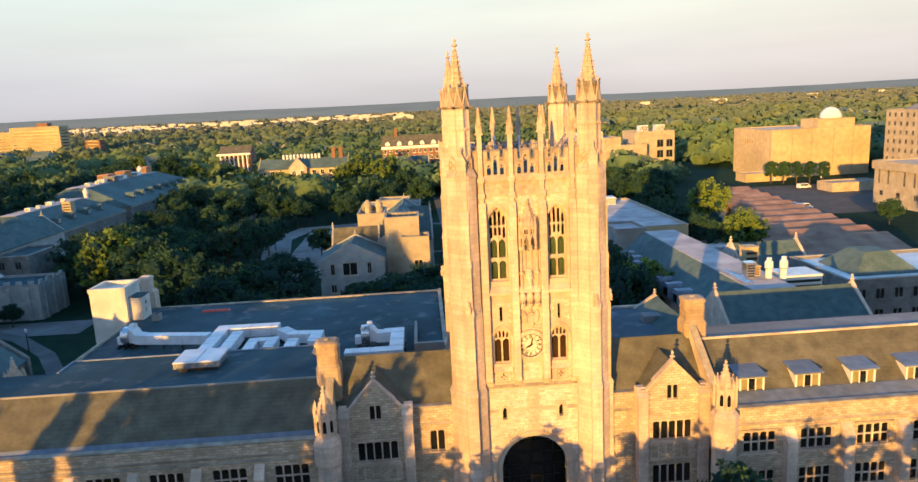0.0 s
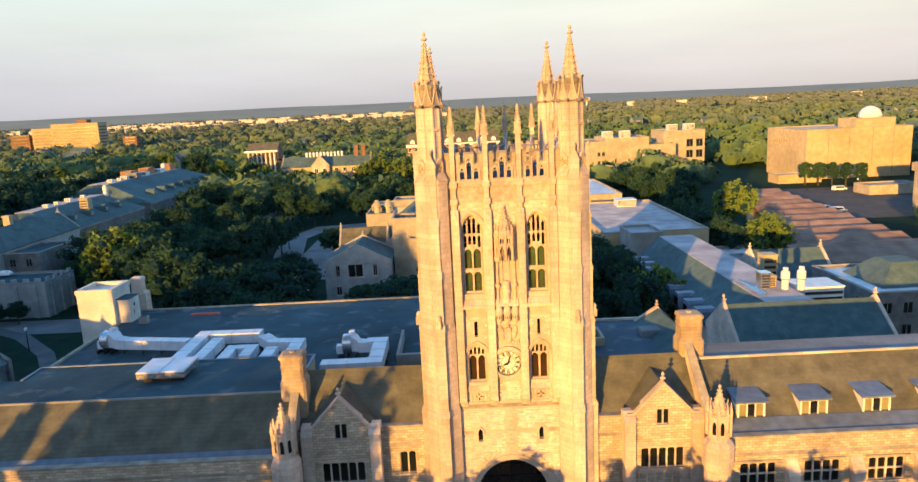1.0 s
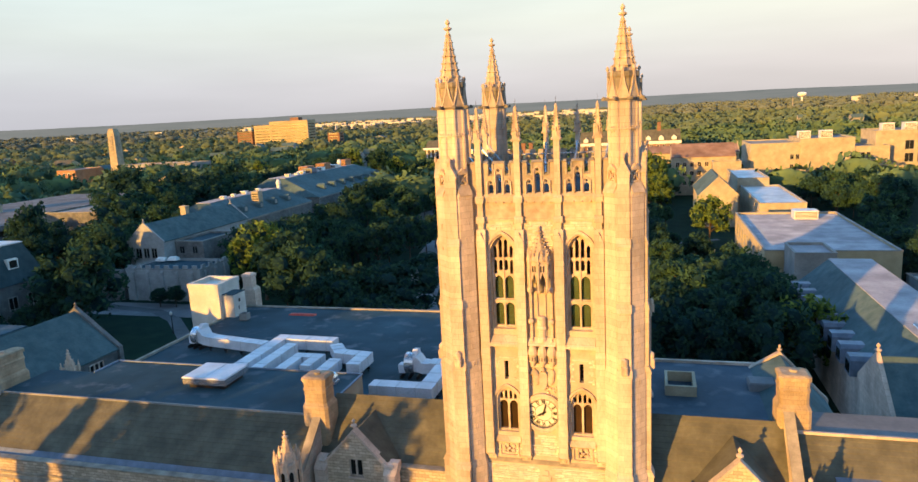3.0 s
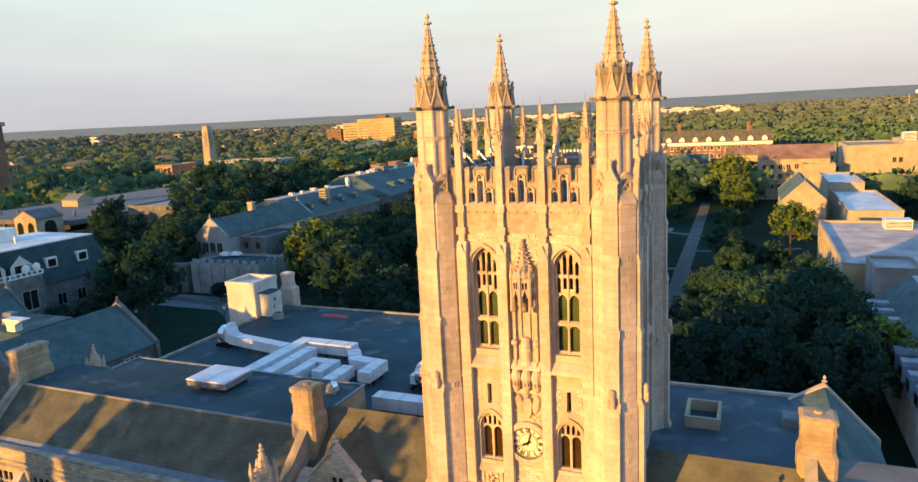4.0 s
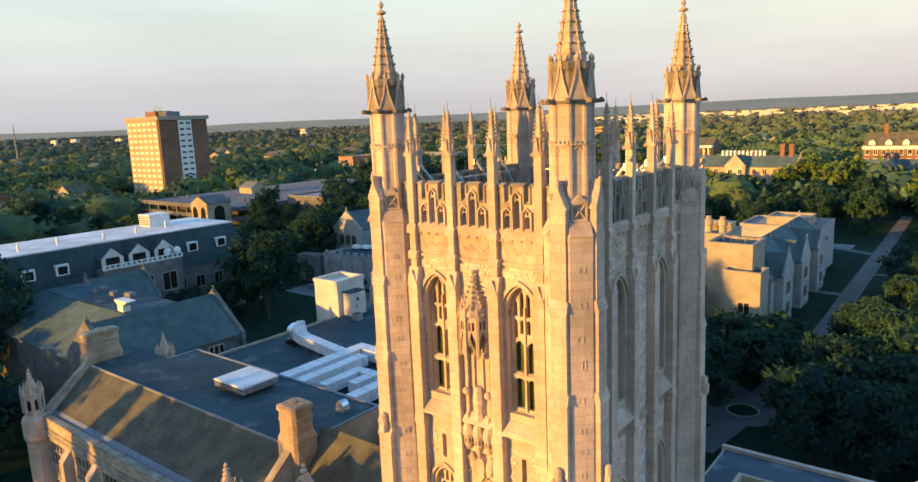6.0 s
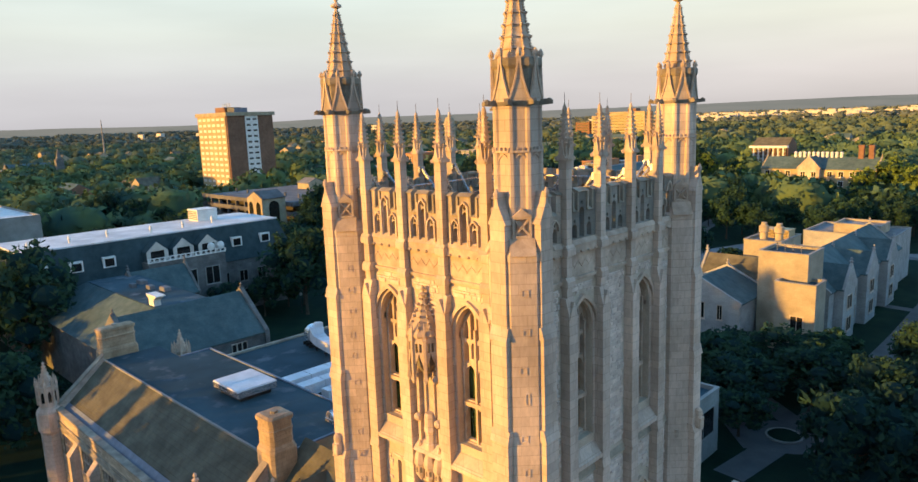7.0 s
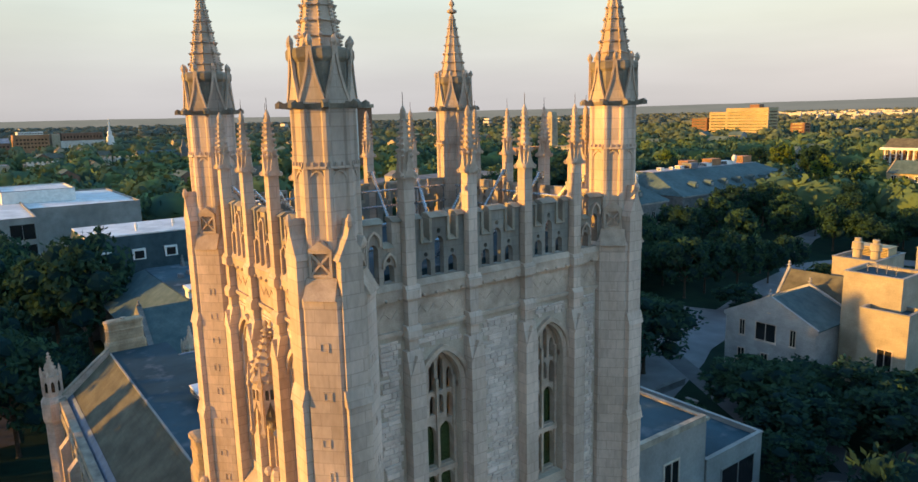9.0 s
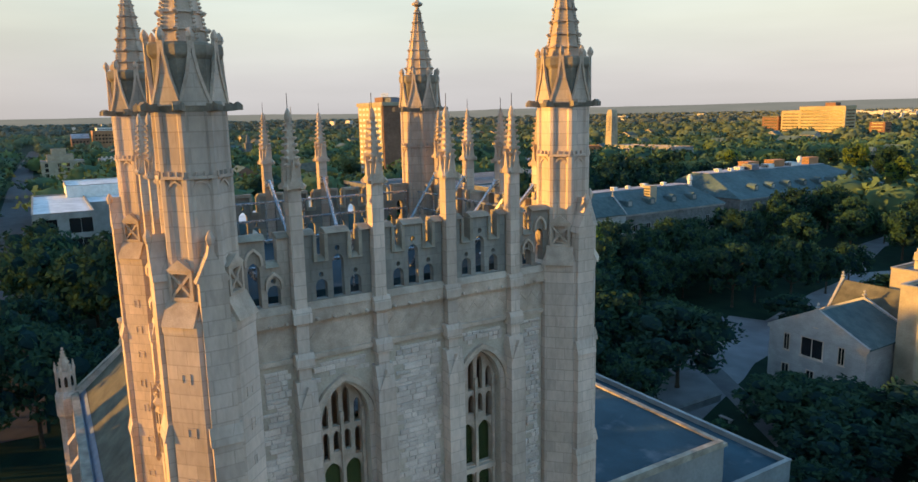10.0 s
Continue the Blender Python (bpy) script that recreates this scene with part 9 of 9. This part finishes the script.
# far woods, one mass of crowns
TOWN = []
def far_crowns(count, r0, r1, leaves, size, rad, name, label, mat):
    pts, ways = [], []
    cores = []
    made = 0
    while made < count:
        a = rng.uniform(-math.pi, math.pi)
        r = math.sqrt(rng.uniform(r0 * r0, r1 * r1))
        x, y = 10 + r * math.sin(a), 60 + r * math.cos(a)
        if math.degrees(a) > 62 or math.degrees(a) < -118 or not free(x, y, 3):
            continue
        if noise.noise((x / 160, y / 160, 2.2)) < -0.42 and rng.random() < 0.9:
            continue
        made += 1
        h = 6.5 + 10.5 * rng.random() ** 1.3
        w = rad * rng.uniform(0.6, 1.1) * (0.6 + h / 20)
        d = math.hypot(x, y - 60)
        swell = noise.noise((x / 900, y / 900, 3.0)) * 0.6 + noise.noise((x / 350, y / 350, 7.0)) * 0.4
        g = max(0, (d - 1500) / 3300) * (23 + 12 * swell)
        u = rng.normal(size=(leaves, 3))
        u /= np.linalg.norm(u, axis=1)[:, None]
        u[:, 2] = np.abs(u[:, 2]) * 1.3 - 0.35
        lump = 1 + 0.28 * np.sin(u[:, 0] * 5 + made) * np.cos(u[:, 1] * 5 + 2 * made)
        ways.append(u / np.linalg.norm(u, axis=1)[:, None])
        pts.append(np.array([x, y, g + h * 0.58]) + u * np.array([w, w, h * 0.42]) * lump[:, None] * rng.uniform(0.82, 1.05, leaves)[:, None])
        cores.append((x, y, g, w, h))
    me = quads_mesh(name, np.concatenate(pts), size, np.concatenate(ways), 1.1, 0.92)
    me.materials.append(mat)
    tagged(new(name, me), label, "woods", kind="stuff")
    bm = bmesh.new()
    vs, fs = [], []
    for x, y, g, w, h in cores:
        b = len(vs)
        for rr, z in ((0.55, 0.15), (0.85, 0.5), (0.6, 0.8)):
            for i in range(5):
                t = 2 * math.pi * i / 5 + x
                vs.append((x + w * rr * math.cos(t), y + w * rr * math.sin(t), g + h * z))
        vs.append((x, y, g + h * 0.93))
        for k in range(2):
            for i in range(5):
                fs.append((b + 5 * k + i, b + 5 * k + (i + 1) % 5, b + 5 * k + 5 + (i + 1) % 5, b + 5 * k + 5 + i))
        for i in range(5):
            fs.append((b + 10 + i, b + 10 + (i + 1) % 5, b + 15))
    bm.free()
    me = bpy.data.meshes.new(name + "_boughs")
    me.from_pydata(vs, [], fs)
    me.polygons.foreach_set("use_smooth", [True] * len(fs))
    me.materials.append(mat)
    tagged(new(name + "_boughs", me), "dense inner boughs of the " + label, "woods", kind="stuff")


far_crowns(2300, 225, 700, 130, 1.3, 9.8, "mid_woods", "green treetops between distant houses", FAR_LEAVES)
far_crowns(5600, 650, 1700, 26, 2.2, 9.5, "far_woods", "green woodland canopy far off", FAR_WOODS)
far_crowns(6500, 1600, 4600, 15, 3.4, 14.5, "horizon_woods", "green woodland towards the horizon, haze put into its leaf colour", HAZY_LEAVES)

# the last low ridge, a glowing backdrop with haze in its colour, closes the view
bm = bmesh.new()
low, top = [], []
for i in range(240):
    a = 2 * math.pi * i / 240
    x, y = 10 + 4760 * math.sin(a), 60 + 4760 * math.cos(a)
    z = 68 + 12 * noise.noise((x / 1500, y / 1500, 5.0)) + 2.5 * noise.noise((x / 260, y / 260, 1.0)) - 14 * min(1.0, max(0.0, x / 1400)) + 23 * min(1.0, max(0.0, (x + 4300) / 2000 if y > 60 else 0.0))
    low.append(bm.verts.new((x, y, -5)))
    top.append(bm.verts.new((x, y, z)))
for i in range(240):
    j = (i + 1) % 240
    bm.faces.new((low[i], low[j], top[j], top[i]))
tagged(part("backdrop", bm, RIDGE), "backdrop ridge along the horizon, its blue-grey haze given as glow", "hills", kind="structure")

# far town: pale roofs and houses among the trees
random.seed(8)
vs, fs = [], []


def town_box(x, y, w, d, h, ridge=0.0):
    b = len(vs)
    vs.extend([(x - w, y - d, 0), (x + w, y - d, 0), (x + w, y + d, 0), (x - w, y + d, 0), (x - w, y - d, h), (x + w, y - d, h), (x + w, y + d, h), (x - w, y + d, h), (x - w, y, h + ridge), (x + w, y, h + ridge)])
    fs.extend([(b, b + 1, b + 5, b + 4), (b + 1, b + 2, b + 6, b + 9, b + 5), (b + 2, b + 3, b + 7, b + 6), (b + 3, b, b + 4, b + 8, b + 7), (b + 4, b + 5, b + 9, b + 8), (b + 6, b + 7, b + 8, b + 9)])


for k in range(190):
    a = radians(random.uniform(-34, -1))
    r = random.uniform(2500, 3700)
    if random.random() < 0.15:
        a = radians(random.uniform(-105, 35))
    town_box(10 + r * math.sin(a), 60 + r * math.cos(a), random.uniform(5, 24), random.uniform(3, 8), random.uniform(12, 16) + max(0, r - 1500) / 3300 * 25, 0.05)
me = bpy.data.meshes.new("far_town")
me.from_pydata(vs, [], fs)
me.materials.append(PALE_STUCCO)
tagged(new("far_town", me), "scatter of pale commercial buildings towards the horizon", "buildings", kind="stuff")
HOUSE_WALLS = (CONCRETE, STUCCO, BRICK_RED, TAN_BRICK)
for k in range(120):
    a, r = radians(random.uniform(-112, -38) if k % 4 else random.uniform(-38, 40)), random.uniform(330, 1150)
    x, y = 10 + r * math.sin(a), 60 + r * math.cos(a)
    if not free(x, y, 14):
        continue
    o = thing("town_house", ("grey house", "cream house", "red brick house", "tan house")[k % 4] + " with grey gable roof among the trees", "house", group="houses among the trees")
    w, d, e = random.uniform(5, 10), random.uniform(4.5, 7), random.uniform(7, 12)
    gabled_block(o, x - w, x + w, y - d, y + d, e, e + 4, random.choice("xy"), HOUSE_WALLS[k % 4], (BLUE_SLATE, SLATE)[k % 2], False)
    window_grid(o, wall_frame((x, y - d, 0), 0), spaced(-w, w, 4), [4.0], 1.2, 1.8, WHITE_PAINT, DARK_GLASS)
for x, y, h, w in ((440, 2400, 40, 2.5), (-915, 361, 54, 1.3)):
    o = thing("mast", "slender pale mast rising from the woods", "mast", at=(x, y, 0))
    bm = bmesh.new()
    octagon(bm, [(w, 0), (w * 0.5, h * 0.8), (w * 0.2, h)], 0, 0, n=6)
    part("pole", bm, CONCRETE, o)
wt = thing("water_tower", "white water tower on the horizon", "water tower", at=(560, 2900, 10))
bm = bmesh.new()
octagon(bm, [(3, 0), (3, 26), (14, 30), (16, 36), (14, 42), (2, 45)], 0, 0, n=16)
part("tank", bm, WHITE_PAINT, wt)

# ---- rubble masonry of the tower, stone by stone ----
def blocked(key, half, u0, u1, v0, v1):
    if u0 < -half + 1.22 or u1 > half - 1.22:
        return True
    if v1 > 12.6 and v0 < 13.3:
        return True
    if v0 > 13.2:
        for b in BUTT:
            if u1 > b - 0.34 and u0 < b + 0.34:
                return True
    for w in WIN:
        if u1 > w - 1.18 and u0 < w + 1.18 and (v1 > 14.2 and v0 < 18.0 or v1 > 21.5 and v0 < 28.7):
            return True
        for top, r in ((18.0, 1.1), (28.6, 1.2)):
            du = min(abs(u0 - w), abs(u1 - w), 0 if u0 < w < u1 else 9)
            if du < r and top - 0.1 < v1 and v0 < top + 1.1 * math.sqrt(max(0, 1 - (du / r) ** 2)):
                return True
        if key in ("front", "back") and u1 > w - 0.4 and u0 < w + 0.4 and (v1 > 9.3 and v0 < 11.1 or v1 > 18.9 and v0 < 20.5 or v1 > 13.0 and v0 < 14.4):
            return True
    if v1 > 20.75 and v0 < 21.2 or v1 > 10.3 and v0 < 10.65:
        return True
    if key == "front" and (max(abs(u0), abs(u1)) < 1.2 and 15.1 < v1 < 25.4 or min(abs(u0), abs(u1)) < 0.75 and 25.0 < v1 < 28.3 or min(abs(u0), abs(u1)) < 0.4 and 8.3 < v1 < 12.5):
        return True
    if key in ("front", "back"):
        near = 0 if u0 < 0 < u1 else min(abs(u0), abs(u1))
        if near < 3.75 and v0 < 4.6 + 3.75 * math.sqrt(max(0, 1 - (near / 3.75) ** 2)):
            return True
    return False


def courses(key, half, seed):
    """Random-length stones in uneven courses, clear of everything dressed."""
    rnd = random.Random(seed)
    v = 0.6
    while v < 30.14:
        h = rnd.choice((0.12, 0.14, 0.16, 0.19, 0.23))
        u = -half + 1.2 + rnd.uniform(0, 0.3)
        while u < half - 1.3:
            w = rnd.choice((0.22, 0.32, 0.42, 0.52, 0.7))
            if not blocked(key, half, u, u + w, v, v + h):
                yield u, v, w - 0.022, h - 0.02, rnd.uniform(0.025, 0.07)
            elif not blocked(key, half, u, u + 0.2, v, v + h):
                yield u, v, 0.18, h - 0.02, rnd.uniform(0.025, 0.07)
                w = 0.2
            u += w
        v += h


def stone_block():
    """Unit stone with a chamfered, slightly pillowed face."""
    bm = bmesh.new()
    loft(bm, [[(0, 0, 0), (1, 0, 0), (1, 1, 0), (0, 1, 0)], [(0, 0, 0.6), (1, 0, 0.6), (1, 1, 0.6), (0, 1, 0.6)], [(0.06, 0.1, 1), (0.95, 0.08, 0.92), (0.94, 0.9, 1), (0.05, 0.92, 0.95)]])
    me = bpy.data.meshes.new("stone")
    bmesh.ops.recalc_face_normals(bm, faces=bm.faces)
    bm.to_mesh(me)
    bm.free()
    me.materials.append(RUBBLE_PIECE)
    return me


STONE = stone_block()
for key in ("front", "side_e", "side_w", "back"):
    m, half = FACES[key]
    vs, fs = [], []
    single = 0
    for u, v, w, h, d in courses(key, half, 31 + len(key)):
        if key == "side_e" and 25.0 < v < 30.3 and -4.4 < u < 3.6 and single < 300:
            ob = new("stone", STONE)
            ob.matrix_basis = m @ Matrix.Translation((u, v, -0.01)) @ Matrix.Diagonal((w, h, d, 1))
            ob.parent = WALLS[key]
            single += 1
            continue
        b = len(vs)
        for z, i in ((-0.01, 0.0), (d * 0.55, 0.0), (d, 0.022)):
            for x, y in ((u + i, v + i), (u + w - i, v + i), (u + w - i, v + h - i), (u + i, v + h - i)):
                vs.append(m @ Vector((x, y, z)))
        for k in (0, 4):
            for i in range(4):
                fs.append((b + k + i, b + k + (i + 1) % 4, b + k + 4 + (i + 1) % 4, b + k + 4 + i))
        fs.append((b + 8, b + 9, b + 10, b + 11))
    me = bpy.data.meshes.new("rubble_facing")
    me.from_pydata(vs, [], fs)
    me.materials.append(RUBBLE)
    ob = tagged(new("rubble_facing", me), "uneven pale rubble stones", kind="stuff")
    ob.parent = WALLS[key]
